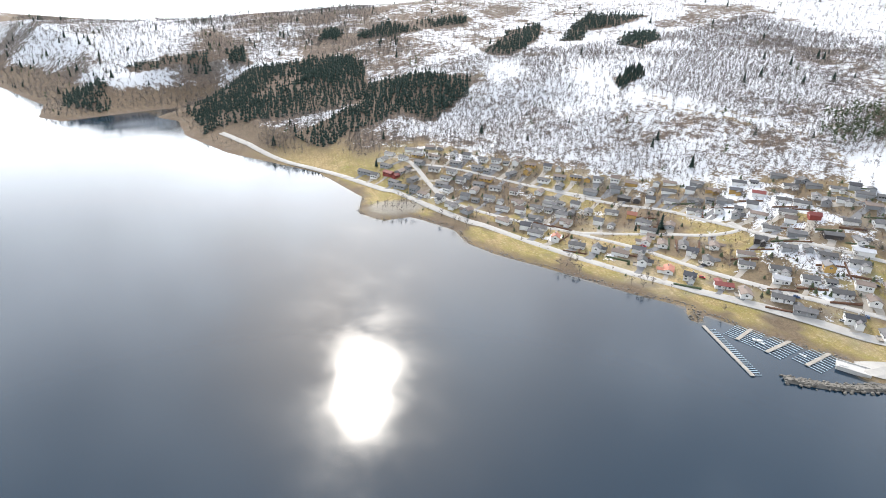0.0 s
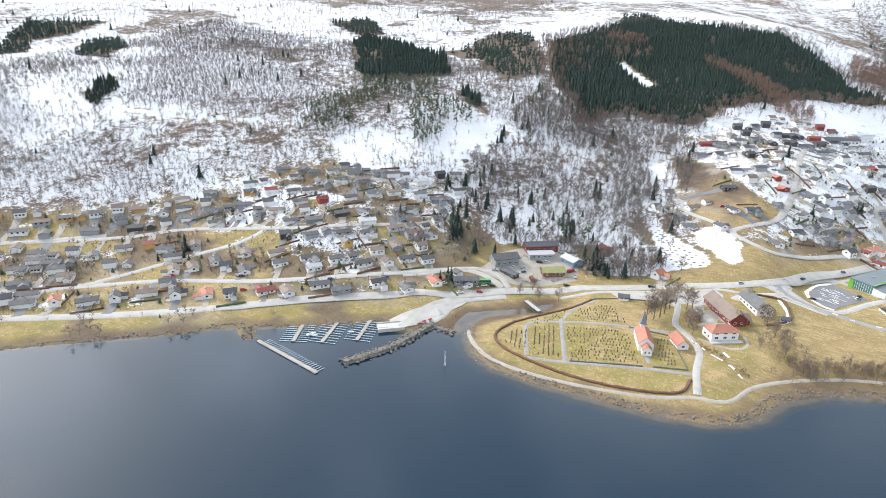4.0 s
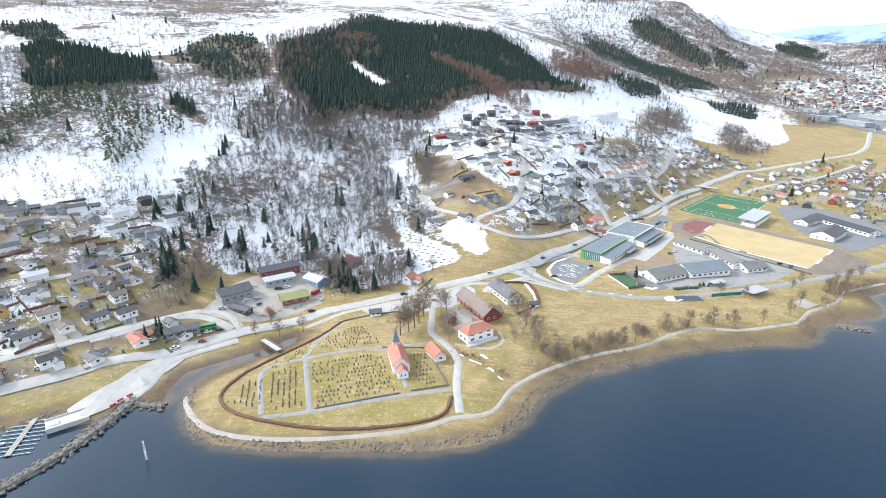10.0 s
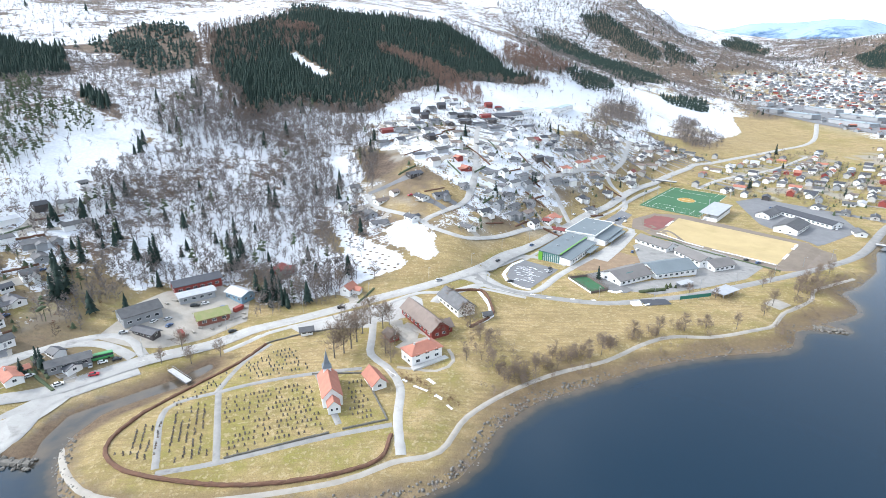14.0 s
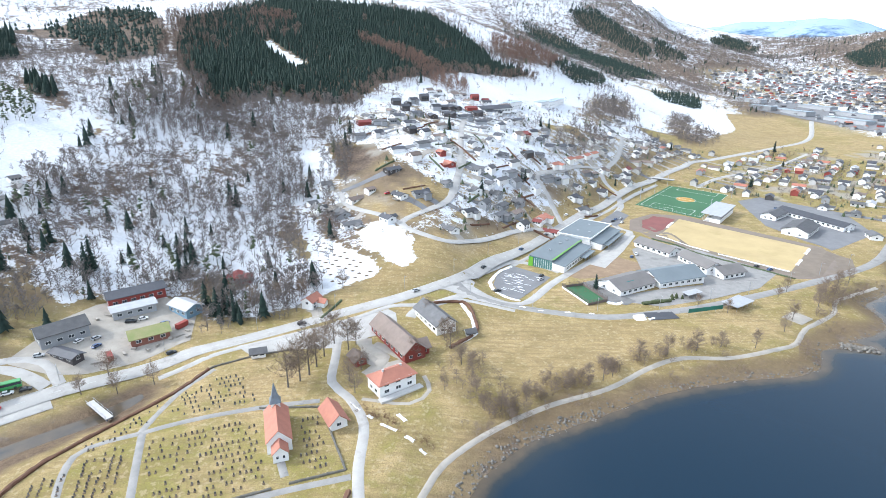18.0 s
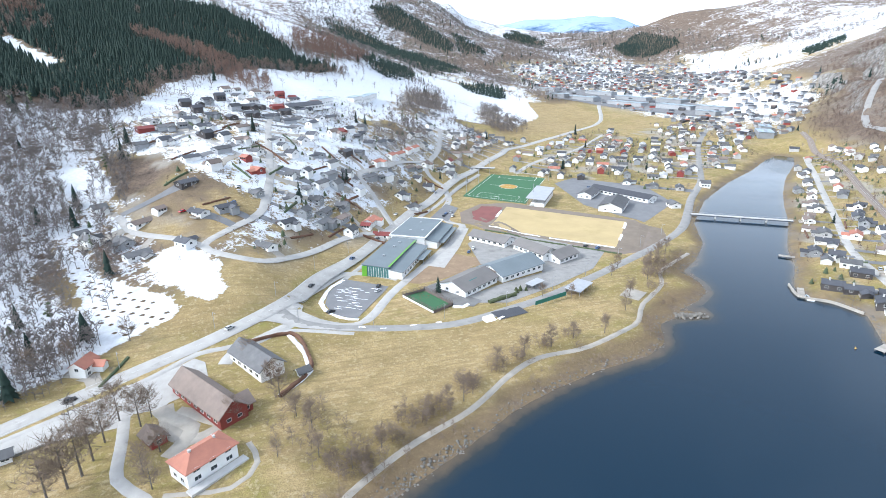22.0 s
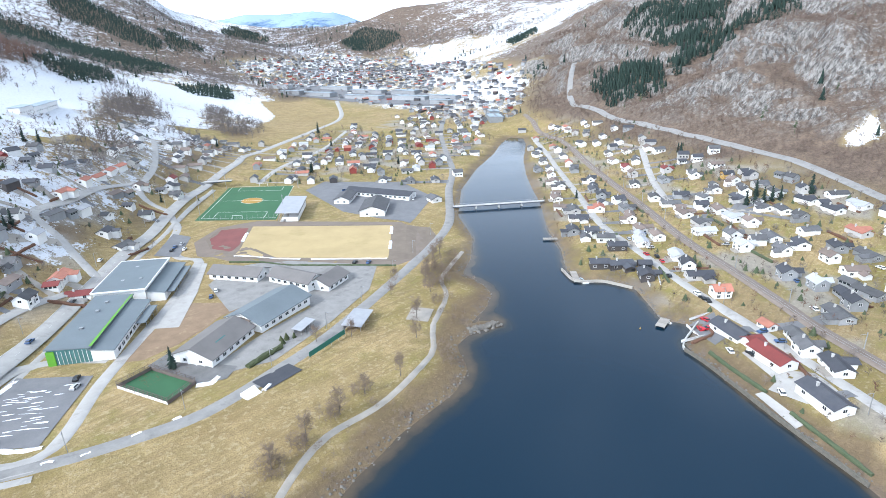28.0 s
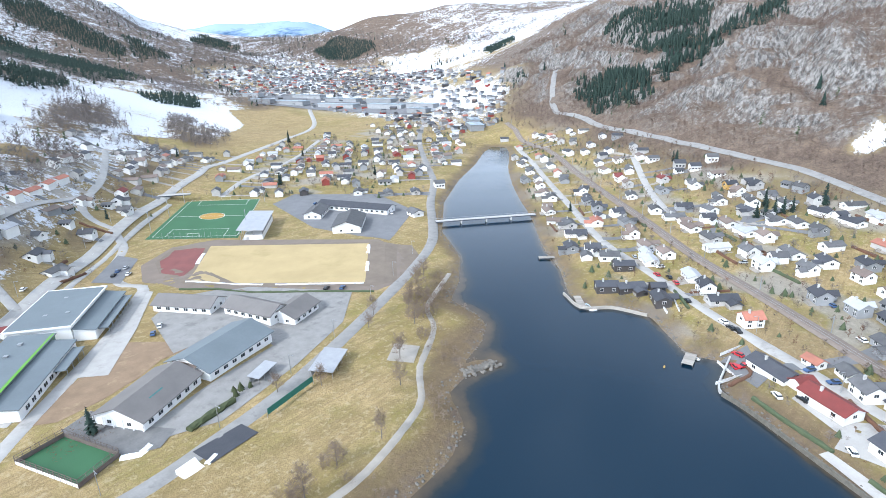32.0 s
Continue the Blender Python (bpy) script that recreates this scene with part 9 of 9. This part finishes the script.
def drives():
    """A short drive from each house to the road before it."""
    r = random.Random(77)
    piles = {True: ([], []), False: ([], [])}
    lines = [curve(q, 6) for q in [MAIN_ROAD] + [q for q, _ in VILLAGE_ROADS]]
    spots = np.vstack(lines)
    for near, x, y, turn, style, street in NEAR_ORDER:
        if near > 720:
            continue
        d = np.hypot(spots[:, 0] - x, spots[:, 1] - y)
        k = int(d.argmin())
        if not 9 < d[k] < 42:
            continue
        a, b = np.array((x, y)), spots[k]
        u = (b - a) / d[k]
        w = np.array((-u[1], u[0]))
        s = 4.0
        verts, faces = piles[r.random() < 0.5]
        half = r.uniform(1.5, 3.0)
        line = [a + u * (s + (d[k] - s - 1.5) * t) + w * half * 0.4 * math.sin(3 * t) for t in (0, 0.34, 0.67, 1)]
        base = len(verts)
        for j, p in enumerate(line):
            h = half * (1.5 if j == 0 else 1.0)
            verts += [tuple(p - w * h), tuple(p + w * h)]
        faces += [(base + 2 * j, base + 2 * j + 2, base + 2 * j + 3, base + 2 * j + 1)[::-1] for j in range(3)]
    for key, (verts, faces) in piles.items():
        p = np.array(verts)
        z = land(p[:, 0], p[:, 1]) + 0.22
        me = mesh_of("house_drives", [(a, b, c) for (a, b), c in zip(verts, z)], [q[::-1] for q in faces], GRAVEL if key else DARK_ASPHALT)
        tagged(new("house_drives", me), "short gravel drives of houses" if key else "short dark asphalt drives of houses", "pavement", kind="stuff")


drives()


def yard_snow():
    """Streaks of old snow over the car park."""
    r = random.Random(12)
    bits = []
    for k in range(90):
        x, y = r.uniform(56, 84), r.uniform(334, 376)
        if float(signed_distance(np.array([x]), np.array([y]), [(55, 351), (59, 364), (70, 379), (88, 361), (84, 355), (65, 331), (57, 338)])[0]) > -3:
            continue
        a, l, w = radians(-38 + r.uniform(-7, 7)), r.uniform(1, 4.5), r.uniform(0.12, 0.4)
        n, ring = 9, []
        for i in range(n):
            t = 6.283 * i / n
            p, q = l * math.cos(t) * r.uniform(0.7, 1.1), w * math.sin(t) * r.uniform(0.6, 1.3)
            ring.append((x + p * math.cos(a) - q * math.sin(a), y + p * math.sin(a) + q * math.cos(a)))
        z = ground(x, y)
        bits.append(([(p, q, z + 0.24) for p, q in ring] + [(x, y, z + 0.29)], [(i, (i + 1) % n, n) for i in range(n)]))
    tagged(new("snow_streaks", mesh_of("snow_streaks", *joined(*bits), SNOW)), "thin streaks of old snow on a car park", "snow", kind="stuff")


yard_snow()
# ---------------------------------------------------------------- tussocks, village shrubs, garden trees
x, y = jittered(-140, 300, 150, 420, 2.7)
z = land(x, y)
cover_, bed_ = land_cover(x, y, z)
ok = (cover_[:, 2] < 0.4) & (z > 1.2) & (WOOD.rand(len(x)) < 0.30 + 0.6 * (rough(x, y, 25, 3) > 0.15))
for q in [PITCH, [(180, 442), (246, 355), (305, 410), (228, 505)], [(40, 335), (45, 375), (150, 470), (240, 430), (250, 350), (170, 318), (110, 318)], [(-76, 272), (-30, 270), (2, 300), (-5, 312), (-74, 284)]]:
    ok &= signed_distance(x, y, q) > 1
for q in ALL_ROADS + [[(-28, 299), (-26, 268), (-25, 248), (-17, 237), (-10, 221), (-10, 200), (-8, 180)]]:
    ok &= line_distance(x, y, q)[0] > 5
ok &= clear_of_houses(x, y, 9) & (signed_distance(x, y, [(-106, 175), (-110, 212), (-76, 266), (-44, 276), (-24, 236), (-12, 197), (-95, 172)]) > 0)
TUFT = [bare_shape(k, 5, 2, 0.9, 2.2) for k in range(80, 84)]
scatter("grass_tussocks", TUFT, np.stack([x[ok], y[ok], z[ok]], -1), WOOD.uniform(0.18, 0.5, ok.sum()), surface("dry_tussock_grass", (0.34, 0.265, 0.14), (0.22, 0.18, 0.075), 4, 0.95, 0.5, 0), "dry straw-coloured grass tussocks on the meadow", "grass", 1.7)
for zone, gap, label in ((WEST_HOUSES, 4.9, "bare garden trees and shrubs among the lakeside houses"), (NORTH_HOUSES, 5.6, "bare garden trees and shrubs on the village slope"), (EAST_HOUSES, 5.6, "bare garden shrubs along the river bank"), (RIVER_HOUSES, 6.4, "bare garden trees by the river")):
    xs, ys = [p[0] for p in zone], [p[1] for p in zone]
    x, y = jittered(min(xs), max(xs), min(ys), max(ys), gap)
    ok = (signed_distance(x, y, zone) < 0) & (signed_distance(x, y, LAKE) > 5) & (WOOD.rand(len(x)) < 0.62 + 0.9 * rough(x, y, 40, 2)) & clear_of_houses(x, y, 6.6)
    for q in ALL_ROADS:
        ok &= line_distance(x, y, q)[0] > 4
    for q in OPEN_GROUND:
        ok &= signed_distance(x, y, q) > 1
    p = np.stack([x[ok], y[ok], land(x[ok], y[ok]) - 0.1], -1)
    k = WOOD.rand(len(p)) < 0.12
    half = WOOD.rand((~k).sum()) < 0.6
    for pick, mat in ((half, SHRUB_TWIGS), (~half, HEDGE_BROWN)):
        scatter("garden_trees", FAR_BIRCHES, p[~k][pick], WOOD.uniform(1.2, 4.8, pick.sum()), mat, label, "shrubs", 1.25)
    scatter("garden_evergreens", SPRUCES, p[k], WOOD.uniform(1.2, 4.5, k.sum()), PINE_LEAF, "evergreen shrubs and clipped conifers in gardens", "shrubs", 1.7)


# ---------------------------------------------------------------- works yard
school("workshop", -150.6, 285, 44, 19, 12, 5.0, 2.6, GREY_TILE, "grey workshop with a blue-grey gable roof", wall=GREY_WOOD, category="workshop")
school("workshop", -134, 321, 36, 26, 10, 4.4, 2.0, DARK_TILE, "long workshop with red doors and a dark roof", wall=RED_WOOD, category="workshop")
school("workshop", -130, 309, 35, 19, 8, 3.6, 0.8, PALE_TILE, "open machine store with a pale sheet roof", wall=GREY_WOOD, category="workshop")
school("workshop", -106, 312, -35, 14, 9, 3.8, 1.8, PALE_TILE, "pale blue store with a sheet roof", wall=BLUE_WOOD, category="workshop")
school("workshop", -114, 288, 33, 16, 10, 3.4, 2.2, surface("mossy_roof_sheet", (0.22, 0.25, 0.09), (0.30, 0.27, 0.14), 3, 0.9, 0.4, 0.2), "low red brick store with a mossy green roof", wall=BRICK, category="workshop")
school("shed", -140.5, 270, -25, 14, 5, 2.6, 0.8, DARK_TILE, "low dark shed beside the yard gate", wall=BLACK_WOOD, category="shed")
school("shed", -162.6, 242, 34, 17, 7, 3.2, 1.4, GREY_TILE, "grey shed at the roadside", wall=GREY_WOOD, category="shed")


def pallet_stack(x, y, turn, k):
    sizes = ((2.4, 1.2, 0.9), (4.0, 1.0, 0.6), (1.6, 1.6, 1.2), (6.0, 2.2, 2.4))
    sx, sy, sz = sizes[k]
    ob = thing("timber_stack" if k < 3 else "shipping_container", pose(x, y, ground(x, y) + 0.15, 0, 0, turn), "stack of weathered timber in a gravel yard" if k < 3 else "rusty red steel container in a gravel yard", "stack" if k < 3 else "container", "stacks in the works yard" if k < 3 else "")
    n = 3 if k < 3 else 1
    for i in range(n):
        part("layer" if k < 3 else "body", mesh_of("layer", *box_data(sx * (1 - 0.06 * i), sy, sz / n - 0.04, 0, 0, i * sz / n), PLANK if k < 3 else RED_WOOD), ob)


yard_random = random.Random(9)
for x, y in ((-104, 287), (-101, 290), (-99, 294), (-103, 298), (-100, 300), (-97, 289), (-120, 276), (-124, 272), (-117, 279), (-128, 268), (-146, 276), (-108, 282), (-111, 279), (-143, 300), (-140, 304)):
    pallet_stack(x, y, yard_random.uniform(0, 180), yard_random.choice((0, 0, 1, 1, 2, 2, 0, 3)))
for x, y, a, k in ((-128, 300, 20, 0), (-123, 303, 30, 2), (-136, 285, 60, 1), (-133, 279, 70, 4), (-150, 246, 30, 2), (-145, 249, 30, 0), (-154, 243, 120, 1), (-172, 240, 30, 3), (276, 206, 40, 3), (245, 168, 30, 2), (263, 183, 57, 0), (300, 214, 52, 0), (304, 218, 52, 2), (338, 258, 52, 3)):
    car(x, y, a, CAR_PAINTS[k])
BUS_GREEN = surface("green_coach_paint", (0.05, 0.28, 0.08), (0.05, 0.25, 0.07), 3, 0.35, 0.4, 0)
bus = thing("coach", pose(-152, 248, ground(-152, 248) + 0.3, 0, 0, 30), "long green coach parked at the roadside", "coach")
part("body", mesh_of("body", *joined(box_data(11, 2.5, 1.2, 0, 0, 0.35), box_data(10.8, 2.4, 0.35, 0, 0, 2.6)), BUS_GREEN), bus, "green coach body")
part("windows", mesh_of("windows", *box_data(10.9, 2.42, 1.05, 0, 0, 1.55), GLASS), bus, "dark coach windows")
for i in (-3.6, 3.4):
    for j in (-1.15, 1.15):
        part("wheel", mesh_of("wheel", *box_data(0.95, 0.3, 0.9, i, j, 0), RUBBER), bus)


# ---------------------------------------------------------------- school grounds, shore planting, garden details
SHRUB_DARK = surface("dark_evergreen_hedge", (0.045, 0.06, 0.025), (0.075, 0.085, 0.035), 1.5, 0.95, 0.3, 0.6)
hedge([(131, 321), (139, 323), (148, 325)], 2.4, 1.6, SHRUB_DARK, "clipped dark evergreen hedge beside the school yard", seed=5)
for x, y, h in ((150, 327, 3.2), (153, 329, 3.6), (156, 328, 2.8), (151, 330, 2.6)):
    ob = thing("shrub", pose(x, y, ground(x, y) - 0.1), "round dark evergreen shrub beside the school yard", "shrub", "shrubs of the school yard")
    v, f = spruce_shape(int(h * 10), 5, 8)
    part("crown", fast_mesh("crown", v * (h * 1.8, h * 1.8, h), f, SHRUB_DARK), ob)
x, y = jittered(100, 118, 338, 356, 1.8)
scatter("bark_shrubs", TUFT, np.stack([x, y, land(x, y)], -1), WOOD.uniform(0.5, 1.1, len(x)), HEDGE_BROWN, "low red-brown planting on a bark-covered mound", "shrubs", 1.5)
for a, b in (((72, 312), (75, 312)), ((86, 311), (89, 311)), ((98, 310), (101, 310)), ((63, 316), (66, 315))):
    snow_bank([a, ((a[0] + b[0]) / 2 + 0.2, a[1] + 0.2), b], 1.5, 0.3, int(a[0]))
# stepping of the hall and school roofs: vents and rooflights
for name, spots, z in (("roof_vent", ((96, 391), (106, 404), (112, 411), (126, 432), (138, 446), (133, 428)), 12.2), ("roof_vent", ((340, 474), (335, 490), (308, 456)), 7.6)):
    for x, y in spots:
        ob = thing(name, pose(x, y, z - 0.6, 0, 0, 53), "small grey steel ventilator on a flat roof", "ventilator", "roof ventilators")
        part("body", mesh_of("body", *joined(box_data(1.2, 1.2, 0.9), box_data(1.5, 1.5, 0.15, 0, 0, 0.9)), STEEL), ob)
# thickets in clumps between meadow and shore path
for cx, cy, r_, n in ((66, 247, 7, 46), (76, 249, 6, 40), (92, 259, 5, 26), (108, 265, 5, 24), (118, 268, 4, 20), (134, 273, 4, 16), (56, 240, 5, 26), (40, 232, 8, 60), (150, 276, 4, 14), (236, 322, 8, 40), (246, 334, 8, 40), (222, 306, 6, 20)):
    a, d = WOOD.uniform(0, 6.283, n), r_ * np.sqrt(WOOD.rand(n))
    x, y = cx + d * np.cos(a), cy + 0.7 * d * np.sin(a)
    scatter("bare_thicket", FINE_TREES, np.stack([x, y, land(x, y) - 0.1], -1), WOOD.uniform(1.5, 6.0, n), SCRUB_TWIGS, "clump of bare grey-brown bushes beside the shore path", "bushes", 1.1)
d = WOOD.rand(90)
x, y = -14 + 30 * d + WOOD.uniform(-3, 3, 90), 232 - 25 * d + WOOD.uniform(-3, 3, 90)
scatter("brook_scrub", FINE_TREES, np.stack([x, y, land(x, y) - 0.1], -1), WOOD.uniform(0.8, 2.4, 90), HEDGE_BROWN, "low red-brown scrub along a small brook", "shrubs", 1.3)
# reeds and dead grass under the path
x, y = jittered(-10, 270, 165, 345, 1.5)
shore = signed_distance(x, y, LAKE)
ok = (shore > 5) & (shore < 13) & (WOOD.rand(len(x)) < 0.6 * (rough(x, y, 14, 3) > 0.0))
scatter("bank_grass", TUFT, np.stack([x[ok], y[ok], land(x[ok], y[ok])], -1), WOOD.uniform(0.3, 0.9, ok.sum()), surface("dead_bank_grass", (0.36, 0.27, 0.15), (0.20, 0.145, 0.08), 3, 0.95, 0.4, 0), "dead brown grass along the lake bank", "grass", 1.4)


# ---------------------------------------------------------------- harbour and waterside details
for x, y, a, k, s in ((-214, 141, 20, 2, 0.8), (-208, 147, 20, 1, 0.7), (-198, 155, 200, 2, 0.8), (-192, 160, 20, 2, 0.7), (-224, 137, 200, 4, 0.7), (275, 219, 60, 2, 0.7), (290, 268, 140, 2, 0.7)):
    boat(x, y, a, CAR_PAINTS[k], "small white motor boat moored at a jetty" if k == 2 else "small dark motor boat moored at a jetty", s)
buoy = thing("buoy", pose(262, 226, -0.1), "small yellow buoy floating on the lake", "buoy")
part("float", mesh_of("float", *joined(box_data(0.6, 0.6, 0.5), box_data(0.3, 0.3, 0.5, 0, 0, 0.5)), OCHRE_WOOD), buoy)
# low white garden walls above the quay
GARDEN_WALL = [([(277, 212), (269, 203)], 1.0), ([(261, 208), (272, 202)], 0.9), ([(280, 212), (293, 207)], 0.8), ([(303, 240), (311, 246)], 0.9), ([(306, 236), (318, 243)], 0.8)]
for line, h in GARDEN_WALL:
    (ax, ay), (bx, by) = line
    l, a = math.dist(*line), math.degrees(math.atan2(by - ay, bx - ax))
    ob = thing("garden_wall", pose((ax + bx) / 2, (ay + by) / 2, ground((ax + bx) / 2, (ay + by) / 2) - 0.2, 0, 0, a), "low white rendered garden wall above the water", "wall", "garden walls by the river")
    part("wall_body", mesh_of("wall_body", *box_data(l, 0.3, h + 0.2), WHITE_PLASTER), ob)
    part("coping", mesh_of("coping", *box_data(l + 0.1, 0.42, 0.1, 0, 0, h + 0.2), CONCRETE), ob)
